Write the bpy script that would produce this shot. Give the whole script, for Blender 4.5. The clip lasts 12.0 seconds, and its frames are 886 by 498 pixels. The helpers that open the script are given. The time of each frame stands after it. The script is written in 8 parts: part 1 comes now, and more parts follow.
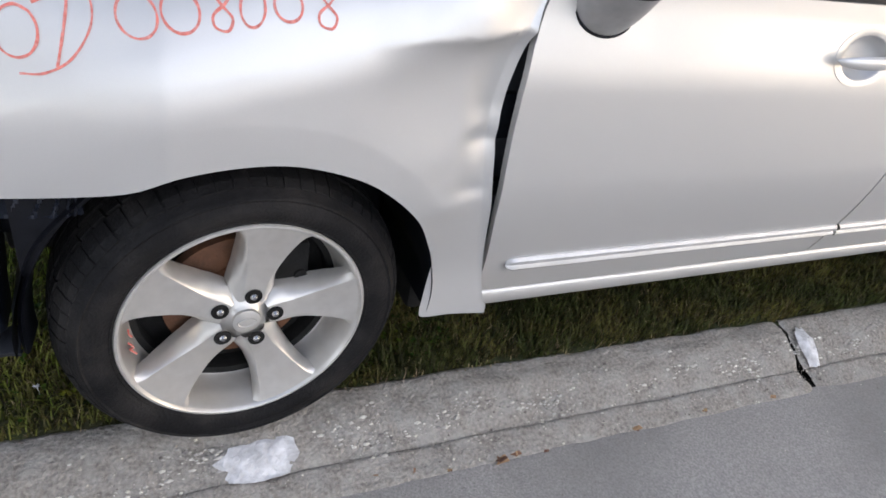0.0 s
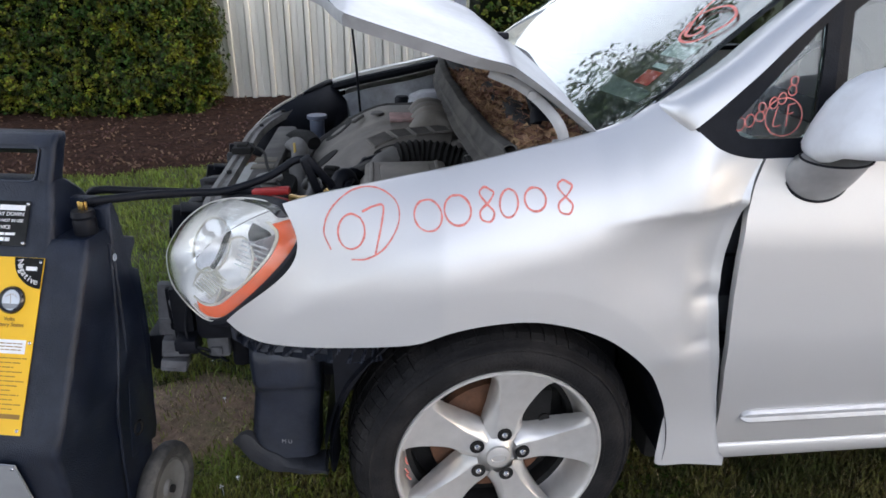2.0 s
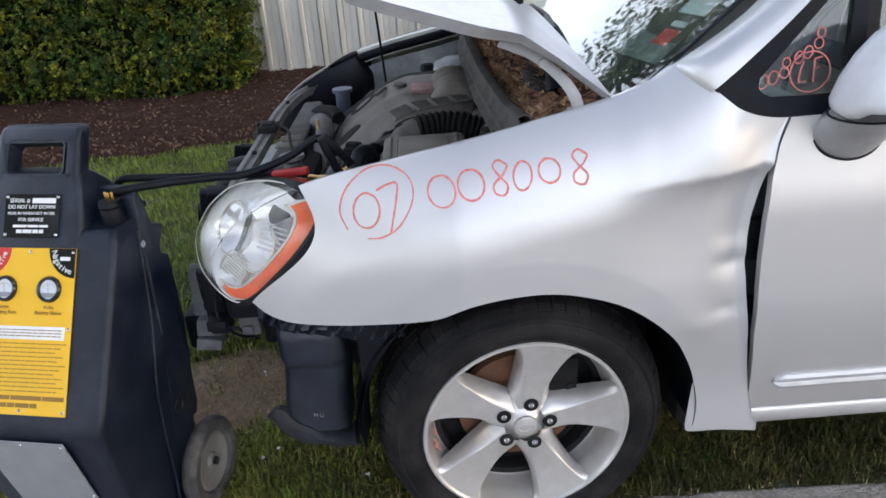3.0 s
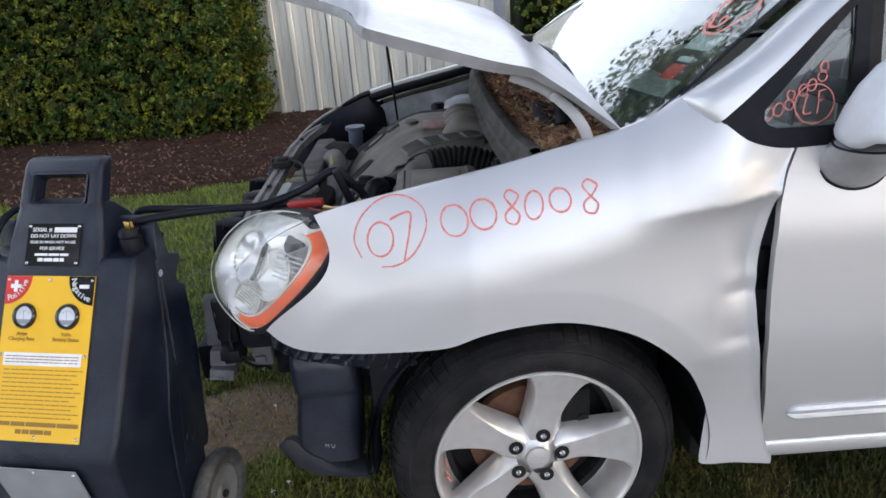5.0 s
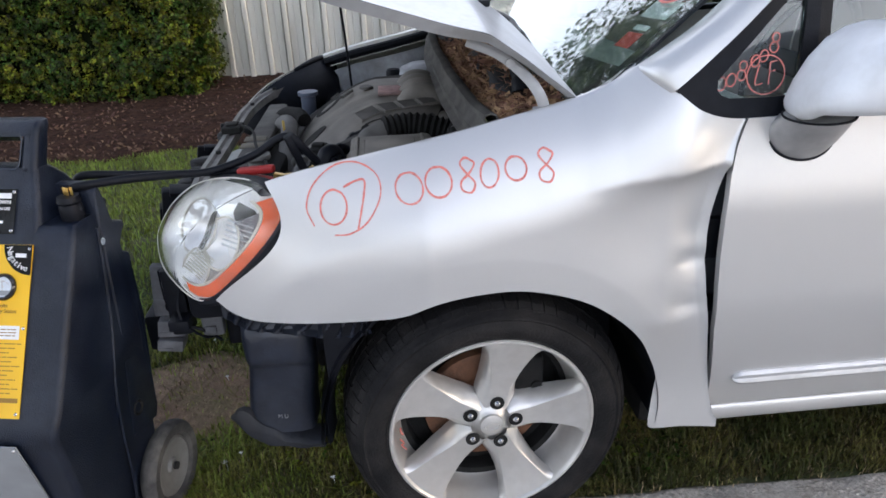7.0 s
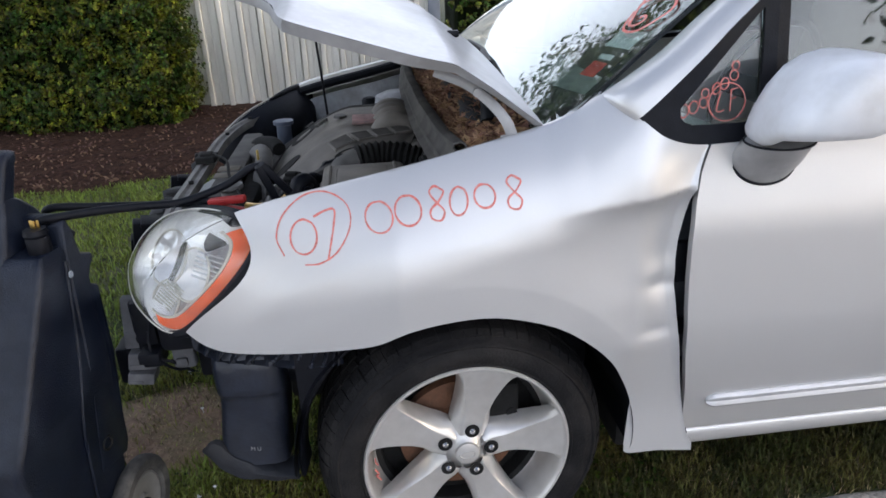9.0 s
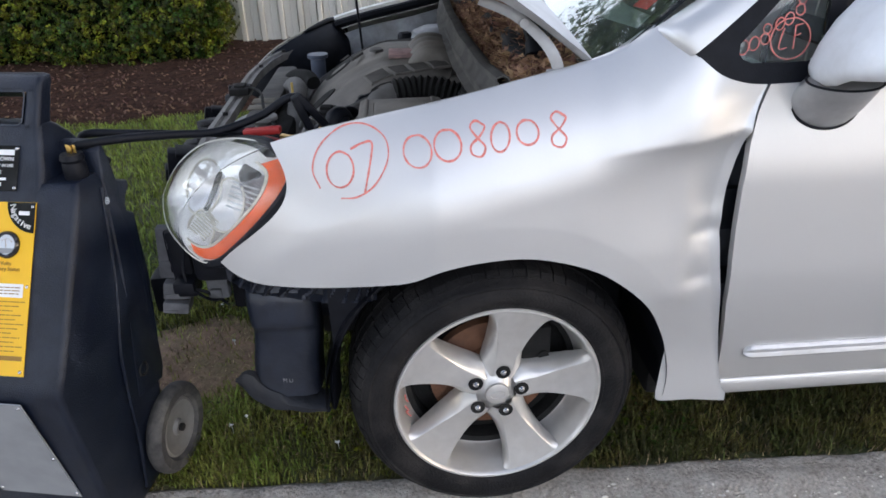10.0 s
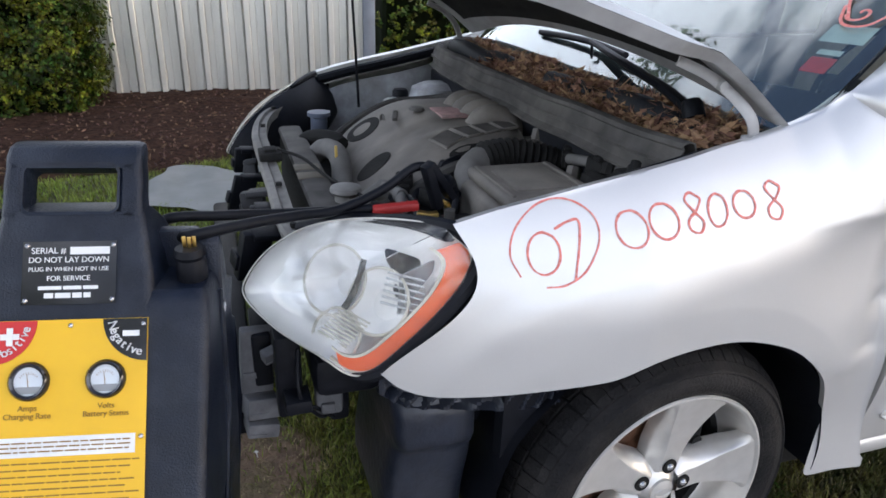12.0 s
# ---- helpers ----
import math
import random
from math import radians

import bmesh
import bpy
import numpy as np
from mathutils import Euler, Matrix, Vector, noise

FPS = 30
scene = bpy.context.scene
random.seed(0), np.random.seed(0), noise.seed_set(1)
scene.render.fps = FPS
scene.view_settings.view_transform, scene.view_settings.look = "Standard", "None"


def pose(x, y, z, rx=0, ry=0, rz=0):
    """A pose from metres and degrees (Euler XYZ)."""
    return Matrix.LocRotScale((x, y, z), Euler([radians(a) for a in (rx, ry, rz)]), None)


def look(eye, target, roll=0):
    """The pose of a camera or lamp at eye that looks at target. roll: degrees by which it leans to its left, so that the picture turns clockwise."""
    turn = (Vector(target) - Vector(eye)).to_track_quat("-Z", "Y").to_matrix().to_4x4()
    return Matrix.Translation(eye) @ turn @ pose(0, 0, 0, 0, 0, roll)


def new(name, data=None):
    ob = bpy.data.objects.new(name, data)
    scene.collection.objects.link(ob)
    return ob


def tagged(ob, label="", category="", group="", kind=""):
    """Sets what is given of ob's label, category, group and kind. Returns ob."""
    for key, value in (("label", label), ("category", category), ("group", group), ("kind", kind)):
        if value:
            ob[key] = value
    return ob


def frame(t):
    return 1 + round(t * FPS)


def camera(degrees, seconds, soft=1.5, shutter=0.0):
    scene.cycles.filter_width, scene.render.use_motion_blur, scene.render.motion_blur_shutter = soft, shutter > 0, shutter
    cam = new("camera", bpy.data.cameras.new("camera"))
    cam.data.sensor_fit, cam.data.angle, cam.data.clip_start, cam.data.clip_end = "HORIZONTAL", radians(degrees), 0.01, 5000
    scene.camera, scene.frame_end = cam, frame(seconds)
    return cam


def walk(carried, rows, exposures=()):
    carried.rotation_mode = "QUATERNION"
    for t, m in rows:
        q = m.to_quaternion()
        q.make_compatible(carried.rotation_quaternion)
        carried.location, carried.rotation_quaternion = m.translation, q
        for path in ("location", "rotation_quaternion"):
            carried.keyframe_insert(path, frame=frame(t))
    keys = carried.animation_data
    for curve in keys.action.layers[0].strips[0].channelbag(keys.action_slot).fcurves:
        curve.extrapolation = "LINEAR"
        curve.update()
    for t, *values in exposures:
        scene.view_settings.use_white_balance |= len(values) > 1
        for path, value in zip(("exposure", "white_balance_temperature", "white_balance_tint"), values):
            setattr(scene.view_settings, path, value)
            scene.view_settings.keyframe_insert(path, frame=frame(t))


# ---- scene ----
cam = camera(66.5, 12.0, soft=1.6)
PATH = [
    (0, (-0.174, -0.962, 1.213), (0.652, 0.472, 0.09), 12.7),
    (0.5, (-0.063, -1.087, 1.235), (0.453, 0.481, 0.107), 0.0),
    (1, (-0.084, -1.129, 1.274), (0.398, 0.52, 0.25), -2.2),
    (1.5, (-0.207, -1.156, 1.286), (0.105, 0.647, 0.48), 1.1),
    (2, (-0.232, -1.161, 1.313), (-0.056, 0.675, 0.54), 0.3),
    (2.5, (-0.195, -1.168, 1.327), (-0.093, 0.679, 0.566), -2.9),
    (2.7, (-0.17, -1.152, 1.335), (-0.133, 0.647, 0.462), -3.8),
    (4.3, (-0.176, -1.176, 1.318), (-0.156, 0.65, 0.502), -3.8),
    (4.5, (-0.184, -1.178, 1.314), (-0.157, 0.656, 0.518), -3.5),
    (5, (-0.181, -1.181, 1.32), (-0.167, 0.67, 0.562), -3.9),
    (5.5, (-0.187, -1.175, 1.322), (-0.145, 0.665, 0.539), -3.1),
    (6, (-0.193, -1.173, 1.321), (-0.146, 0.66, 0.523), -2.8),
    (6.5, (-0.194, -1.176, 1.319), (-0.128, 0.654, 0.515), -2.8),
    (7, (-0.179, -1.169, 1.312), (-0.041, 0.638, 0.466), -2.2),
    (7.2, (-0.161, -1.183, 1.299), (-0.006, 0.629, 0.467), -2.0),
    (8.8, (-0.138, -1.186, 1.297), (0.044, 0.647, 0.519), -2.3),
    (9, (-0.153, -1.172, 1.318), (0.037, 0.659, 0.537), -2.4),
    (9.5, (-0.113, -1.171, 1.318), (0.095, 0.645, 0.507), -3.2),
    (10, (-0.173, -1.151, 1.291), (-0.071, 0.621, 0.37), -1.6),
    (10.5, (-0.341, -1.128, 1.277), (-0.097, 0.548, 0.214), -1.4),
    (11, (-0.426, -1.024, 1.231), (-0.285, 0.755, 0.328), -3.2),
    (11.5, (-0.538, -0.839, 1.275), (-0.245, 0.972, 0.479), -1.6),
    (12, (-0.749, -0.828, 1.267), (-0.16, 0.913, 0.479), 1.9),
]
walk(cam, [(t, look(eye, target, roll)) for t, eye, target, roll in PATH], exposures=[(0, 0.81, 6280, 13), (0.5, 0.74, 6230, 13), (1, 0.79, 6130, 13), (2, 0.77, 6080, 13), (4.5, 0.81, 6080, 13), (5.5, 0.75, 6080, 13), (7, 0.79, 6080, 13), (9.5, 0.65, 6080, 13), (10, 0.77, 6080, 13), (10.5, 0.87, 6080, 13), (11, 1.03, 6080, 13), (12, 0.85, 6080, 13)])

# ---- world, sun, exposure ----
SUN_DIR = Vector((0.90, -0.24, 0.44)).normalized()
world = bpy.data.worlds.new("sky")
scene.world = world
world.use_nodes = True
wn = world.node_tree
wn.nodes.clear()
w_out = wn.nodes.new("ShaderNodeOutputWorld")
w_bg = wn.nodes.new("ShaderNodeBackground")
w_sky = wn.nodes.new("ShaderNodeTexSky")
w_sky.sky_type = "NISHITA"
w_sky.sun_disc = False
w_sky.sun_elevation = math.asin(SUN_DIR.z)
w_sky.sun_rotation = math.atan2(SUN_DIR.x, SUN_DIR.y)
w_sky.air_density, w_sky.dust_density, w_sky.ozone_density = 1.0, 3.0, 1.0
w_bg.inputs["Strength"].default_value = 0.14
# broken cloud over the whole sky
w_tc = wn.nodes.new("ShaderNodeTexCoord")
w_map = wn.nodes.new("ShaderNodeMapping")
w_map.inputs["Scale"].default_value = (1.0, 1.0, 2.6)
w_noise = wn.nodes.new("ShaderNodeTexNoise")
w_noise.inputs["Scale"].default_value = 2.2
w_noise.inputs["Detail"].default_value = 7.0
w_noise.inputs["Roughness"].default_value = 0.55
w_ramp = wn.nodes.new("ShaderNodeValToRGB")
w_ramp.color_ramp.elements[0].position = 0.49
w_ramp.color_ramp.elements[1].position = 0.60
w_mix = wn.nodes.new("ShaderNodeMix")
w_mix.data_type = "RGBA"
w_add = wn.nodes.new("ShaderNodeMix")
w_add.data_type, w_add.blend_type = "RGBA", "ADD"
w_add.inputs["Factor"].default_value = 1.0
w_add.inputs["B"].default_value = (8.4, 8.3, 8.2, 1)
wn.links.new(w_sky.outputs["Color"], w_add.inputs["A"])
wn.links.new(w_add.outputs["Result"], w_mix.inputs["B"])
wn.links.new(w_tc.outputs["Generated"], w_map.inputs["Vector"])
wn.links.new(w_map.outputs["Vector"], w_noise.inputs["Vector"])
w_sep = wn.nodes.new("ShaderNodeSeparateXYZ")
w_alt = wn.nodes.new("ShaderNodeMapRange")
w_alt.inputs["From Min"].default_value, w_alt.inputs["From Max"].default_value = 0.60, 0.97
w_alt.inputs["To Min"].default_value, w_alt.inputs["To Max"].default_value = 0.15, -0.20
w_sum = wn.nodes.new("ShaderNodeMath")
wn.links.new(w_tc.outputs["Generated"], w_sep.inputs["Vector"])
wn.links.new(w_sep.outputs["Z"], w_alt.inputs["Value"])
wn.links.new(w_noise.outputs["Fac"], w_sum.inputs[0])
wn.links.new(w_alt.outputs["Result"], w_sum.inputs[1])
wn.links.new(w_sum.outputs["Value"], w_ramp.inputs["Fac"])
wn.links.new(w_ramp.outputs["Color"], w_mix.inputs["Factor"])
wn.links.new(w_sky.outputs["Color"], w_mix.inputs["A"])
wn.links.new(w_mix.outputs["Result"], w_bg.inputs["Color"])
wn.links.new(w_bg.outputs["Background"], w_out.inputs["Surface"])

sun = new("sun", bpy.data.lights.new("sun", "SUN"))
sun.data.energy, sun.data.angle, sun.data.color = 2.2, radians(1.0), (1.0, 0.88, 0.72)
sun.matrix_world = look((0, 0, 20), Vector((0, 0, 20)) - SUN_DIR)


# ---- materials ----
def material(name, base, rough=0.5, metal=0.0, var=0.12, scale=20.0, bump=0.0, bump_scale=80.0, coat=0.0,
             second=None, second_scale=3.0, second_amount=0.5, coat_rough=0.05, transmission=0.0, per_object=0.0, per_island=0.0,
             rough_var=0.0, spec=0.5, stretch=(1, 1, 1), alpha=1.0, sub=0.0, scuff=None):
    m = bpy.data.materials.new(name)
    m.use_nodes = True
    nt = m.node_tree
    b = nt.nodes["Principled BSDF"]
    b.inputs["Roughness"].default_value = rough
    b.inputs["Metallic"].default_value = metal
    b.inputs["Coat Weight"].default_value = coat
    b.inputs["Coat Roughness"].default_value = coat_rough
    b.inputs["Transmission Weight"].default_value = transmission
    b.inputs["Specular IOR Level"].default_value = spec
    b.inputs["Alpha"].default_value = alpha
    if sub:
        b.inputs["Subsurface Weight"].default_value = sub
    tc = nt.nodes.new("ShaderNodeTexCoord")
    mp = nt.nodes.new("ShaderNodeMapping")
    mp.inputs["Scale"].default_value = stretch
    nt.links.new(tc.outputs["Object"], mp.inputs["Vector"])
    n1 = nt.nodes.new("ShaderNodeTexNoise")
    n1.inputs["Scale"].default_value = scale
    n1.inputs["Detail"].default_value = 6.0
    nt.links.new(mp.outputs["Vector"], n1.inputs["Vector"])
    base4 = (*base, 1.0)
    hi = tuple(min(1.0, c * (1 + var)) for c in base) + (1.0,)
    lo = tuple(c * (1 - var) for c in base) + (1.0,)
    r = nt.nodes.new("ShaderNodeValToRGB")
    r.color_ramp.elements[0].position, r.color_ramp.elements[1].position = 0.3, 0.7
    r.color_ramp.elements[0].color, r.color_ramp.elements[1].color = lo, hi
    nt.links.new(n1.outputs["Fac"], r.inputs["Fac"])
    col = r.outputs["Color"]
    if second is not None:
        n2 = nt.nodes.new("ShaderNodeTexNoise")
        n2.inputs["Scale"].default_value = second_scale
        n2.inputs["Detail"].default_value = 5.0
        n2.inputs["Roughness"].default_value = 0.6
        nt.links.new(mp.outputs["Vector"], n2.inputs["Vector"])
        r2 = nt.nodes.new("ShaderNodeValToRGB")
        r2.color_ramp.elements[0].position, r2.color_ramp.elements[1].position = 0.45, 0.68
        r2.color_ramp.elements[1].color = (second_amount,) * 3 + (1,)
        nt.links.new(n2.outputs["Fac"], r2.inputs["Fac"])
        mx = nt.nodes.new("ShaderNodeMix")
        mx.data_type = "RGBA"
        mx.inputs["B"].default_value = (*second, 1.0)
        nt.links.new(r2.outputs["Color"], mx.inputs["Factor"])
        nt.links.new(col, mx.inputs["A"])
        col = mx.outputs["Result"]
    for amount, kind in ((per_object, "ob"), (per_island, "is")):
        if amount:
            if kind == "ob":
                src = nt.nodes.new("ShaderNodeObjectInfo").outputs["Random"]
            else:
                src = nt.nodes.new("ShaderNodeNewGeometry").outputs["Random Per Island"]
            hsv = nt.nodes.new("ShaderNodeHueSaturation")
            mr = nt.nodes.new("ShaderNodeMapRange")
            mr.inputs["To Min"].default_value, mr.inputs["To Max"].default_value = 1 - amount, 1 + amount
            nt.links.new(src, mr.inputs["Value"])
            nt.links.new(mr.outputs["Result"], hsv.inputs["Value"])
            mr2 = nt.nodes.new("ShaderNodeMapRange")
            mr2.inputs["To Min"].default_value, mr2.inputs["To Max"].default_value = 0.5 - amount * 0.05, 0.5 + amount * 0.05
            nt.links.new(src, mr2.inputs["Value"])
            nt.links.new(mr2.outputs["Result"], hsv.inputs["Hue"])
            nt.links.new(col, hsv.inputs["Color"])
            col = hsv.outputs["Color"]
    if scuff is not None:
        # sparse pale scrapes, drawn out along the height
        ms = nt.nodes.new("ShaderNodeMapping")
        ms.inputs["Scale"].default_value = (9, 9, 2.2)
        ms.inputs["Rotation"].default_value = (0.35, 0.25, 0)
        nt.links.new(tc.outputs["Object"], ms.inputs["Vector"])
        n4 = nt.nodes.new("ShaderNodeTexNoise")
        n4.inputs["Scale"].default_value = 3.2
        n4.inputs["Detail"].default_value = 9.0
        n4.inputs["Roughness"].default_value = 0.72
        nt.links.new(ms.outputs["Vector"], n4.inputs["Vector"])
        r4 = nt.nodes.new("ShaderNodeValToRGB")
        r4.color_ramp.elements[0].position, r4.color_ramp.elements[1].position = 0.66, 0.76
        nt.links.new(n4.outputs["Fac"], r4.inputs["Fac"])
        m4 = nt.nodes.new("ShaderNodeMix")
        m4.data_type = "RGBA"
        m4.inputs["B"].default_value = (*scuff, 1.0)
        nt.links.new(r4.outputs["Color"], m4.inputs["Factor"])
        nt.links.new(col, m4.inputs["A"])
        col = m4.outputs["Result"]
    nt.links.new(col, b.inputs["Base Color"])
    if rough_var:
        mr = nt.nodes.new("ShaderNodeMapRange")
        mr.inputs["To Min"].default_value, mr.inputs["To Max"].default_value = max(0.02, rough - rough_var), min(1, rough + rough_var)
        nt.links.new(n1.outputs["Fac"], mr.inputs["Value"])
        nt.links.new(mr.outputs["Result"], b.inputs["Roughness"])
    if bump:
        n3 = nt.nodes.new("ShaderNodeTexNoise")
        n3.inputs["Scale"].default_value = bump_scale
        n3.inputs["Detail"].default_value = 5.0
        nt.links.new(mp.outputs["Vector"], n3.inputs["Vector"])
        bp = nt.nodes.new("ShaderNodeBump")
        bp.inputs["Strength"].default_value = bump
        bp.inputs["Distance"].default_value = 0.01
        nt.links.new(n3.outputs["Fac"], bp.inputs["Height"])
        nt.links.new(bp.outputs["Normal"], b.inputs["Normal"])
    return m


M_PAINT = material("silver_paint", (0.61, 0.605, 0.597), rough=0.43, metal=0.6, var=0.03, scale=900, coat=0.6, coat_rough=0.05,
                   second=(0.61, 0.605, 0.60), second_scale=2.5, second_amount=0.3, rough_var=0.05)
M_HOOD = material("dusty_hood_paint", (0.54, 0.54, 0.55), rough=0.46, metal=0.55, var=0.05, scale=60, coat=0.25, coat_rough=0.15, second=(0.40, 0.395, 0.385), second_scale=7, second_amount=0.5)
M_PAINT_IN = material("inner_paint", (0.3375, 0.3510, 0.3780), rough=0.6, metal=0.2, var=0.15, scale=30, second=(0.13, 0.12, 0.105), second_scale=9, second_amount=0.6)
M_BLACK = material("black_plastic", (0.0052, 0.0060, 0.0092), rough=0.5, var=0.25, scale=40, bump=0.1, bump_scale=300, second=(0.012, 0.0125, 0.016), second_scale=5, second_amount=0.4, spec=0.18)
M_GLOSSBLACK = material("gloss_black", (0.012, 0.012, 0.014), rough=0.15, var=0.1, scale=10, coat=0.3)
M_DUSTPLASTIC = material("dusty_plastic", (0.130, 0.119, 0.106), rough=0.6, var=0.22, scale=14, bump=0.15, bump_scale=220, second=(0.27, 0.245, 0.21), second_scale=5, second_amount=0.55, spec=0.35)
M_DUSTDARK = material("dusty_dark", (0.010, 0.0098, 0.0096), rough=0.85, var=0.3, scale=25, bump=0.2, bump_scale=150, second=(0.028, 0.0265, 0.024), second_scale=8, second_amount=0.5, spec=0.25)
M_DUSTMETAL = material("dusty_metal", (0.085, 0.082, 0.078), rough=0.65, metal=0.25, var=0.25, scale=25, bump=0.15, bump_scale=200, second=(0.10, 0.09, 0.08), second_scale=7, second_amount=0.6)
M_RUBBER = material("tyre_rubber", (0.0060, 0.0058, 0.0066), rough=0.7, var=0.3, scale=30, bump=0.35, bump_scale=180, second=(0.034, 0.031, 0.029), second_scale=9, second_amount=0.55, spec=0.22)
M_ALLOY = material("wheel_alloy", (0.60, 0.585, 0.56), rough=0.36, metal=0.6, var=0.06, scale=40, coat=0.25, second=(0.48, 0.44, 0.38), second_scale=6, second_amount=0.35, rough_var=0.08)
M_ROTOR = material("rusty_rotor", (0.16, 0.075, 0.04), rough=0.75, metal=0.3, var=0.35, scale=18, bump=0.3, bump_scale=120, second=(0.05, 0.035, 0.03), second_scale=12, second_amount=0.7)
M_CHROME = material("steel_nut", (0.55, 0.55, 0.56), rough=0.22, metal=1.0, var=0.1, scale=60)
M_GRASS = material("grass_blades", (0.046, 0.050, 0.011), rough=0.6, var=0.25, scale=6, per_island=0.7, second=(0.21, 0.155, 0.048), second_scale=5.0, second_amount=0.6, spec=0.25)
M_SOIL = material("lawn_soil", (0.042, 0.052, 0.016), rough=0.95, var=0.4, scale=30, bump=0.8, bump_scale=60, second=(0.10, 0.08, 0.045), second_scale=3, second_amount=0.6)
M_DIRT = material("dry_dirt", (0.20, 0.132, 0.088), rough=0.95, var=0.3, scale=35, bump=0.9, bump_scale=90, second=(0.13, 0.12, 0.05), second_scale=8, second_amount=0.6)
M_STRAW = material("dry_grass", (0.33, 0.245, 0.14), rough=0.8, var=0.3, scale=20, per_island=0.5)
M_MULCH = material("mulch", (0.0338, 0.0182, 0.0133), spec=0.10, rough=0.95, var=0.5, scale=28, bump=1.0, bump_scale=50, second=(0.060, 0.033, 0.021), second_scale=14, second_amount=0.6)
M_CONCRETE = material("kerb_concrete", (0.285, 0.262, 0.235), rough=0.92, var=0.35, scale=110, bump=0.8, bump_scale=120, second=(0.40, 0.385, 0.36), second_scale=16, second_amount=0.6)
M_MORTAR = material("pale_mortar", (0.64, 0.64, 0.655), rough=0.9, var=0.3, scale=30, bump=0.8, bump_scale=60, second=(0.34, 0.33, 0.33), second_scale=22, second_amount=0.55)
M_ROAD = material("road_surface", (0.330, 0.315, 0.300), rough=0.9, var=0.25, scale=170, bump=0.5, bump_scale=220, second=(0.20, 0.19, 0.185), second_scale=1.6, second_amount=0.6)
M_FENCE = material("fence_steel", (0.66, 0.65, 0.60), rough=0.42, metal=0.6, var=0.08, scale=6, second=(0.42, 0.405, 0.36), second_scale=2.5, second_amount=0.5, stretch=(1, 1, 0.15))
M_POST = material("fence_post", (0.20, 0.22, 0.26), rough=0.6, metal=0.3, var=0.15, scale=8)
M_LEAF = material("hedge_leaf", (0.023, 0.041, 0.0055), rough=0.5, var=0.25, scale=3.0, per_island=0.8, second=(0.20, 0.185, 0.010), second_scale=9.0, second_amount=0.7, spec=0.14)
M_HEDGE_SHADE = material("hedge_core", (0.006, 0.009, 0.003), rough=0.95, var=0.4, scale=12, spec=0.05)
# Sunlight on the far shrub is put into this bright yellow-green.
M_LEAF_SUNLIT = material("sunlit_leaf", (0.40, 0.42, 0.03), rough=0.45, var=0.2, scale=3, per_island=0.35)
M_TREELEAF = material("tree_leaf", (0.045, 0.075, 0.02), rough=0.5, var=0.2, scale=2, per_island=0.4)
M_BARK = material("bark", (0.10, 0.08, 0.06), rough=0.95, var=0.4, scale=10, bump=0.8, bump_scale=25, stretch=(1, 1, 0.3))
M_RED = material("red_crayon", (0.66, 0.19, 0.155), rough=0.85, var=0.25, scale=160, second=(0.66, 0.42, 0.39), second_scale=170, second_amount=0.6)
M_CASE = material("moulded_case", (0.0046, 0.0075, 0.0165), rough=0.38, var=0.25, scale=25, bump=0.25, bump_scale=350, second=(0.020, 0.026, 0.040), second_scale=11, second_amount=0.7, spec=0.36, rough_var=0.10, scuff=(0.13, 0.13, 0.135))
M_YELLOW = material("yellow_label", (0.78, 0.46, 0.015), rough=0.4, var=0.06, scale=12, second=(0.62, 0.37, 0.02), second_scale=6, second_amount=0.35)
M_REDLABEL = material("red_label", (0.55, 0.03, 0.03), rough=0.4, var=0.08, scale=20)
M_WHITE = material("white_print", (0.75, 0.75, 0.74), rough=0.5, var=0.06, scale=30)
M_INK = material("dark_print", (0.26, 0.14, 0.02), rough=0.6, var=0.1, scale=30)
M_GREYPLATE = material("grey_plate", (0.30, 0.31, 0.32), rough=0.5, metal=0.35, var=0.1, scale=12, second=(0.2, 0.2, 0.2), second_scale=7, second_amount=0.35)
M_BRASS = material("brass", (0.62, 0.42, 0.13), rough=0.35, metal=1.0, var=0.15, scale=60)
M_REDCLAMP = material("red_grip", (0.34, 0.02, 0.018), rough=0.5, var=0.15, scale=30)
M_AMBER = material("amber_lens", (0.86, 0.115, 0.012), rough=0.12, var=0.12, scale=25, coat=0.4)
M_REFLECTOR = material("lamp_reflector", (0.94, 0.95, 0.96), rough=0.28, metal=0.25, var=0.04, scale=30)
M_STREAK = material("fluted_reflector", (0.55, 0.57, 0.60), rough=0.4, metal=0.5, var=0.06, scale=30)
M_LAMPWHITE = material("lamp_bezel", (0.60, 0.585, 0.52), rough=0.3, metal=0.0, var=0.05, scale=30)
M_DEADLEAF = material("dead_leaf", (0.27, 0.155, 0.095), rough=0.85, var=0.3, scale=30, per_island=0.5)
M_STICKRED = material("red_sticker", (0.46, 0.03, 0.025), rough=0.5, var=0.2, scale=60)
M_STICKPALE = material("pale_sticker", (0.50, 0.56, 0.53), rough=0.5, var=0.1, scale=50)
M_CABIN = material("cabin_fabric", (0.34, 0.30, 0.25), rough=0.9, var=0.15, scale=30)
M_DASH = material("dashboard_vinyl", (0.30, 0.34, 0.31), rough=0.8, var=0.15, scale=20, second=(0.13, 0.15, 0.14), second_scale=4, second_amount=0.5)
M_CABINDARK = material("cabin_dark", (0.014, 0.016, 0.017), rough=0.8, var=0.2, scale=20)
M_SHEET = material("plastic_sheet", (0.20, 0.21, 0.205), rough=0.7, var=0.12, scale=8, bump=0.4, bump_scale=12)
M_WHITETANK = material("white_tank", (0.62, 0.62, 0.58), rough=0.5, var=0.1, scale=20, second=(0.35, 0.33, 0.28), second_scale=8, second_amount=0.5)
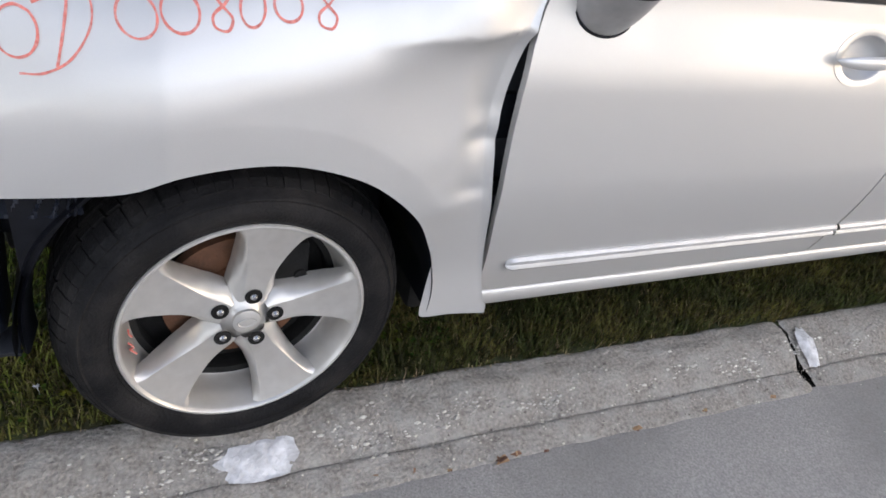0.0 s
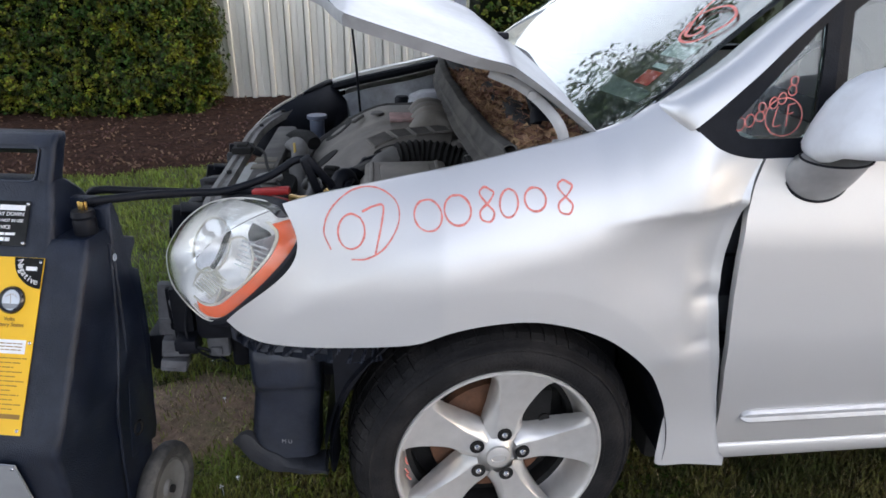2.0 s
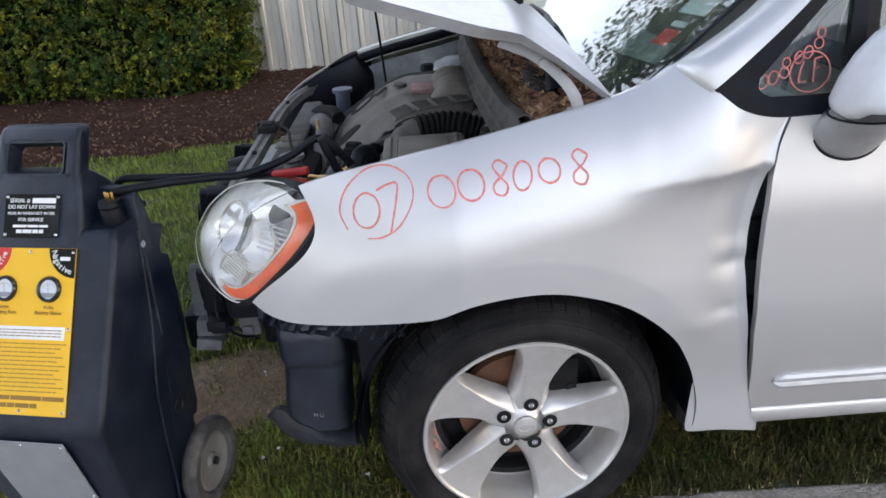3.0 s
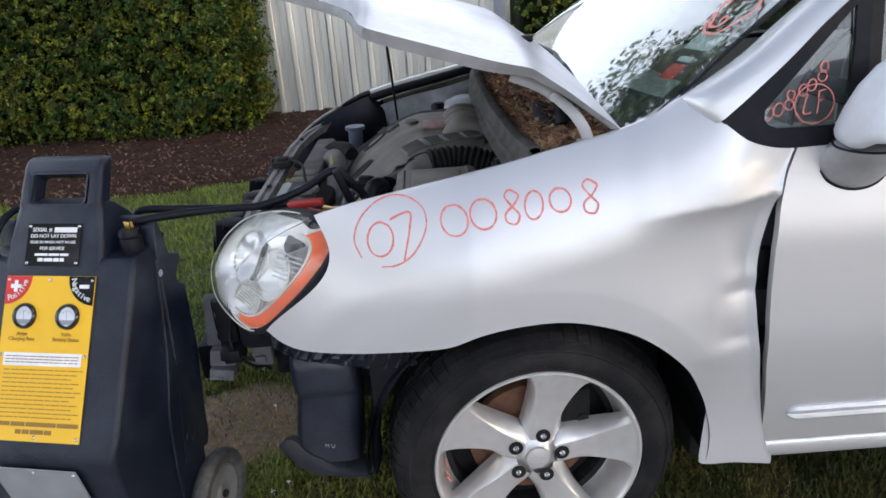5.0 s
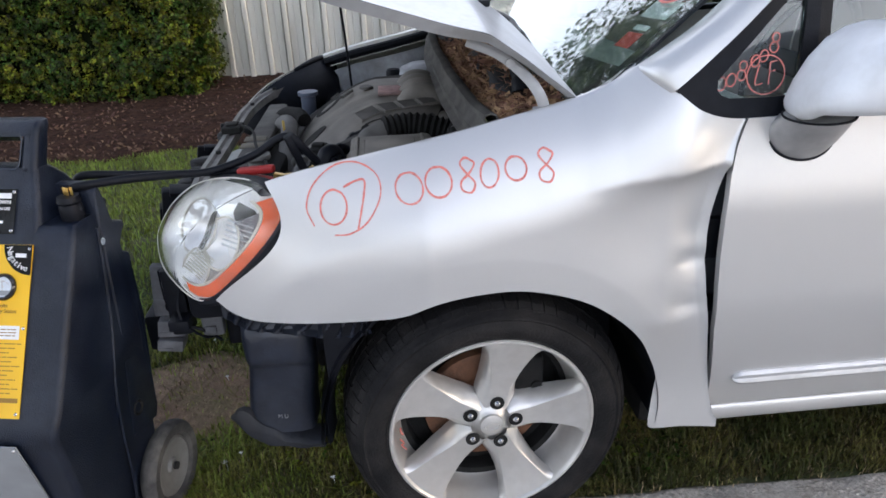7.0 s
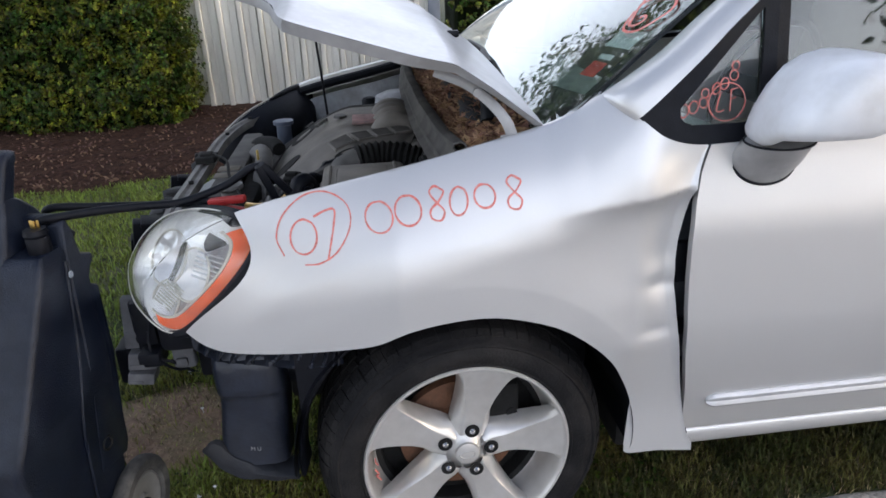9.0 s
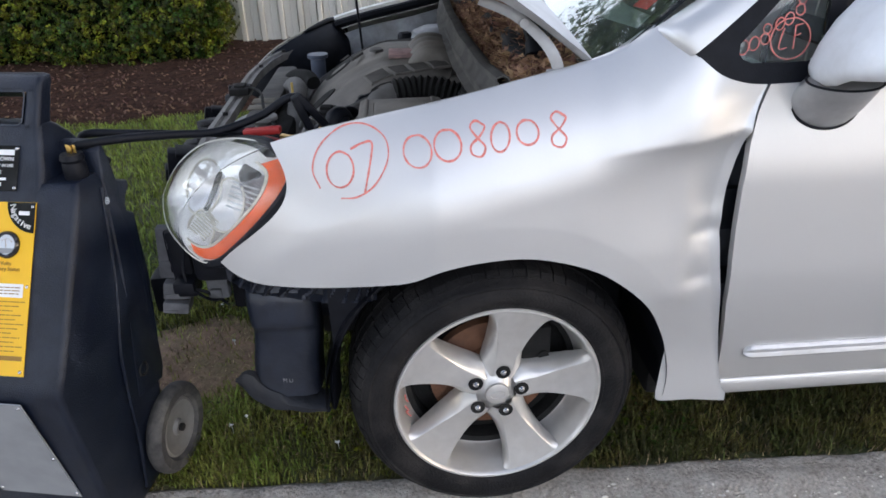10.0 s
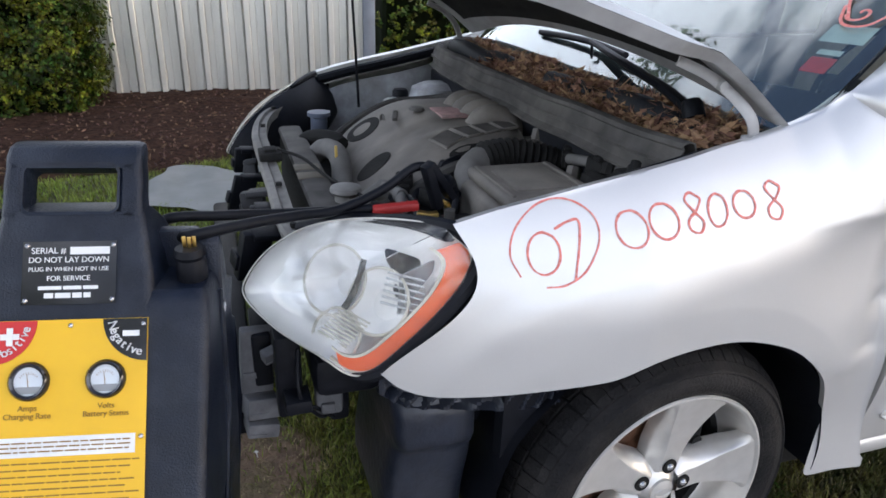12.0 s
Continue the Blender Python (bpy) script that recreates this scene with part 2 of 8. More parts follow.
M_BLUECAP = material("blue_cap", (0.075, 0.09, 0.13), rough=0.5, var=0.15, scale=20)
M_YELLOWTAPE = material("yellow_tag", (0.42, 0.29, 0.07), rough=0.6, var=0.1, scale=20)


def glass(name, tint=(0.9, 0.95, 0.93), rough=0.02, haze=0.0, ior=1.5):
    m = bpy.data.materials.new(name)
    m.use_nodes = True
    b = m.node_tree.nodes["Principled BSDF"]
    b.inputs["Base Color"].default_value = (*tint, 1)
    b.inputs["Roughness"].default_value = rough
    b.inputs["Transmission Weight"].default_value = 1.0 - haze
    b.inputs["IOR"].default_value = ior
    return m


M_GLASS = glass("window_glass", (0.80, 0.90, 0.87), ior=1.75)
M_QUARTERGLASS = glass("quarter_window_glass", (0.82, 0.88, 0.86))
M_SIDEGLASS = glass("side_window_glass", (0.24, 0.28, 0.275), ior=1.72)
M_LENS = glass("lamp_lens", (0.99, 0.98, 0.95), 0.02, 0.022, 1.32)
M_MIRRORSHELL = material("mirror_shell_paint", (0.66, 0.67, 0.69), rough=0.55, metal=0.15, var=0.06, scale=14, coat=0.4, second=(0.40, 0.39, 0.36), second_scale=11, second_amount=0.35)
M_WORNLABEL = material("worn_label", (0.36, 0.22, 0.21), rough=0.8, var=0.25, scale=40, second=(0.12, 0.11, 0.10), second_scale=15, second_amount=0.7)
M_TAN = material("tan_label", (0.13, 0.115, 0.09), rough=0.8, var=0.2, scale=25)
M_DIAL = material("dial_face", (0.66, 0.70, 0.74), rough=0.3, var=0.04, scale=20, coat=0.5)
M_CARTTYRE = material("cart_tyre", (0.045, 0.043, 0.042), rough=0.85, var=0.3, scale=40, bump=0.3, bump_scale=120, second=(0.15, 0.14, 0.12), second_scale=16, second_amount=0.6)
M_CARTHUB = material("cart_hub", (0.17, 0.165, 0.155), rough=0.6, var=0.2, scale=20, second=(0.10, 0.09, 0.08), second_scale=12, second_amount=0.6)

M_HEM = material("shaded_hem_grey", (0.36, 0.36, 0.36), rough=0.55, metal=0.2, var=0.10, scale=25, second=(0.20, 0.19, 0.175), second_scale=8, second_amount=0.6)
M_MIRRORFOOT = material("mirror_foot_paint", (0.50, 0.50, 0.50), rough=0.40, metal=0.8, var=0.08, scale=40, second=(0.40, 0.395, 0.38), second_scale=12, second_amount=0.4)
M_DUSTBEAM = material("dusty_beam", (0.070, 0.066, 0.062), rough=0.8, var=0.3, scale=18, bump=0.15, bump_scale=220, second=(0.17, 0.158, 0.14), second_scale=6, second_amount=0.5, spec=0.3)
M_SHIELD = material("shield_plastic", (0.013, 0.0165, 0.027), rough=0.36, var=0.3, scale=30, bump=0.2, bump_scale=60, second=(0.032, 0.035, 0.043), second_scale=8, second_amount=0.5, spec=0.5)
M_FOAM = material("bumper_foam", (0.115, 0.115, 0.122), rough=0.75, var=0.25, scale=30, bump=0.2, bump_scale=120, second=(0.025, 0.025, 0.027), second_scale=9, second_amount=0.6)
M_FLAP = material("scuffed_plastic", (0.014, 0.0155, 0.020), rough=0.6, var=0.3, scale=30, bump=0.15, bump_scale=150, second=(0.035, 0.034, 0.034), second_scale=7, second_amount=0.6, spec=0.35)
M_FAINTPRINT = material("faint_print", (0.24, 0.24, 0.24), rough=0.7, var=0.3, scale=60)
M_FARPAVE = material("bounce_pavement", (0.62, 0.51, 0.38), rough=0.9, var=0.2, scale=2.0, second=(0.36, 0.32, 0.20), second_scale=0.4, second_amount=0.6)
M_CHIPS = material("pale_chips", (0.47, 0.445, 0.41), rough=0.9, var=0.2, scale=60, per_island=0.5)
M_GRIT = material("kerb_grit", (0.36, 0.33, 0.29), rough=0.9, var=0.3, scale=40, per_island=0.7)
M_SUPPORT = material("dusty_steel", (0.20, 0.19, 0.175), rough=0.75, metal=0.15, var=0.25, scale=25, bump=0.15, bump_scale=200, second=(0.13, 0.12, 0.105), second_scale=12, second_amount=0.6)
# Sunlight is put into these two brighter greens; M_GRASS holds the car's shade.
M_GRASSNEAR = material("lit_yellow_grass", (0.125, 0.145, 0.022), rough=0.6, var=0.25, scale=6, per_island=0.7, second=(0.27, 0.225, 0.055), second_scale=5.0, second_amount=0.6, spec=0.25)
M_GRASSFAR = material("sunlit_grass", (0.150, 0.195, 0.030), rough=0.6, var=0.25, scale=6, per_island=0.5, second=(0.16, 0.165, 0.03), second_scale=2.0, second_amount=0.5, spec=0.25)
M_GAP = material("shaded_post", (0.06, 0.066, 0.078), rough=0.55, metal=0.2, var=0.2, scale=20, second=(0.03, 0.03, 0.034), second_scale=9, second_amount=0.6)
M_POCKET = material("pocket_shade", (0.062, 0.057, 0.051), rough=0.75, var=0.3, scale=25, second=(0.10, 0.092, 0.08), second_scale=9, second_amount=0.5)
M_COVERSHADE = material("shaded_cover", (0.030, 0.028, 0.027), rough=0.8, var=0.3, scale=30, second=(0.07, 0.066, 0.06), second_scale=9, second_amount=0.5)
M_HOSE = material("dusty_hose", (0.13, 0.125, 0.118), rough=0.8, var=0.2, scale=20, second=(0.08, 0.076, 0.07), second_scale=8, second_amount=0.5)

# ---- building helpers ----
def link_mesh(name, bm, mat, smooth=True, angle=40.0):
    me = bpy.data.meshes.new(name)
    bm.normal_update()
    if smooth:
        for f in bm.faces:
            f.smooth = True
        lim = radians(angle)
        for e in bm.edges:
            e.smooth = len(e.link_faces) == 2 and e.calc_face_angle(0.0) < lim
    bm.to_mesh(me)
    bm.free()
    for mm in (mat if isinstance(mat, (list, tuple)) else [mat]):
        me.materials.append(mm)
    return me


def part(name, bm, mat, parent=None, label="", smooth=True, angle=40.0):
    ob = new(name, link_mesh(name, bm, mat, smooth, angle))
    if parent is not None:
        ob.parent = parent
    return tagged(ob, label=label)


def thing(name, at, label, category, group="", kind=""):
    ob = new(name)
    ob.empty_display_size = 0.05
    ob.matrix_world = at if isinstance(at, Matrix) else Matrix.Translation(at)
    return tagged(ob, label, category, group, kind)


def solo(name, bm, mat, label, category, group="", kind="", smooth=True, angle=40.0):
    return tagged(new(name, link_mesh(name, bm, mat, smooth, angle)), label, category, group, kind)


def box(bm, x0, x1, y0, y1, z0, z1, bevel=0.0, m=None, segs=2):
    made = bmesh.ops.create_cube(bm, size=1.0)["verts"]
    for v in made:
        v.co = Vector(((x0 + x1) / 2 + v.co.x * (x1 - x0), (y0 + y1) / 2 + v.co.y * (y1 - y0), (z0 + z1) / 2 + v.co.z * (z1 - z0)))
    if bevel:
        edges = list({e for v in made for e in v.link_edges})
        made = bmesh.ops.bevel(bm, geom=edges, offset=bevel, segments=segs, profile=0.5, affect="EDGES")["verts"]
    if m is not None:
        bmesh.ops.transform(bm, matrix=m, verts=made)
    return made


def prism(bm, outline, depth, m=None, bevel=0.0, segs=2):
    """A flat outline in x, z, thick along y from 0 to depth."""
    a = [bm.verts.new((x, 0, z)) for x, z in outline]
    f = bm.faces.new(a)
    res = bmesh.ops.extrude_face_region(bm, geom=[f])
    vs = [g for g in res["geom"] if isinstance(g, bmesh.types.BMVert)]
    bmesh.ops.translate(bm, vec=(0, depth, 0), verts=vs)
    verts = a + vs
    bmesh.ops.recalc_face_normals(bm, faces=list({f for v in verts for f in v.link_faces}))
    if bevel:
        edges = list({e for v in verts for e in v.link_edges})
        verts = bmesh.ops.bevel(bm, geom=edges, offset=bevel, segments=segs, profile=0.5, affect="EDGES")["verts"]
    if m is not None:
        bmesh.ops.transform(bm, matrix=m, verts=verts)
    return verts


def catmull(points, n):
    pts = [Vector(p) for p in points]
    pts = [pts[0] * 2 - pts[1]] + pts + [pts[-1] * 2 - pts[-2]]
    out = []
    for i in range(1, len(pts) - 2):
        a, b, c, d = pts[i - 1:i + 3]
        for k in range(n):
            t = k / n
            out.append(0.5 * (2 * b + (c - a) * t + (2 * a - 5 * b + 4 * c - d) * t * t + (3 * b - a - 3 * c + d) * t ** 3))
    out.append(pts[-2])
    return out


def tube(bm, points, r, sides=8, n=6, cap=True, ridges=0.0, flat=1.0):
    path = catmull(points, n) if n > 1 else [Vector(p) for p in points]
    rings = []
    up = Vector((0, 0, 1))
    for i, p in enumerate(path):
        d = (path[min(i + 1, len(path) - 1)] - path[max(i - 1, 0)]).normalized()
        side = d.cross(up)
        side = side.normalized() if side.length > 1e-4 else Vector((1, 0, 0))
        nrm = side.cross(d).normalized()
        rr = r if not callable(r) else r(i / (len(path) - 1))
        if ridges:
            rr *= 1 + ridges * (1 if i % 2 else -1)
        rings.append([bm.verts.new(p + (side * math.cos(a) + nrm * math.sin(a) * flat) * rr) for a in (2 * math.pi * k / sides for k in range(sides))])
    for a, b in zip(rings, rings[1:]):
        for k in range(sides):
            bm.faces.new((a[k], a[(k + 1) % sides], b[(k + 1) % sides], b[k]))
    if cap:
        bm.faces.new(rings[0][::-1])
        bm.faces.new(rings[-1])
    return [v for ring in rings for v in ring]


def lathe(bm, profile, sides=48, m=None, closed=False):
    """profile of (radius, y): turned round the y axis."""
    rings = []
    for r, y in profile:
        rings.append([bm.verts.new((r * math.cos(a), y, r * math.sin(a))) for a in (2 * math.pi * k / sides for k in range(sides))])
    pairs = list(zip(rings, rings[1:]))
    if closed:
        pairs.append((rings[-1], rings[0]))
    fs = []
    for a, b in pairs:
        for k in range(sides):
            fs.append(bm.faces.new((a[k], a[(k + 1) % sides], b[(k + 1) % sides], b[k])))
    verts = [v for ring in rings for v in ring]
    if m is not None:
        bmesh.ops.transform(bm, matrix=m, verts=verts)
    return verts


def disc_y(bm, r, y0, y1, sides=16, m=None, bevel=0.0):
    b = bevel
    prof = [(0.0005, y0), (r - b, y0), (r, y0 + b), (r, y1 - b), (r - b, y1), (0.0005, y1)] if b else [(0.0005, y0), (r, y0), (r, y1), (0.0005, y1)]
    return lathe(bm, prof, sides, m)


def sheet(bm, fn, nu, nv):
    """A grid of fn(u, v) for u and v from 0 to 1."""
    g = [[bm.verts.new(fn(i / nu, j / nv)) for j in range(nv + 1)] for i in range(nu + 1)]
    for i in range(nu):
        for j in range(nv):
            bm.faces.new((g[i][j], g[i + 1][j], g[i + 1][j + 1], g[i][j + 1]))
    return g


def thicken(bm, t):
    bmesh.ops.recalc_face_normals(bm, faces=bm.faces[:])
    bmesh.ops.solidify(bm, geom=bm.faces[:], thickness=t)


def ease(a, b, x):
    t = min(1.0, max(0.0, (x - a) / (b - a)))
    return t * t * (3 - 2 * t)


def lerp_list(points, x):
    if x <= points[0][0]:
        return points[0][1]
    for (x0, y0), (x1, y1) in zip(points, points[1:]):
        if x <= x1:
            return y0 + (y1 - y0) * (x - x0) / (x1 - x0)
    return points[-1][1]


def raw_mesh(name, verts, faces, mat):
    me = bpy.data.meshes.new(name)
    me.from_pydata(verts, [], faces)
    me.materials.append(mat)
    me.update()
    return me


# ---- ground, kerb, road ----
def ground_z(x, y):
    return 0.0 + 0.042 * max(0.0, y - 0.05) + 0.012 * (noise.noise(Vector((x * 1.3, y * 1.3, 0))) if y > 0.25 else 0.0)


def kerb_shift(x):
    return -0.02 * (x - 0.3)


def build_ground():
    bm = bmesh.new()
    xs = [-60, -30, -15, -8, -5] + [-4 + 0.2 * i for i in range(46)] + [8, 15, 30, 60]
    ys = [0.06, 0.1, 0.2, 0.35] + [0.5 + 0.2 * i for i in range(26)] + [8, 12, 20, 40, 80]
    rows = []
    for x in xs:
        rows.append([bm.verts.new((x, y + (kerb_shift(x) if y < 0.3 and abs(x) < 9 else 0), ground_z(x, min(y, 6)))) for y in ys])
    for a, b in zip(rows, rows[1:]):
        for j in range(len(ys) - 1):
            bm.faces.new((a[j], b[j], b[j + 1], a[j + 1]))
    solo("ground", bm, M_SOIL, "lawn soil under short green grass", "ground", kind="structure")

    def bed_edge(x):
        return 2.95 + 0.42 * ease(-1.5, -0.5, x) + 0.1 * math.sin(x * 3.1) + 0.05 * math.sin(x * 7.7)
    bm = bmesh.new()
    rng = random.Random(4)
    sheet(bm, lambda u, v: (lambda x, y: Vector((x, y, ground_z(x, y) + 0.006 + 0.035 * ease(0, 0.12, v) + 0.018 * noise.noise(Vector((x * 6, y * 6, 1))) * ease(0, 0.05, v))))(
        -6 + 9.5 * u, bed_edge(-6 + 9.5 * u) + v * (6.2 - bed_edge(-6 + 9.5 * u))), 190, 60)
    solo("mulch_bed", bm, M_MULCH, "brown bark mulch bed along the fence", "mulch bed", kind="structure")
    verts, faces = [], []
    for k in range(3200):
        x = rng.uniform(-4.5, 1.5)
        y = bed_edge(x) + 0.02 + rng.random() ** 1.3 * 2.0
        z = ground_z(x, y) + 0.045
        a, l, w = rng.uniform(0, math.pi), rng.uniform(0.006, 0.022), rng.uniform(0.004, 0.010)
        dx, dy = math.cos(a) * l, math.sin(a) * l
        wx, wy = -math.sin(a) * w, math.cos(a) * w
        t = rng.uniform(-0.012, 0.012)
        i = len(verts)
        verts += [(x - dx, y - dy, z - t), (x + wx, y + wy, z + 0.006), (x + dx, y + dy, z + t), (x - wx, y - wy, z + 0.003), (x, y, z - 0.012)]
        faces += [(i, i + 1, i + 2, i + 3), (i, i + 4, i + 1), (i + 1, i + 4, i + 2), (i + 2, i + 4, i + 3), (i + 3, i + 4, i)]
    ob = new("mulch_chips", raw_mesh("mulch_chips", verts, faces, M_MULCHCHIP))
    tagged(ob, "loose brown bark chips on the mulch bed", "mulch chips", kind="stuff")
    # bare earth patch
    bm = bmesh.new()
    c = bm.verts.new((-0.84, 0.63, ground_z(-0.84, 0.63) + 0.014))
    rings = []
    for q in (0.35, 0.7, 1.0):
        ring = []
        for k in range(40):
            a = 2 * math.pi * k / 40
            rr = q * (0.23 + 0.05 * noise.noise(Vector((math.cos(a) * 1.7, math.sin(a) * 1.7, 3))))
            x, y = -0.84 + rr * 1.15 * math.cos(a), 0.63 + rr * math.sin(a) * 0.95
            ring.append(bm.verts.new((x, y, ground_z(x, y) + 0.016 * (1.15 - q) + 0.004 * noise.noise(Vector((x * 30, y * 30, 0))))))
        rings.append(ring)
    for k in range(40):
        bm.faces.new((c, rings[0][k], rings[0][(k + 1) % 40]))
        for a, b in zip(rings, rings[1:]):
            bm.faces.new((a[k], b[k], b[(k + 1) % 40], a[(k + 1) % 40]))
    solo("earth_patch", bm, M_DIRT, "bare dry brown earth patch in the lawn", "earth patch", kind="structure")


M_MULCHCHIP = material("mulch_chip", (0.098, 0.054, 0.038), rough=0.95, var=0.3, scale=30, per_island=0.6)
KERB_PROFILE = [(0.09, -0.08), (0.085, 0.004), (0.06, 0.008), (0.03, 0.004), (0.0, -0.006), (-0.03, -0.021), (-0.055, -0.038), (-0.072, -0.050),
                (-0.078, -0.056), (-0.084, -0.052), (-0.105, -0.060), (-0.138, -0.072), (-0.150, -0.083), (-0.152, -0.12)]


def build_kerb():
    kerb = thing("kerb", (0, 0, 0), "rolled grey concrete kerb, worn and pitted", "kerb", kind="structure")
    for x0, x1 in ((-6.0, -1.55), (-1.545, 1.654), (1.672, 5.0), (5.006, 9.0)):
        bm = bmesh.new()
        n = int((x1 - x0) / 0.025) if x0 > -2 and x1 < 4 else int((x1 - x0) / 0.1)
        prof = catmull([(0, y, z) for y, z in KERB_PROFILE], 2)

        def fn(u, v, x0=x0, x1=x1):
            x = x0 + (x1 - x0) * u
            p = prof[min(len(prof) - 1, round(v * (len(prof) - 1)))]
            d = 0.0065 * noise.noise(Vector((x * 9, p.y * 25, 0))) + 0.0045 * noise.noise(Vector((x * 40, p.y * 60, 5)))
            e = 0.012 * ease(0.03, 0.0, min(x - x0, x1 - x)) * (0.5 + 0.5 * noise.noise(Vector((p.y * 40, x0, 0))))
            worn = (0.010 * max(0.0, noise.noise(Vector((x * 4, p.y * 14, 9)))) + 0.008 * max(0.0, noise.noise(Vector((x * 14, p.y * 30, 4))) - 0.1)) * ease(-0.14, -0.02, p.y)
            ragged = 0.016 * noise.noise(Vector((p.y * 28, 3.0, x0))) * ease(0.10, 0.0, min(abs(x - 1.654), abs(x - 1.672)))
            return Vector((x + ragged, p.y + kerb_shift(x) + 0.004 * noise.noise(Vector((x * 6, 0, 2))), p.z + d - e - worn))
        sheet(bm, fn, n, len(prof) - 1)
        bmesh.ops.recalc_face_normals(bm, faces=bm.faces[:])
        part("kerb_section", bm, M_CONCRETE, kerb, angle=70)

    bm = bmesh.new()
    box(bm, -8.0, 9.0, -0.20, 0.25, -0.40, -0.10, 0.01)
    part("kerb_bed", bm, M_DUSTDARK, kerb, "dark earth under the kerb")

    def blotch(name, cx, cy, rx, ry, label, seed):
        bm = bmesh.new()
        c = None
        ring_l = []
        for q in (0.0, 0.25, 0.5, 0.75, 1.0):
            ring = []
            for k in range(28):
                a = 2 * math.pi * k / 28
                rr = q * (1 + 0.35 * noise.noise(Vector((math.cos(a) * 2, math.sin(a) * 2, seed))))
                x, y = cx + rx * rr * math.cos(a), cy + ry * rr * math.sin(a)
                z = lerp_list(sorted((yy + 0.0, zz) for yy, zz in KERB_PROFILE[1:-1]), y - kerb_shift(x))
                ring.append(bm.verts.new((x, y, z + 0.011 - 0.008 * q + 0.004 * noise.noise(Vector((x * 60, y * 60, seed))))))
            ring_l.append(ring)
        for a, b in zip(ring_l, ring_l[1:]):
            for k in range(28):
                bm.faces.new((a[k], a[(k + 1) % 28], b[(k + 1) % 28], b[k]))
        bmesh.ops.remove_doubles(bm, verts=bm.verts[:], dist=1e-5)
        bmesh.ops.recalc_face_normals(bm, faces=bm.faces[:])
        part(name, bm, M_MORTAR, kerb, label)
    blotch("mortar_patch", 0.03, -0.045, 0.085, 0.038, "pale spalled mortar patch", 1.0)
    blotch("mortar_patch", 1.716, -0.052, 0.034, 0.062, "pale mortar in the joint", 4.0)
    bm = bmesh.new()
    sheet(bm, lambda u, v: (lambda x, y: Vector((x, y, -0.078 - 0.012 * ease(0, 1.5, -y - 0.14) + 0.0015 * noise.noise(Vector((x * 7, y * 7, 0))))))(
        -60 + 120 * (0.5 + 0.5 * (2 * u - 1) ** 3), -0.142 - 60 * v ** 3), 120, 60)
    bmesh.ops.recalc_face_normals(bm, faces=bm.faces[:])
    for v in bm.verts:
        if v.co.y > -0.15:
            v.co.y = -0.142 + kerb_shift(max(-8, min(8, v.co.x)))
    solo("road", bm, M_ROAD, "worn light grey asphalt road", "road", kind="structure", angle=80)
    bm = bmesh.new()
    rng = random.Random(8)
    for cx, cy, s in ((0.575, -0.155, 0.022), (0.62, -0.150, 0.014), (0.27, -0.115, 0.012), (0.70, -0.16, 0.009), (0.36, -0.13, 0.011), (0.98, -0.16, 0.013), (1.22, -0.155, 0.011), (1.48, -0.165, 0.012), (0.44, -0.15, 0.008), (1.06, -0.10, 0.008)):
        for k in range(3):
            a = rng.uniform(0, 6.28)
            p = [Vector((cx + s * rng.uniform(-0.5, 0.5) + s * math.cos(a + i * 1.57) * (1 if i % 2 else 0.5), cy + s * math.sin(a + i * 1.57) * 0.6, -0.072 + rng.uniform(0, 0.6) * s)) for i in range(4)]
            bm.faces.new([bm.verts.new(q) for q in p])
    solo("fallen_leaves", bm, M_DEADLEAF, "small crumpled brown leaves in the gutter", "dead leaves", kind="stuff")


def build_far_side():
    """Pavement across the road, out of view, brightened to throw warm light on the car."""
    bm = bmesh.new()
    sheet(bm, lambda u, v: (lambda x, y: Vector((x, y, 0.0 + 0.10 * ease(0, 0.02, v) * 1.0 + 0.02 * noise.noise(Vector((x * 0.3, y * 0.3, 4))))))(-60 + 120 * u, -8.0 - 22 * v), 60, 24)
    solo("pavement", bm, M_FARPAVE, "unseen beige pavement across the road, brightened to warm the car", "pavement", kind="structure")


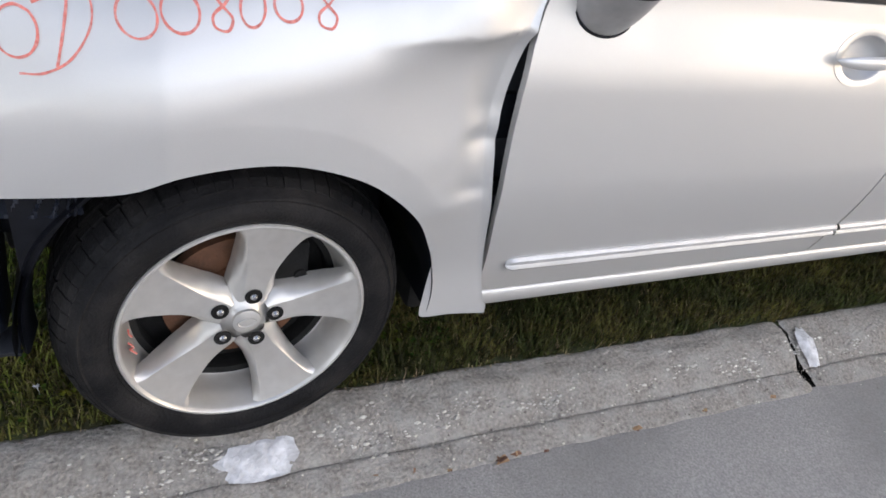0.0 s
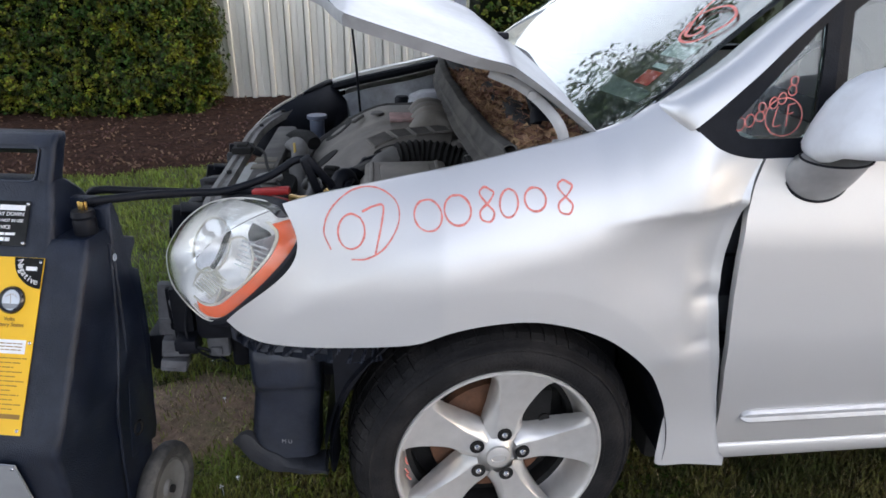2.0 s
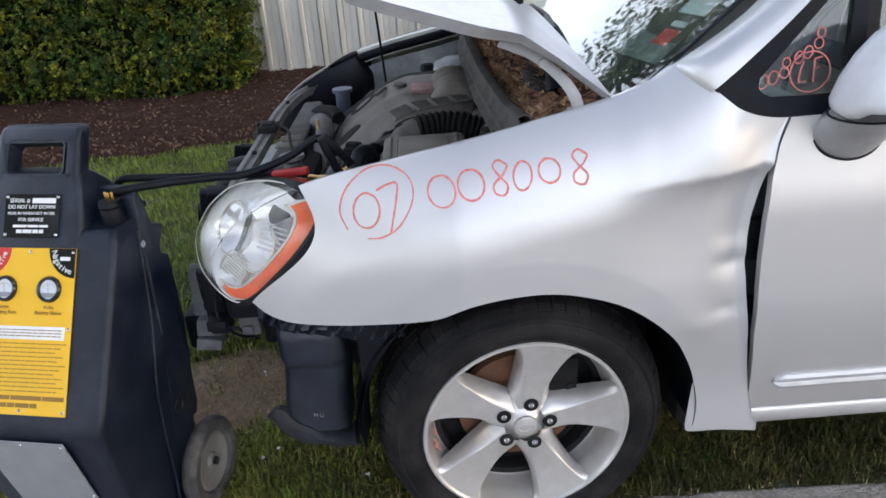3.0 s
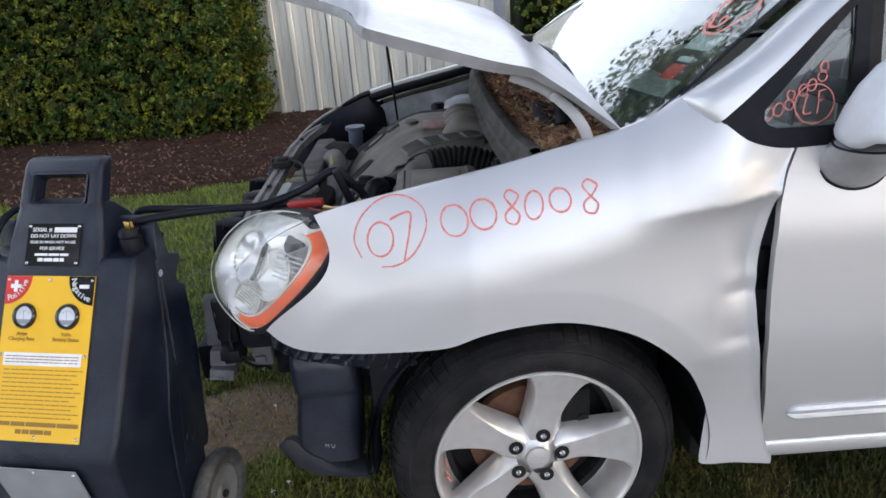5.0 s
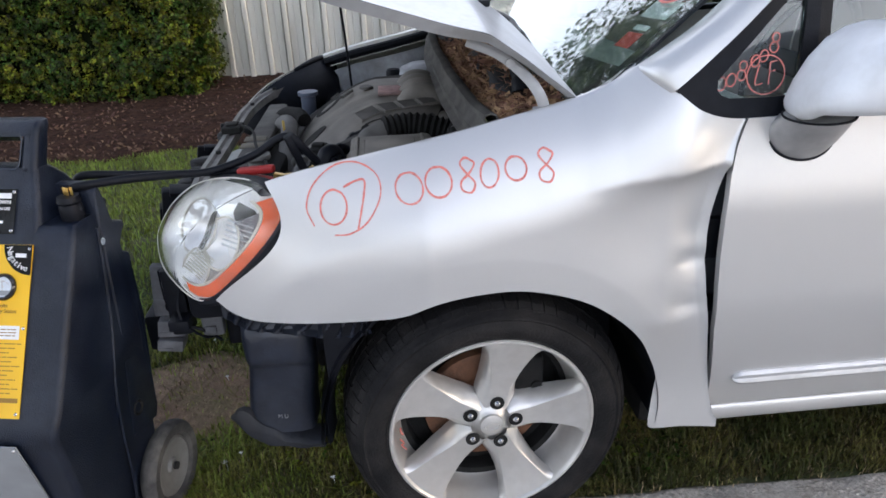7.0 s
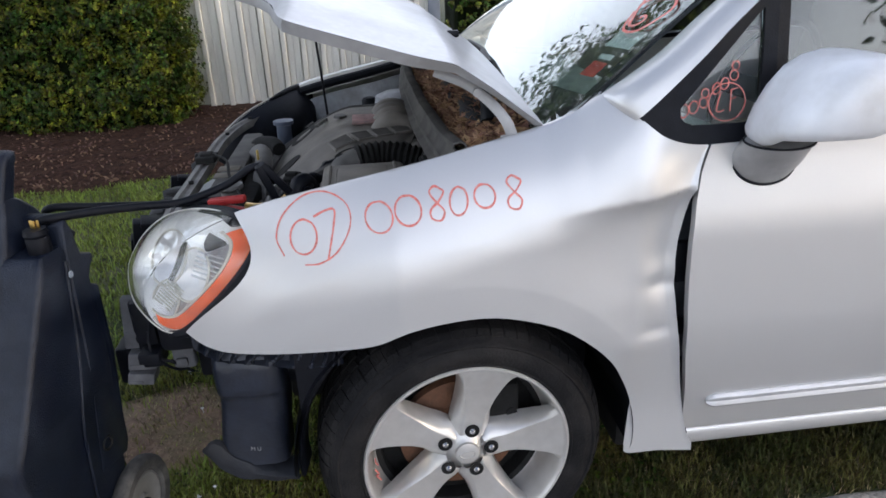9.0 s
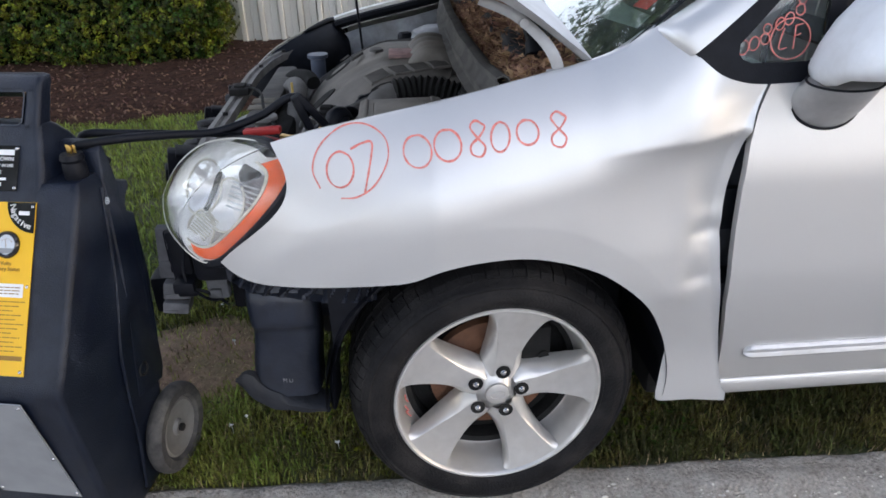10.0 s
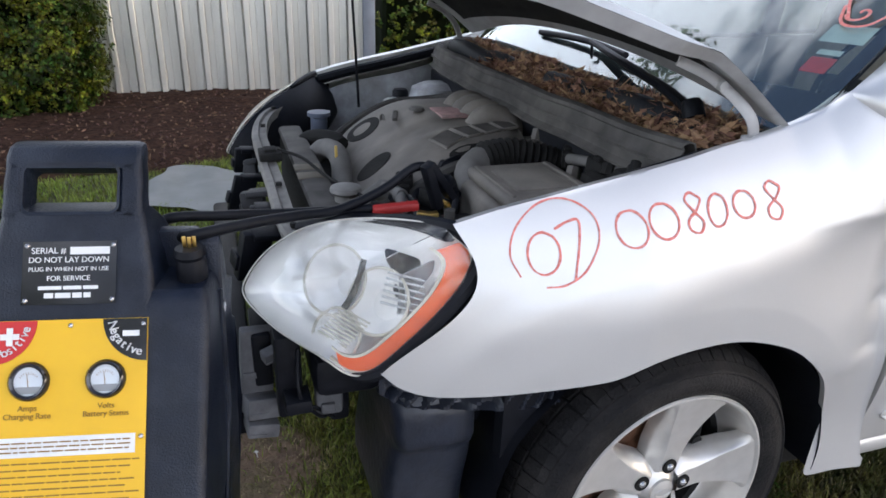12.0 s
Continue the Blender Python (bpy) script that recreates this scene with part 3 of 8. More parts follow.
def build_grit():
    """Loose grit and exposed aggregate along the worn middle of the kerb."""
    rng = random.Random(19)
    prof = sorted((yy, zz) for yy, zz in KERB_PROFILE[1:-1])
    verts, faces = [], []
    for k in range(4200):
        x = rng.uniform(-1.5, 2.6)
        y = rng.gauss(-0.085, 0.035) if rng.random() < 0.7 else rng.uniform(-0.34, 0.06)
        if y > 0.075 or noise.noise(Vector((x * 5, y * 22, 2))) < -0.15:
            continue
        z = lerp_list(prof, y) if y > -0.148 else -0.079
        s = 0.0011 + 0.0042 * rng.random() ** 4
        i = len(verts)
        a = rng.uniform(0, 6.28)
        verts += [(x + s * math.cos(a + q), y + kerb_shift(x) + s * math.sin(a + q) * rng.uniform(0.6, 1.1), z - 0.001) for q in (0, 1.6, 3.1, 4.7)] + [(x + s * 0.2, y + kerb_shift(x), z + s * rng.uniform(0.5, 1.0))]
        faces += [(i, i + 1, i + 4), (i + 1, i + 2, i + 4), (i + 2, i + 3, i + 4), (i + 3, i, i + 4)]
    chips, tris = [], []
    for k in range(3400):
        x = rng.uniform(-0.9, 2.4)
        y = rng.gauss(-0.035, 0.022)
        if y > 0.05 or noise.noise(Vector((x * 6, y * 22, 9))) < -0.15 + 0.50 * rng.random():
            continue
        z = lerp_list(prof, y)
        s = 0.0018 + 0.0085 * rng.random() ** 3
        i = len(chips)
        a = rng.uniform(0, 6.28)
        chips += [(x + s * math.cos(a + q), y + kerb_shift(x) + s * 0.7 * math.sin(a + q) * rng.uniform(0.6, 1.1), z - 0.001) for q in (0, 1.2, 2.5, 3.8, 5.0)] + [(x + s * 0.1, y + kerb_shift(x), z + 0.0012 + s * 0.2)]
        tris += [(i + q, i + (q + 1) % 5, i + 5) for q in range(5)]
    tagged(new("stone_chips", raw_mesh("stone_chips", chips, tris, M_CHIPS)), "pale exposed stone chips in the worn kerb", "stone chips", kind="stuff")
    tagged(new("grit", raw_mesh("grit", verts, faces, M_GRIT)), "loose grit and exposed stones on the kerb", "grit", kind="stuff")


build_ground()
build_kerb()
build_grit()
build_far_side()


# ---- fence, hedges, trees ----
def build_fence():
    fence = thing("fence", (0, 4.95, 0.15), "pale grey corrugated steel fence", "fence", kind="structure")
    prof = [(0.0, 0.0), (0.030, 0.0), (0.034, -0.004), (0.040, -0.004), (0.044, 0.0), (0.093, 0.0), (0.0935, 0.045), (0.1045, 0.045), (0.105, -0.034), (0.110, -0.038), (0.142, -0.038), (0.147, -0.034), (0.1475, 0.030), (0.153, 0.030), (0.1535, 0.0), (0.164, 0.0)]
    pan = 0.164 * 5
    k = 0
    x = -5.2
    while x < 0.44:
        bm = bmesh.new()
        w = min(pan, 0.47 - x)
        pts = [(i * 0.164 + px, py) for i in range(5) for px, py in prof[:-1]] + [(pan, 0.0)]
        pts = [(px, py) for px, py in pts if px <= w]
        lean = 0.004 * math.sin(k * 2.3)
        for (ax, ay), (bx, by) in zip(pts, pts[1:]):
            q = [bm.verts.new((x + ax, ay + lean, 0.0)), bm.verts.new((x + bx, by + lean, 0.0)), bm.verts.new((x + bx, by, 1.72)), bm.verts.new((x + ax, ay, 1.72))]
            bm.faces.new(q)
        bmesh.ops.remove_doubles(bm, verts=bm.verts[:], dist=1e-4)
        thicken(bm, 0.002)
        part("fence_panel", bm, M_FENCE, fence, smooth=False)
        x += pan
        k += 1
    bm = bmesh.new()
    box(bm, 0.44, 0.54, -0.03, 0.06, -0.1, 1.76, 0.008)
    part("fence_post", bm, M_POST, fence, "dark grey steel end post")
    bm = bmesh.new()
    box(bm, -5.2, 0.44, 0.012, 0.05, 1.45, 1.52, 0.004)
    part("fence_rail", bm, M_POST, fence)


def leaf_cloud(name, pts, normals, size, mat, seed, label, category, parent=None, kind=""):
    rng = random.Random(seed)
    verts, faces = [], []
    for p, nrm in zip(pts, normals):
        d = Vector((nrm[0] + rng.gauss(0, 0.6), nrm[1] + rng.gauss(0, 0.6), nrm[2] + rng.gauss(0, 0.5) + 0.3)).normalized()
        a = d.orthogonal().normalized()
        a.rotate(Matrix.Rotation(rng.uniform(0, 6.28), 3, d))
        b = d.cross(a)
        s = size * rng.uniform(0.6, 1.35)
        p = Vector(p)
        i = len(verts)
        verts += [tuple(p - a * s), tuple(p - a * s * 0.25 + b * s * 0.55 + d * s * 0.14), tuple(p + a * s * 0.55 + b * s * 0.40 + d * s * 0.10), tuple(p + a * s), tuple(p + a * s * 0.55 - b * s * 0.40 + d * s * 0.10), tuple(p - a * s * 0.25 - b * s * 0.55 + d * s * 0.14)]
        faces.append((i, i + 1, i + 2, i + 3, i + 4, i + 5))
    ob = new(name, raw_mesh(name, verts, faces, mat))
    if parent is not None:
        ob.parent = parent
    if category:
        tagged(ob, label, category, kind=kind)
    elif label or kind:
        tagged(ob, label=label, kind=kind)
    return ob


def build_hedge(name, x0, x1, y0, y1, z0, z1, count, seed, label, mat, size=0.018):
    hedge = thing(name, ((x0 + x1) / 2, (y0 + y1) / 2, z0), label, "hedge")
    rng = random.Random(seed)
    cx, cy = (x0 + x1) / 2, (y0 + y1) / 2

    def bulge(x, y, z):
        return 0.10 * noise.noise(Vector((x * 1.4, y * 1.4, z * 1.4 + seed))) + 0.085 * noise.noise(Vector((x * 5, y * 5, z * 5)))
    # Near-black block whose colour stands in for shade between the leaves.
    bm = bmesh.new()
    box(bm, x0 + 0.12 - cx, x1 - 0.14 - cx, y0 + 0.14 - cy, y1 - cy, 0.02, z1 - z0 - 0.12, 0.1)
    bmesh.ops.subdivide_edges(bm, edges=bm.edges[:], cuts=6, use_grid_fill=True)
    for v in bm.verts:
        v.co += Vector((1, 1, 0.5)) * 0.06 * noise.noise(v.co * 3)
    part("hedge_core", bm, M_HEDGE_SHADE, hedge, "near-black filler inside the hedge, coloured for the shade between leaves")
    pts, nrm = [], []
    wx, wy, h = x1 - x0, y1 - y0, z1 - z0
    per = 14
    for k in range(count // per):
        q = rng.random() * (wx * h + wy * h * 1.0 + wx * wy * 0.35)
        t = rng.random()
        z = z0 + 0.03 + (h - 0.03) * rng.random()
        under = 0.12 * ease(0.32, 0.0, z - z0)
        if q < wx * h:
            x, y, n = x0 + wx * t, y0, Vector((0, -1, 0))
        elif q < wx * h + wy * h:
            x, y, n = x1, y0 + wy * t, Vector((1, 0, 0))
        else:
            x, y, z, n = x0 + wx * t, y0 + wy * rng.random(), z1, Vector((0, 0, 1))
        rx, ry = x1 - x, y - y0
        if rx < 0.25 and ry < 0.25:
            f = 0.09 * (1 - rx / 0.25) * (1 - ry / 0.25)
            x -= f
            y += f
        depth = -abs(rng.gauss(0, 0.045)) + bulge(x, y, z) - under + (rng.random() ** 6) * 0.10
        c = Vector((x, y, z)) + n * depth - Vector((cx, cy, z0))
        # a sprig: leaves along a short shoot that leans out and up
        d = (n + Vector((rng.gauss(0, 0.45), rng.gauss(0, 0.45), rng.gauss(0.45, 0.4)))).normalized()
        for j in range(per):
            f = j / per
            pts.append(c + d * (0.075 * (f - 0.5)) + Vector((rng.gauss(0, 1), rng.gauss(0, 1), rng.gauss(0, 1))) * 0.013 * (1.1 - 0.6 * f))
            nrm.append(d * (0.6 + f) + n * 0.4)
    leaf_cloud("foliage", pts, nrm, size, mat, seed + 1, "", "", hedge)
    return hedge


def build_tree(x, y, h, r, seed, lean=0.0, label="tall leafy broadleaf tree behind the fence", group="trees behind the fence"):
    rng = random.Random(seed)
    tree = thing("tree", (x, y, 0.2), label, "tree", group=group)
    bm = bmesh.new()
    trunk = [(0, 0, -0.3), (0.05, 0, h * 0.2), (lean * 0.4, 0.05, h * 0.45), (lean, 0, h * 0.8)]
    tube(bm, trunk, lambda t: 0.22 * (1 - 0.85 * t), 10, 5)
    limbs = []
    for k in range(9):
        z = h * rng.uniform(0.28, 0.7)
        a = rng.uniform(0, 6.28)
        e = Vector((math.cos(a) * r * 0.75, math.sin(a) * r * 0.75, z + h * rng.uniform(0.05, 0.2)))
        s = Vector((lean * 0.4, 0, z * 0.95))
        tube(bm, [s, (s + e) / 2 + Vector((0, 0, 0.2)), e], lambda t: 0.08 * (1 - 0.8 * t), 6, 4)
        limbs.append(e)
    part("trunk", bm, M_BARK, tree)
    pts, nrm = [], []
    centres = [e + Vector((rng.gauss(0, r * 0.25), rng.gauss(0, r * 0.25), rng.gauss(0, h * 0.08))) for e in limbs for _ in range(3)]
    centres += [Vector((lean + rng.gauss(0, r * 0.3), rng.gauss(0, r * 0.3), h * rng.uniform(0.6, 0.95))) for _ in range(10)]
    for c in centres:
        rad = r * rng.uniform(0.22, 0.42)
        for _ in range(330):
            d = Vector((rng.gauss(0, 1), rng.gauss(0, 1), rng.gauss(0, 0.8)))
            d.normalize()
            p = c + d * rad * rng.random() ** 0.4
            pts.append(p)
            nrm.append(d)
    leaf_cloud("crown", pts, nrm, 0.085, M_TREELEAF, seed + 7, "", "", tree)


build_fence()
build_hedge("hedge", -6.0, -1.52, 4.28, 4.86, 0.17, 2.0, 150000, 3, "dense clipped green hedge with yellowish tips", M_LEAF, 0.0135)
build_hedge("hedge", 0.62, 3.6, 5.3, 6.4, 0.2, 2.2, 20000, 11, "dark green rounded shrub hedge", M_LEAF, 0.022)
build_hedge("shrub", 1.55, 3.4, 6.7, 7.5, 0.2, 2.5, 9000, 15, "shrub behind the hedge, sunlight put into its bright yellow-green", M_LEAF_SUNLIT, 0.025)
for tx, ty, th, tr, ts in ((-6.6, 10.8, 6.8, 2.6, 21), (-3.7, 10.2, 12.0, 3.0, 22), (7.0, 10.7, 6.2, 2.4, 24), (11.5, 10.5, 6.5, 2.4, 25)):
    build_tree(tx, ty, th, tr, ts, 0.2)
for k in (0, 4):
    build_tree(-8.6 + 4.2 * k, 15.5 + math.sin(k * 2.0), 8.6 + 0.8 * math.sin(k * 3.1), 3.4, 61 + k, 0.1)
# unseen street trees added up the road to shade the car
for tx, ty, th, tr, ts in ((8.6, -4.6, 9.0, 2.6, 71), (9.2, -1.9, 9.5, 2.7, 72), (10.6, -0.3, 9.5, 2.4, 73), (12.6, -0.9, 10.0, 2.6, 74), (14.0, -4.0, 10.5, 2.8, 75)):
    build_tree(tx, ty, th, tr, ts, 0.2, "unseen leafy tree added up the road to shade the car", "street trees")
# Unseen trees added to keep bright sky off the fender's front.
for tx, ty, th, tr, ts in ((-8.5, -4.4, 8.5, 2.6, 81), (-10.8, -7.6, 9.0, 2.8, 82), (-7.6, -9.6, 8.0, 2.4, 83)):
    build_tree(tx, ty, th, tr, ts, 0.2, "unseen leafy tree added down the road to dull the fender's reflection", "street trees")
# the far side of the road, seen in the windows only
for k in range(6):
    build_tree(-14 + 9.5 * k + 2 * math.sin(k * 5), -34 - 3 * math.cos(k * 3), 5.5 + 1.5 * math.sin(k * 4), 4.2, 31 + k, 0.2, "dark leafy tree across the road", "trees across the road")

# ---- the car ----
YC = 0.865  # middle plane of the car
car = thing("car", (0, 0, 0), "silver minivan with dented fender, raised hood and no front bumper", "car")
HOODLINE = [(-0.60, 0.84), (-0.422, 0.890), (-0.34, 0.912), (-0.24, 0.932), (-0.13, 0.954), (-0.02, 0.978), (0.08, 1.000), (0.18, 1.024),
            (0.25, 1.050), (0.296, 1.079), (0.40, 1.135), (0.60, 1.27), (0.75, 1.30), (4.0, 1.30)]
TOPY = [(-0.60, 0.10), (-0.422, 0.093), (-0.24, 0.080), (0.0, 0.076), (0.18, 0.082), (0.296, 0.076), (0.60, 0.05), (4.0, 0.05)]


def side_y(x, z, dented=False):
    """The outer skin of the near side: how far it lies from the wheel's face."""
    d = max(0.0, -0.12 - x)
    y = -0.030 + 0.15 * d + 0.12 * d * d
    if x > 2.3:
        y += 0.10 * ((x - 2.3) / 1.4) ** 2
    h = max(0.0, lerp_list(HOODLINE, x) - z)
    reach = 0.21
    if h < reach:
        y += (lerp_list(TOPY, x) - y) * (1 - h / reach) ** 2
    y += 0.03 * ease(0.80, 1.0, z) * ease(0.33, 0.47, x)
    if z < 0.62:
        y += 0.05 * ((0.62 - z) / 0.24) ** 1.5
    r = math.hypot((x - 0.005) / (1.16 if x < 0 else 1.0), z - 0.33)
    if z > 0.3 and x < 0.42 and r < 0.52:
        y -= 0.0045 * min(1.0, max(0.0, (0.52 - r) / 0.10)) ** 1.6 * ease(0.30, 0.52, z) * ease(0.40, 0.25, x)
    if z > 0.5 and x < 0.2 and r < 0.56:
        y -= 0.0058 * ease(0.555, 0.495, r) * ease(0.20, -0.15, x)
    if dented:
        c = lerp_list([(0.0, 0.835), (0.16, 0.865), (0.268, 0.884), (0.361, 0.894), (0.437, 0.903), (0.50, 0.93)], x)
        q = c - z
        if q > 0:
            y += 0.037 * (1 - math.exp(-q / 0.040)) * math.exp(-q / 0.19) * ease(0.14, 0.42, x) - 0.007 * math.exp(-q / 0.016) * ease(0.16, 0.40, x)
        else:
            y -= 0.007 * math.exp(q / 0.045) * ease(0.16, 0.40, x)
        edge = ease(0.345, 0.430, x)
        y += 0.020 * edge * math.exp(-((z - 0.74) / 0.17) ** 2)
        for bx, bz, rx, rz, a in ((0.400, 0.735, 0.034, 0.020, -0.003), (0.400, 0.660, 0.030, 0.030, -0.004), (0.405, 0.605, 0.030, 0.016, 0.004),
                                  (0.360, 0.570, 0.050, 0.026, -0.0045), (0.405, 0.705, 0.026, 0.012, 0.003), (0.30, 0.78, 0.09, 0.07, 0.004)):
            y += a * math.exp(-((x - bx) / rx) ** 2 - ((z - bz) / rz) ** 2)
        y += 0.0012 * noise.noise(Vector((x * 12, z * 12, 0)))
    return y


def mirrored(bm):
    for v in bm.verts:
        v.co.y = 2 * YC - v.co.y
    bmesh.ops.reverse_faces(bm, faces=bm.faces[:])


F_BOTTOM = [(-0.546, 0.660), (-0.512, 0.632), (-0.45, 0.619), (-0.334, 0.623), (-0.187, 0.637), (-0.109, 0.665), (-0.033, 0.678), (0.04, 0.681), (0.11, 0.669),
            (0.19, 0.640), (0.255, 0.595), (0.308, 0.540), (0.344, 0.475), (0.366, 0.420), (0.377, 0.360), (0.373, 0.315), (0.364, 0.280), (0.44, 0.276), (0.520, 0.266)]
F_TOP = [(-0.422, 0.890), (-0.39, 0.899), (-0.34, 0.912), (-0.26, 0.929), (-0.18, 0.945), (-0.11, 0.958), (-0.03, 0.975), (0.04, 0.991), (0.10, 1.004),
         (0.18, 1.023), (0.24, 1.046), (0.296, 1.077), (0.345, 1.040), (0.380, 1.011), (0.403, 0.999), (0.424, 0.992), (0.444, 0.988), (0.463, 0.986), (0.484, 0.985)]


# the crumpled rear edge of the near fender: height and how far back it reaches
FOLD = [(0.266, 0.520), (0.290, 0.519), (0.300, 0.508), (0.38, 0.488), (0.464, 0.464), (0.52, 0.450), (0.582, 0.4365), (0.635, 0.426), (0.70, 0.4185), (0.75, 0.4175), (0.80, 0.4205), (0.85, 0.4285), (0.89, 0.4365),
        (0.92, 0.4455), (0.945, 0.456), (0.968, 0.467), (0.99, 0.478)]


def build_fender(dented, mirror):
    low = catmull([(x, 0, z) for x, z in F_BOTTOM], 8)
    top = catmull([(x, 0, z) for x, z in F_TOP], 8)
    bm = bmesh.new()
    nv = 92 if dented else 40
    n = len(low) - 1

    def at(i, v):
        b, t = low[i], top[i]
        u = i / n
        x, z = b.x + (t.x - b.x) * v, b.z + (t.z - b.z) * v
        if dented:
            x += (lerp_list(FOLD, z) - (low[n].x + (top[n].x - low[n].x) * v)) * ease(0.82, 1.0, u)
        else:
            x -= 0.026 * ease(0.040, 0.062, v) * (1 - v) * ease(0.91, 1.0, u)
        x += 0.072 * math.sin(math.pi * v ** 1.25) ** 1.1 * ease(0.16, 0.0, u)
        return x, z

    def skin(x, z):
        w = ease(0.58, 0.27, z) * ease(0.29, 0.37, x)
        y = side_y(x, z, dented)
        return y + (0.004 - y) * w
    grid = [[bm.verts.new((x, skin(x, z), z)) for x, z in (at(i, j / nv) for j in range(nv + 1))] for i in range(n + 1)]
    for i in range(n):
        for j in range(nv):
            bm.faces.new((grid[i][j], grid[i + 1][j], grid[i + 1][j + 1], grid[i][j + 1]))
    # turned-in lips: wheel arch, rear edge, hood side

    def lip(verts, off, fade=0):
        m = len(verts) - 1
        far = [bm.verts.new(v.co + Vector(off) * (min(1.0, (m - k) / fade) if fade else 1.0)) for k, v in enumerate(verts)]
        for a, b, c, d in zip(verts, verts[1:], far[1:], far):
            bm.faces.new((a, b, c, d))
        return far
    lip([grid[i][0] for i in range(int(n * 0.74) + 1)], (0, 0.012, 0.003))
    lip([grid[i][0] for i in range(int(n * 0.74), n + 1)], (0.002, 0.004, 0.002))
    back = [grid[n][j] for j in range(nv + 1)]
    f1 = back
    wide = [lerp_list([(0.266, 0.05), (0.36, 0.1), (0.44, 0.45), (0.52, 0.75), (0.62, 1.0), (0.86, 1.0), (0.91, 0.8), (0.95, 0.35), (0.985, 0.05)], v.co.z) for v in back]
    f2 = [bm.verts.new(v.co + Vector((0.0145, -0.008, 0)) * w) for v, w in zip(f1, wide)]
    for a, b, c, d in zip(f1, f1[1:], f2[1:], f2):
        bm.faces.new((a, b, c, d))
    lip(f2, (-0.003, 0.05, 0))
    f2 = lip([grid[i][nv] for i in range(int(n * 0.62))], (0.0, 0.020, -0.004))
    lip(f2, (0, 0.004, -0.05))
    if mirror:
        mirrored(bm)
    bmesh.ops.recalc_face_normals(bm, faces=bm.faces[:])
    return part("front_fender", bm, M_PAINT, car, "silver fender, creased and buckled along its rear edge" if dented else "silver fender", angle=55)


near_fender = build_fender(True, False)
build_fender(False, True)


def panel(name, front, rear, low, top, label="", mirror=False, nu=40, nv=40, parent=car, thick=0.018, hole=None):
    bm = bmesh.new()

    def fn(u, v):
        z = low + (top - low) * v
        x = front(z) + (rear(z) - front(z)) * u
        tz = z + (0.018 * u if v > 0.98 else 0)
        return Vector((x, side_y(x, min(z, 1.0)), tz))
    sheet(bm, fn, nu, nv)
    if hole:
        hx, hz, rx, rz = hole
        gone = [f for f in bm.faces if ((f.calc_center_median().x - hx) / rx) ** 2 + ((f.calc_center_median().z - hz) / rz) ** 2 < 1]
        bmesh.ops.delete(bm, geom=gone, context="FACES")
    bmesh.ops.recalc_face_normals(bm, faces=bm.faces[:])
    bmesh.ops.solidify(bm, geom=bm.faces[:], thickness=thick)
    if mirror:
        mirrored(bm)
    return part(name, bm, M_PAINT, parent, label, angle=50)


DOOR_FRONT = [(0.29, 0.516), (0.33, 0.509), (0.42, 0.492), (0.54, 0.468), (0.65, 0.457), (0.72, 0.4525), (0.80, 0.4505), (0.88, 0.455), (0.937, 0.4655), (0.99, 0.483)]
front_door = panel("front_door", lambda z: lerp_list(DOOR_FRONT, z), lambda z: 1.602, 0.293, 0.985, "silver front door, slightly scratched", nu=90, nv=60, hole=(1.295, 0.89, 0.083, 0.056))
rear_door = panel("rear_door", lambda z: 1.609, lambda z: 2.45 + 0.12 * max(0.0, z - 0.65) if z > 0.65 else 2.45 - 0.5 * (0.65 - z), 0.293, 1.0, "silver rear door")
panel("front_door", lambda z: lerp_list(DOOR_FRONT, z), lambda z: 1.602, 0.293, 0.985, "", True, 12, 12)
panel("rear_door", lambda z: 1.609, lambda z: 2.45, 0.293, 1.0, "", True, 12, 12)


def build_quarter(mirror):
    bm = bmesh.new()
    low = catmull([(2.28, 0, 0.29), (2.34, 0, 0.30), (2.36, 0, 0.42), (2.42, 0, 0.55), (2.52, 0, 0.64), (2.70, 0, 0.68), (2.88, 0, 0.64), (2.98, 0, 0.55), (3.04, 0, 0.42), (3.07, 0, 0.30), (3.4, 0, 0.29), (3.62, 0, 0.30)], 4)
    top = catmull([(2.47, 0, 1.03), (2.49, 0, 1.03), (2.52, 0, 1.03), (2.56, 0, 1.03), (2.62, 0, 1.03), (2.70, 0, 1.03), (2.85, 0, 1.04), (2.95, 0, 1.04), (3.1, 0, 1.05), (3.25, 0, 1.05), (3.45, 0, 1.06), (3.62, 0, 1.06)], 4)
    rows = []
    for b, t in zip(low, top):
        rows.append([bm.verts.new((x, side_y(x, min(z, 1.0)), z)) for x, z in ((b.x + (t.x - b.x) * j / 14, b.z + (t.z - b.z) * j / 14) for j in range(15))])
    for a, b in zip(rows, rows[1:]):
        for j in range(14):
            bm.faces.new((a[j], b[j], b[j + 1], a[j + 1]))
    bmesh.ops.recalc_face_normals(bm, faces=bm.faces[:])
    if mirror:
        mirrored(bm)
    part("rear_quarter", bm, M_PAINT, car)


build_quarter(False)
build_quarter(True)


def build_rocker(mirror):
    bm = bmesh.new()
    prof = [(0.052, 0.290), (0.037, 0.286), (0.031, 0.279), (0.032, 0.262), (0.036, 0.244), (0.048, 0.232), (0.14, 0.212)]
    sheet(bm, lambda u, v: (lambda p: Vector((0.532 + 1.77 * u, p[0] + 0.02, p[1])))(prof[round(v * 6)]), 30, 6)
    bmesh.ops.recalc_face_normals(bm, faces=bm.faces[:])
    if mirror:
        mirrored(bm)
    part("rocker_panel", bm, M_PAINT, car, "silver sill below the doors", angle=60)


build_rocker(False)
build_rocker(True)


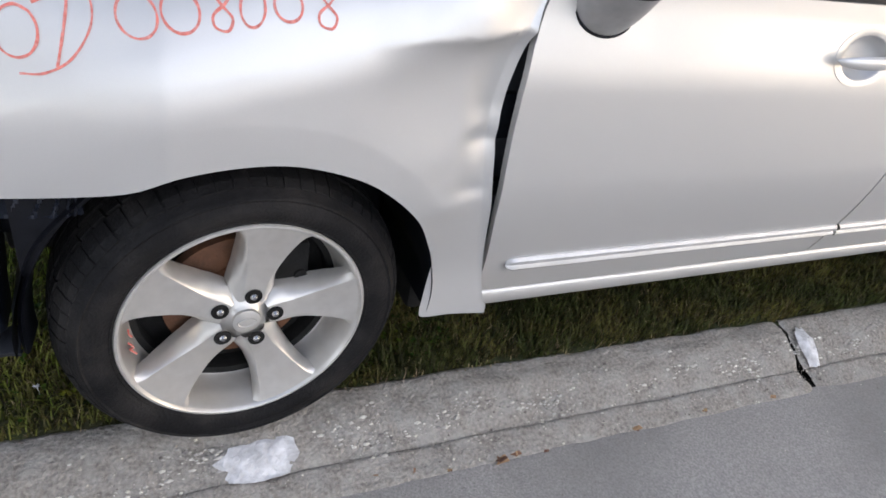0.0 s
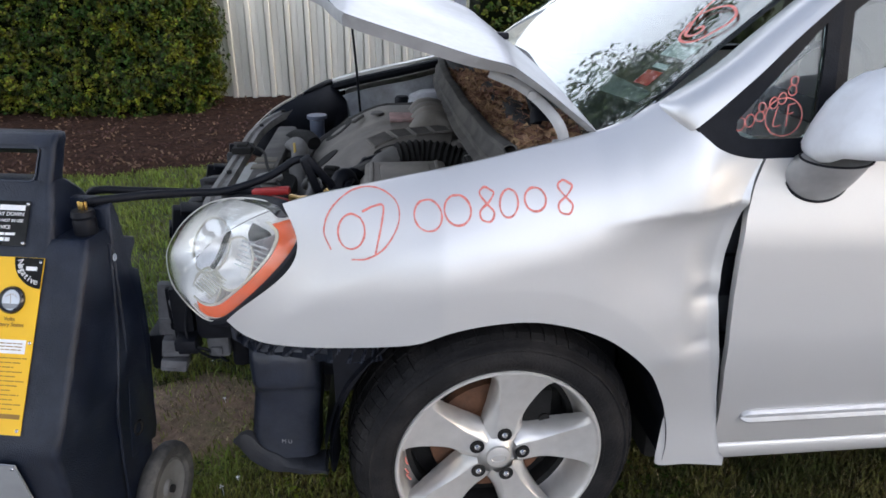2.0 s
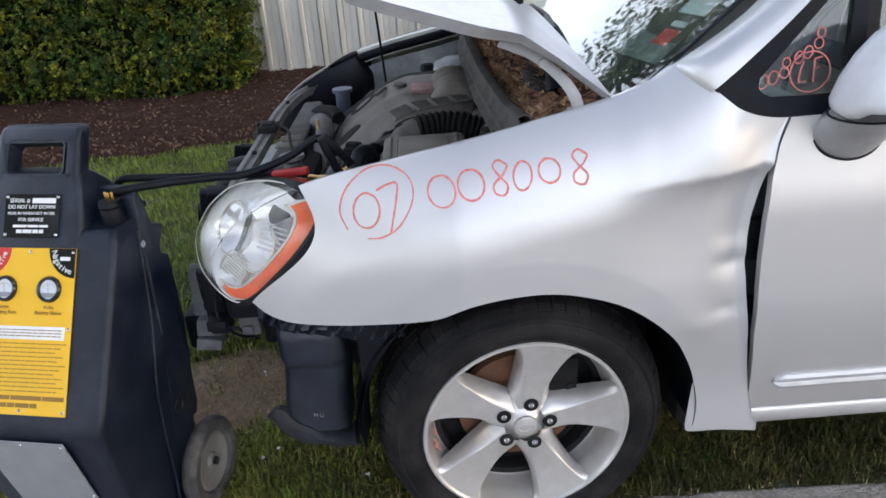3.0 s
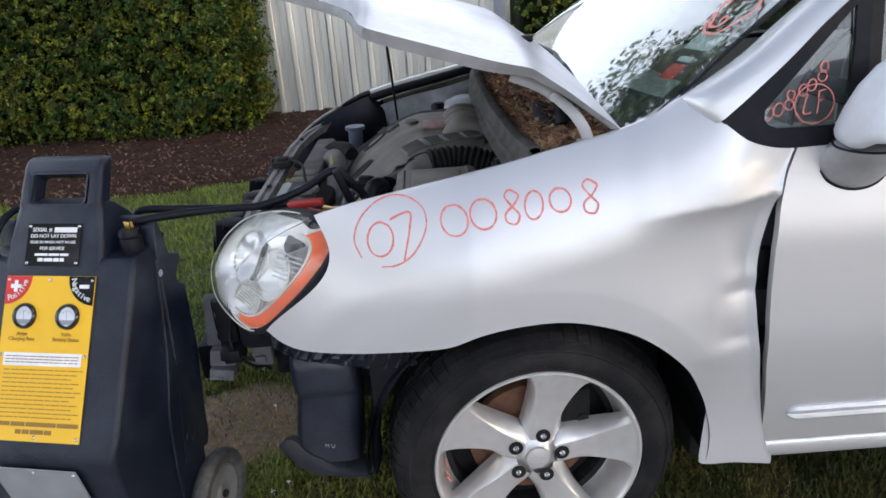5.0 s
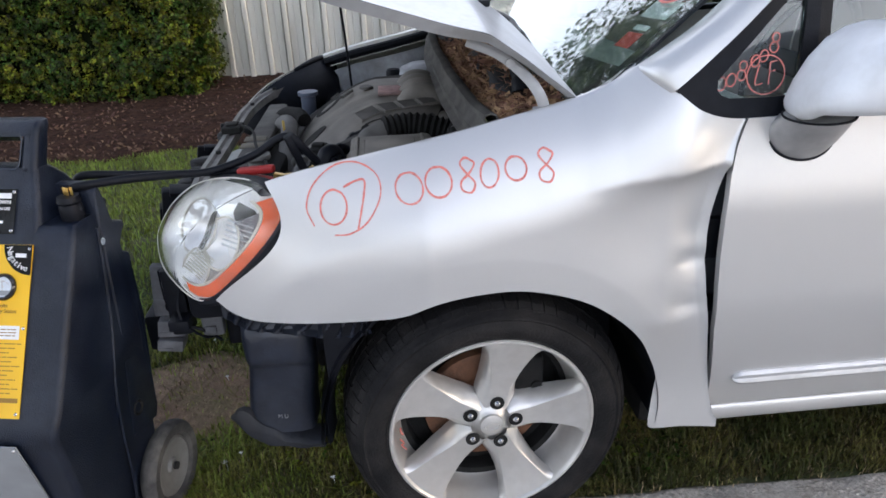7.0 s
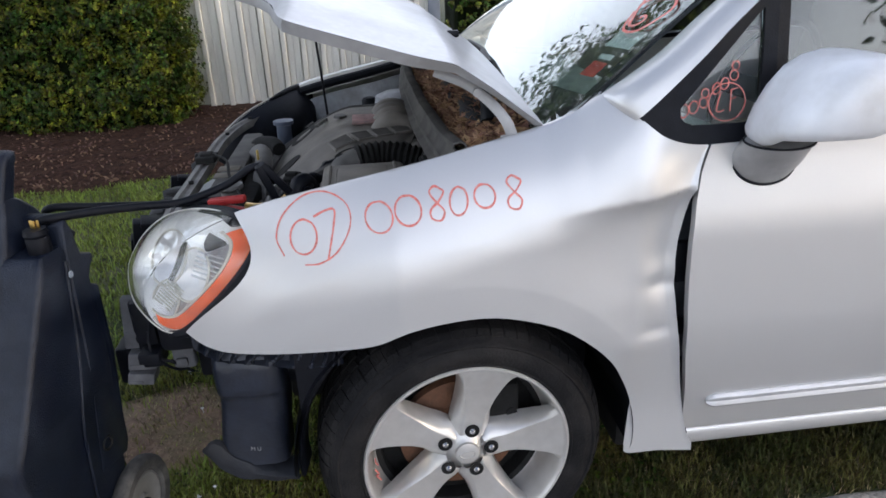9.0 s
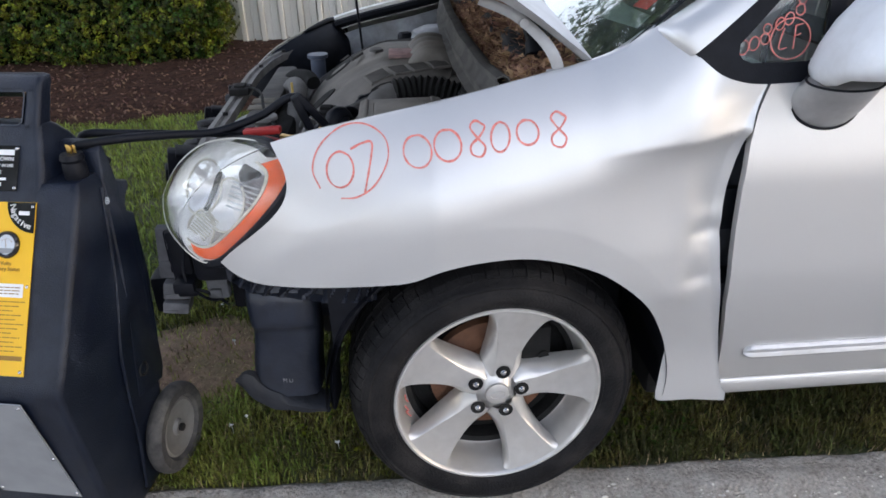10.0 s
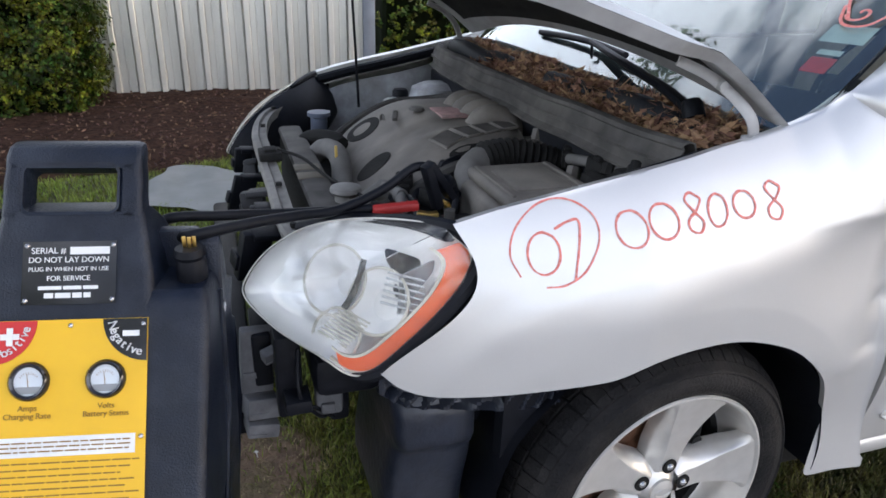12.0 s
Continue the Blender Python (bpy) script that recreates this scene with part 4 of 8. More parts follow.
# body post behind the gap; the gap's shade is put into its grey
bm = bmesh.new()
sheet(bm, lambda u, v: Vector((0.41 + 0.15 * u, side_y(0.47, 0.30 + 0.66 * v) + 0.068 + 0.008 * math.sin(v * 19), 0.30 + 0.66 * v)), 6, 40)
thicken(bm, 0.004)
post = part("door_post", bm, M_GAP, car, "grey body post with dark hinges, its tone deepened for the gap's shade")
for pz, hh in ((0.885, 0.022), (0.735, 0.045), (0.58, 0.018), (0.46, 0.03)):
    bm = bmesh.new()
    y = side_y(0.47, pz) + 0.062
    box(bm, 0.440, 0.500, y - 0.012, y + 0.010, pz - hh, pz + hh, 0.006)
    part("hinge", bm, M_BLACK, post, "black door hinge")


# door moulding
def build_moulding(x0, x1, round_front, parent):
    bm = bmesh.new()
    prof = [(-0.0, 0.021), (-0.010, 0.019), (-0.015, 0.012), (-0.015, 0.004), (-0.009, 0.0005), (-0.011, -0.003), (-0.013, -0.010), (-0.009, -0.016), (0.0, -0.018)]
    n = 60

    def fn(u, v):
        x = x0 + (x1 - x0) * u ** 2.2
        p = prof[round(v * 8)]
        k = min(1.0, (x - x0) / 0.024) if round_front else 1.0
        k = math.sqrt(max(0.0, 1 - (1 - k) ** 2)) * 0.97 + 0.03
        return Vector((x, side_y(x, 0.392) + p[0] * (0.3 + 0.7 * k) - 0.001 + 0.001, 0.392 + p[1] * k))
    sheet(bm, fn, n, 8)
    bmesh.ops.recalc_face_normals(bm, faces=bm.faces[:])
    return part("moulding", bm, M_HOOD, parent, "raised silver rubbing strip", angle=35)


build_moulding(0.546, 1.600, True, front_door)
build_moulding(1.611, 2.36, False, rear_door)


# door handle with its cup
def build_handle(x0, parent):
    y = side_y(x0 + 0.09, 0.88)
    bm = bmesh.new()
    verts = []
    for i in range(25):
        t = i / 24
        x = x0 + 0.205 * t
        k = math.sin(math.pi * min(1, max(0.0, t))) ** 0.35 if 0 < t < 1 else 0.05
        off = -0.012 - 0.026 * math.sin(math.pi * t) ** 0.6
        ring = []
        for a in range(12):
            c, s = math.cos(a * math.pi / 6), math.sin(a * math.pi / 6)
            ring.append(bm.verts.new((x, y + off + 0.009 * c * k, 0.888 + 0.012 * t + 0.0155 * s * k)))
        verts.append(ring)
    for a, b in zip(verts, verts[1:]):
        for k in range(12):
            bm.faces.new((a[k], a[(k + 1) % 12], b[(k + 1) % 12], b[k]))
    bmesh.ops.recalc_face_normals(bm, faces=bm.faces[:])
    part("door_handle", bm, M_PAINT, parent, "silver pull handle")
    # recessed cup with a narrow flange on the skin
    bm = bmesh.new()
    rings = []
    for s, d in ((1.34, 0.0), (1.33, -0.0016), (1.06, -0.0016), (1.0, 0.0), (0.97, 0.006), (0.88, 0.016), (0.70, 0.024), (0.4, 0.028), (0.05, 0.029)):
        ring = []
        for a in (2 * math.pi * k / 36 for k in range(36)):
            x, z = x0 + 0.105 + 0.072 * s * math.cos(a), 0.89 + 0.046 * s * math.sin(a)
            ring.append(bm.verts.new((x, side_y(x, z) + d, z)))
        rings.append(ring)
    for a, b in zip(rings, rings[1:]):
        for k in range(36):
            bm.faces.new((a[k], a[(k + 1) % 36], b[(k + 1) % 36], b[k]))
    bm.faces.new(rings[-1])
    bmesh.ops.recalc_face_normals(bm, faces=bm.faces[:])
    part("handle_cup", bm, M_PAINT, parent, "recessed cup behind the handle", angle=60)


build_handle(1.19, front_door)


# ---- wheels ----
def build_wheel(name, at, detail=True, label=""):
    wheel = part(name, bmesh.new(), M_RUBBER, car, label)
    wheel.matrix_world = at
    # local: face towards -y, axis along y
    bm = bmesh.new()
    prof = [(0.2265, 0.001), (0.231, -0.005), (0.236, -0.0085), (0.2375, -0.0075), (0.246, -0.0125), (0.250, -0.0125), (0.262, -0.0165), (0.264, -0.0155), (0.277, -0.0145), (0.279, -0.0125), (0.2815, -0.0125), (0.284, -0.0150), (0.2875, -0.0130), (0.290, -0.007), (0.294, -0.002), (0.299, 0.004),
            (0.304, 0.012), (0.310, 0.024), (0.3155, 0.045), (0.3185, 0.075), (0.3195, 0.105), (0.3185, 0.135), (0.3155, 0.165), (0.310, 0.188), (0.295, 0.208), (0.262, 0.220), (0.2265, 0.205)]
    lathe(bm, prof, 96)
    bmesh.ops.recalc_face_normals(bm, faces=bm.faces[:])
    part("tyre", bm, M_RUBBER, wheel, "worn black tyre", angle=60)
    if detail:
        # tread blocks and shoulder lugs
        verts, faces = [], []
        rng = random.Random(2)
        for k in range(68):
            a0 = 2 * math.pi * (k + rng.uniform(-0.08, 0.08)) / 68
            for y0, y1, r0, r1, skew in ((0.003, 0.016, 0.2985, 0.3085, 0.004), (0.016, 0.046, 0.3085, 0.3185, 0.012), (0.054, 0.080, 0.3203, 0.3215, 0.02), (0.090, 0.122, 0.3217, 0.3217, -0.02), (0.132, 0.158, 0.3215, 0.320, -0.02), (0.166, 0.196, 0.3185, 0.307, -0.012)):
                w = 2 * math.pi / 68 * 0.90
                i = len(verts)
                for yy, rr, sk in ((y0, r0, 0.0), (y1, r1, skew)):
                    for da in (0, w):
                        for top in (0, 1):
                            q = rr + (0.0022 if top else -0.006)
                            a = a0 + da + sk
                            verts.append((q * math.cos(a), yy, q * math.sin(a)))
                faces += [(i + 1, i + 3, i + 7, i + 5), (i, i + 1, i + 5, i + 4), (i + 2, i + 6, i + 7, i + 3), (i, i + 2, i + 3, i + 1), (i + 4, i + 5, i + 7, i + 6)]
        ob = new("tread", raw_mesh("tread", verts, faces, M_RUBBER))
        ob.parent = wheel
        tagged(ob, "worn tread blocks")
    # rim lip and the visible front of the barrel
    bm = bmesh.new()
    lathe(bm, [(0.2300, 0.004), (0.2312, -0.003), (0.2285, -0.0075), (0.2240, -0.0080), (0.2205, -0.0045), (0.2185, 0.001), (0.2165, 0.010), (0.212, 0.026), (0.206, 0.050), (0.201, 0.074), (0.198, 0.078)], 96)
    bmesh.ops.recalc_face_normals(bm, faces=bm.faces[:])
    rim = part("rim", bm, M_ALLOY, wheel, "silver alloy rim, scuffed and dusty")
    bm = bmesh.new()
    lathe(bm, [(0.198, 0.078), (0.186, 0.082), (0.184, 0.12), (0.190, 0.20)], 64)
    bmesh.ops.recalc_face_normals(bm, faces=bm.faces[:])
    part("barrel", bm, M_DUSTDARK, rim, "dark inside of the rim")
    # five spokes: a flat face that narrows towards its nut, between two scooped flanks
    face_w = [(0.046, 0.0185), (0.060, 0.0195), (0.075, 0.0200), (0.095, 0.0215), (0.120, 0.0265), (0.150, 0.0345), (0.180, 0.0430), (0.205, 0.0515), (0.2225, 0.0600)]
    open_w = [(0.046, 0.0245), (0.060, 0.0345), (0.072, 0.0425), (0.080, 0.0455), (0.092, 0.0435), (0.110, 0.0420), (0.140, 0.0440), (0.165, 0.0475), (0.188, 0.0535), (0.205, 0.0610), (0.2225, 0.0740)]
    sink = [(0.046, 0.006), (0.065, 0.016), (0.080, 0.026), (0.100, 0.031), (0.140, 0.030), (0.175, 0.025), (0.200, 0.016), (0.2225, 0.004)]
    across = [-1.0, -0.999, -0.86, -0.62, -0.38, -0.16, -0.04, 0.0, 0.03, 0.2, 0.5, 0.8, 0.97, 1.0, 1.04, 1.16, 1.38, 1.62, 1.86, 1.999, 2.0]
    for k in range(5):
        bm = bmesh.new()
        base = radians(72 * k + 77.0)

        def sp(u, v):
            # v: -1 to 0 one flank, 0 to 1 the face, 1 to 2 the other flank
            r = 0.046 + (0.2225 - 0.046) * u
            fw, ow = lerp_list(face_w, r), lerp_list(open_w, r)
            q = max(0.0, -v, v - 1)
            side = 1 if v > 0.5 else -1
            w = (2 * min(1.0, max(0.0, v)) - 1) * fw + side * (ow - fw) * q
            d = 0.0155 - 0.0185 * u ** 1.4 + 0.006 * math.sin(math.pi * u)
            d += lerp_list(sink, r) * (0.35 * q + 0.65 * q * q)
            if abs(v - 0.5) >= 1.5:
                d += 0.022
            a = base + math.asin(max(-0.99, min(0.99, w / r)))
            return Vector((r * math.cos(a), d, r * math.sin(a)))
        g = [[bm.verts.new(sp(i / 32, v)) for v in across] for i in range(33)]
        for a, b in zip(g, g[1:]):
            for j in range(len(across) - 1):
                bm.faces.new((a[j], a[j + 1], b[j + 1], b[j]))
        bmesh.ops.recalc_face_normals(bm, faces=bm.faces[:])
        part("spoke", bm, M_ALLOY, rim, angle=30)
    bm = bmesh.new()
    lathe(bm, [(0.0005, 0.014), (0.028, 0.014), (0.031, 0.017), (0.036, 0.022), (0.056, 0.028), (0.066, 0.042), (0.072, 0.07), (0.0005, 0.07)], 40)
    bmesh.ops.recalc_face_normals(bm, faces=bm.faces[:])
    hub = part("hub", bm, M_ALLOY, rim)
    bm = bmesh.new()
    lathe(bm, [(0.0005, 0.0055), (0.020, 0.0065), (0.0262, 0.009), (0.0282, 0.015)], 32)
    lathe(bm, [(0.0135, 0.0062), (0.015, 0.0046), (0.0165, 0.0064)], 28, Matrix.Diagonal((1.15, 1, 0.62, 1)))
    bmesh.ops.recalc_face_normals(bm, faces=bm.faces[:])
    part("centre_cap", bm, M_ALLOY, rim, "silver centre cap with a plain oval badge")
    for k in range(5):
        a = radians(76 + 72 * k)
        c = Matrix.Translation((0.0558 * math.cos(a), 0, 0.0558 * math.sin(a)))
        bm = bmesh.new()
        # Shallow dark disc round the nut, coloured for the shade of its recess.
        lathe(bm, [(0.0164, 0.0160), (0.0160, 0.0134), (0.0148, 0.0130), (0.0138, 0.0143), (0.0005, 0.0145)], 20, c)
        part("lug_shade", bm, M_DUSTDARK, rim)
        bm = bmesh.new()
        lathe(bm, [(0.0005, 0.0075), (0.004, 0.0082), (0.0070, 0.0115), (0.0082, 0.015), (0.0088, 0.034)], 14, c)
        bmesh.ops.recalc_face_normals(bm, faces=bm.faces[:])
        part("lug_nut", bm, M_CHROME, rim, smooth=True, angle=25)
    # brake disc, caliper, hub carrier behind the spokes
    bm = bmesh.new()
    lathe(bm, [(0.0005, 0.07), (0.075, 0.07), (0.078, 0.085), (0.140, 0.086), (0.142, 0.106), (0.0005, 0.106)], 48)
    bmesh.ops.recalc_face_normals(bm, faces=bm.faces[:])
    part("brake_disc", bm, M_ROTOR, wheel, "rusty brown brake disc")
    bm = bmesh.new()
    box(bm, 0.055, 0.135, 0.06, 0.14, 0.03, 0.13, 0.015)
    tube(bm, [(0.075, 0.055, 0.10), (0.075, 0.10, 0.10)], 0.016, 10, 1)
    tube(bm, [(0.115, 0.055, 0.055), (0.115, 0.10, 0.055)], 0.013, 10, 1)
    part("brake_caliper", bm, M_DUSTDARK, wheel, "grimy dark brake caliper")
    bm = bmesh.new()
    lathe(bm, [(0.0005, 0.12), (0.186, 0.12), (0.186, 0.20), (0.0005, 0.20)], 32)
    bmesh.ops.recalc_face_normals(bm, faces=bm.faces[:])
    part("backing_plate", bm, M_DUSTDARK, wheel)
    return wheel


STEER = pose(0.006, 0.004, 0.3185, 0, 0, 4.0)
front_wheel = build_wheel("front_wheel", STEER, True, "alloy wheel with five broad spokes")
build_wheel("rear_wheel", pose(2.70, 0.0, 0.329), False)
build_wheel("front_wheel", pose(0.0, 2 * YC, 0.329, 0, 0, 180), False)
build_wheel("rear_wheel", pose(2.70, 2 * YC, 0.329, 0, 0, 180), False)


# ---- wheel arch liner, floor pan ----
def build_liner(cx, mirror):
    bm = bmesh.new()

    def fn(u, v):
        a = radians(-6 + 190 * u)
        r = 0.372 + 0.01 * math.sin(u * 40) * (1 if v > 0.2 else 0.2)
        y = 0.0 + 0.34 * v
        return Vector((cx + r * math.cos(a), y + 0.004, 0.33 + r * math.sin(a)))
    sheet(bm, fn, 60, 8)
    # inner wall of the wheelhouse
    c = bm.verts.new((cx, 0.345, 0.33))
    ring = [bm.verts.new((cx + 0.372 * math.cos(radians(-6 + 190 * k / 30)), 0.345, 0.33 + 0.372 * math.sin(radians(-6 + 190 * k / 30)))) for k in range(31)]
    for a, b in zip(ring, ring[1:]):
        bm.faces.new((c, a, b))
    bmesh.ops.recalc_face_normals(bm, faces=bm.faces[:])
    if mirror:
        mirrored(bm)
    part("arch_liner", bm, M_BLACK, car, "black plastic wheel arch liner", angle=60)


for cx in (0.005, 2.70):
    build_liner(cx, False)
    build_liner(cx, True)
bm = bmesh.new()
box(bm, 0.38, 2.32, 0.11, 1.62, 0.20, 0.30, 0.02)
part("floor_pan", bm, M_DUSTDARK, car, "dark underbody")
bm = bmesh.new()
box(bm, -0.42, 0.375, 0.40, 1.33, 0.24, 0.34, 0.02)
part("subframe", bm, M_DUSTDARK, car, "dark front subframe")
bm = bmesh.new()
box(bm, 2.325, 3.60, 0.36, 1.37, 0.24, 0.40, 0.02)
part("rear_floor", bm, M_DUSTDARK, car, "dark rear underbody")


# ---- greenhouse ----
def cabin_y(z):
    return 0.004 + 0.20 * (z - 0.985)


def screen_base(y):
    w = (y - YC) / 0.79
    return 0.178 - 0.06 * (1 - w ** 4)


def screen_pt(u, v):
    y = YC + (2 * u - 1) * (0.795 - 0.14 * v)
    x = screen_base(YC + (2 * u - 1) * 0.795) + 0.82 * v
    bulge = 0.020 * math.sin(math.pi * v)
    return Vector((x - bulge * 0.5, y, 0.995 + 0.58 * v + bulge))


bm = bmesh.new()
sheet(bm, screen_pt, 40, 24)
bmesh.ops.recalc_face_normals(bm, faces=bm.faces[:])
bmesh.ops.solidify(bm, geom=bm.faces[:], thickness=0.005)
windscreen = part("windscreen", bm, M_GLASS, car, "clear windscreen with stickers and red marks")
windscreen.visible_shadow = False
# dark border band under the glass edge
bm = bmesh.new()
for fn in ((lambda u, v: screen_pt(u, 0.125 * v)), (lambda u, v: screen_pt(0.022 * v, u)), (lambda u, v: screen_pt(1 - 0.030 * v, u)), (lambda u, v: screen_pt(u, 1 - 0.05 * v))):
    sheet(bm, lambda u, v, fn=fn: fn(u, v) + Vector((0.006, 0, -0.009)), 30, 2)
part("border_band", bm, M_BLACK, windscreen, "black printed edge of the glass")


def build_pillar(mirror):
    bm = bmesh.new()
    inner = catmull([(0.284, 0.078, 1.069), (0.298, 0.080, 1.080), (0.405, 0.105, 1.140), (0.50, 0.125, 1.212), (0.75, 0.170, 1.395), (1.03, 0.225, 1.585)], 6)
    outer = catmull([(0.331, 0.004, 1.031), (0.347, 0.006, 1.044), (0.455, 0.025, 1.135), (0.552, 0.045, 1.222), (0.78, 0.095, 1.40), (1.02, 0.165, 1.565)], 6)

    def fn(u, v):
        i = round(u * (len(inner) - 1))
        a, b = outer[i], inner[i]
        p = a.lerp(b, v)
        w = ease(0.30, 0.0, u)
        p.y += (side_y(p.x, p.z) + 0.002 + 0.018 * ease(0.20, 0.12, u) - p.y) * w
        return p + Vector((-0.010, -0.012, 0.012)) * math.sin(math.pi * v) * (1 - w)
    sheet(bm, fn, len(inner) - 1, 8)
    bmesh.ops.recalc_face_normals(bm, faces=bm.faces[:])
    bmesh.ops.solidify(bm, geom=bm.faces[:], thickness=0.012)
    if mirror:
        mirrored(bm)
    part("windscreen_pillar", bm, M_PAINT, car, "silver roof pillar beside the windscreen", angle=60)


build_pillar(False)
build_pillar(True)


def flat_frame(name, outer, inner, mat, label, mirror, y_of, thick=0.02, parent=car):
    """A frame between two outlines of equal count, in x and z, laid on the sloping cabin side."""
    bm = bmesh.new()
    o = [bm.verts.new((x, y_of(z), z)) for x, z in outer]
    i = [bm.verts.new((x, y_of(z) + 0.004, z)) for x, z in inner]
    n = len(o)
    for k in range(n):
        bm.faces.new((o[k], o[(k + 1) % n], i[(k + 1) % n], i[k]))
    thicken(bm, thick)
    if mirror:
        mirrored(bm)
    return part(name, bm, mat, parent, label)


def flat_pane(name, outline, mat, label, mirror, y_of, parent=car, thick=0.004):
    bm = bmesh.new()
    bm.faces.new([bm.verts.new((x, y_of(z), z)) for x, z in outline])
    thicken(bm, thick)
    if mirror:
        mirrored(bm)
    ob = part(name, bm, mat, parent, label, smooth=False)
    ob.visible_shadow = False
    return ob


Q_OUT = [(0.344, 1.040), (0.372, 1.012), (0.405, 0.994), (0.445, 0.984), (0.495, 0.981), (0.560, 0.981), (0.602, 0.982), (0.606, 1.05), (0.608, 1.16), (0.610, 1.270), (0.552, 1.216), (0.455, 1.130)]
Q_IN = [(0.425, 1.052), (0.424, 1.036), (0.432, 1.026), (0.447, 1.020), (0.495, 1.019), (0.558, 1.020), (0.572, 1.030), (0.578, 1.06), (0.584, 1.16), (0.584, 1.222), (0.550, 1.186), (0.47, 1.100)]
quarter = None
for mir in (False, True):
    q = flat_frame("quarter_window", Q_OUT, Q_IN, M_BLACK, "small triangular window in a black frame", mir, cabin_y)
    flat_pane("pane", Q_IN, M_QUARTERGLASS, "", mir, lambda z: cabin_y(z) + 0.012, q)
    if not mir:
        quarter = q
    D_OUT = [(0.606, 0.982), (1.10, 0.992), (1.60, 1.002), (1.585, 1.30), (1.55, 1.545), (1.25, 1.56), (0.985, 1.54), (0.80, 1.415), (0.613, 1.273)]
    D_IN = [(0.632, 1.000), (1.10, 1.010), (1.545, 1.018), (1.532, 1.30), (1.51, 1.505), (1.25, 1.52), (1.02, 1.505), (0.83, 1.385), (0.636, 1.240)]
    d = flat_frame("window_frame", D_OUT, D_IN, M_BLACK, "black window frame of the front door", mir, lambda z: cabin_y(z) + 0.004)
    flat_pane("pane", D_IN, M_SIDEGLASS, "", mir, lambda z: cabin_y(z) + 0.016, d)
    R_OUT = [(1.606, 1.003), (2.05, 1.012), (2.50, 1.03), (2.47, 1.30), (2.40, 1.52), (2.0, 1.555), (1.556, 1.547), (1.59, 1.30)]
    R_IN = [(1.65, 1.022), (2.05, 1.03), (2.45, 1.046), (2.42, 1.29), (2.36, 1.48), (2.0, 1.515), (1.61, 1.51), (1.63, 1.30)]
    d = flat_frame("window_frame", R_OUT, R_IN, M_BLACK, "", mir, lambda z: cabin_y(z) + 0.004)
    flat_pane("pane", R_IN, M_SIDEGLASS, "", mir, lambda z: cabin_y(z) + 0.016, d)
    K_OUT = [(2.51, 1.032), (3.05, 1.045), (3.58, 1.06), (3.40, 1.34), (3.25, 1.53), (2.85, 1.555), (2.42, 1.525), (2.48, 1.30)]
    K_IN = [(2.58, 1.06), (3.05, 1.075), (3.38, 1.09), (3.28, 1.31), (3.15, 1.45), (2.85, 1.47), (2.52, 1.455), (2.56, 1.30)]
    d = flat_frame("window_frame", K_OUT, K_IN, M_PAINT, "", mir, lambda z: cabin_y(z) + 0.004)
    flat_pane("pane", K_IN, M_SIDEGLASS, "", mir, lambda z: cabin_y(z) + 0.016, d)

bm = bmesh.new()
sheet(bm, lambda u, v: Vector((1.0 + 2.35 * u + 0.04 * math.sin(math.pi * v) * (1 - 2 * u) * -1, YC + (2 * v - 1) * (0.725 - 0.04 * u), 1.545 + 0.085 * math.sin(math.pi * v) ** 0.5 * 1.0 + 0.02 * math.sin(math.pi * u) - 0.02 * u)), 20, 20)
thicken(bm, 0.01)
part("roof", bm, M_PAINT, car, "silver roof")
bm = bmesh.new()
sheet(bm, lambda u, v: Vector((3.64 - 0.30 * max(0, v - 0.55) / 0.45 + 0.05 * math.sin(math.pi * u), 0.075 + 0.15 * max(0, v - 0.5) + (1.58 - 0.30 * max(0, v - 0.5)) * u, 0.30 + 1.26 * v)), 14, 14)
thicken(bm, 0.015)
part("tailgate", bm, M_PAINT, car, "silver tailgate")

# cabin inside
bm = bmesh.new()
sheet(bm, lambda u, v: (lambda p: Vector((p.x + 0.02 + 0.55 * v, p.y * 0.96 + YC * 0.04, p.z - 0.015 - 0.04 * v - (0.25 if v > 0.9 else 0))))(screen_pt(u, 0.0)), 20, 10)
part("dashboard", bm, M_DASH, car, "dusty grey-green dashboard")
for sx, sy in ((1.35, 0.48), (1.35, 1.25), (2.3, 0.48), (2.3, 1.25)):
    bm = bmesh.new()
    box(bm, sx - 0.30, sx + 0.22, sy - 0.24, sy + 0.24, 0.50, 0.68, 0.05)
    box(bm, sx + 0.14, sx + 0.28, sy - 0.23, sy + 0.23, 0.62, 1.20, 0.05, Matrix.Translation((sx + 0.2, 0, 0.6)) @ Matrix.Rotation(radians(14), 4, "Y") @ Matrix.Translation((-sx - 0.2, 0, -0.6)))
    box(bm, sx + 0.28, sx + 0.38, sy - 0.13, sy + 0.13, 1.20, 1.38, 0.04)
    part("seat", bm, M_CABIN, car, "beige grey fabric seat")
bm = bmesh.new()
lathe(bm, [(0.175, 0.0), (0.187, -0.010), (0.197, 0.0), (0.187, 0.010)], 32, pose(0.86, 0.50, 0.98, 0, 0, -90) @ pose(0, 0, 0, -25, 0, 0), closed=True)
box(bm, -0.17, 0.17, -0.01, 0.02, -0.03, 0.03, 0.01, pose(0.86, 0.50, 0.98, 0, 0, -90) @ pose(0, 0, 0, -25, 0, 0))
part("steering_wheel", bm, M_CABINDARK, car)

# stickers behind the glass, crayon scribbles on it


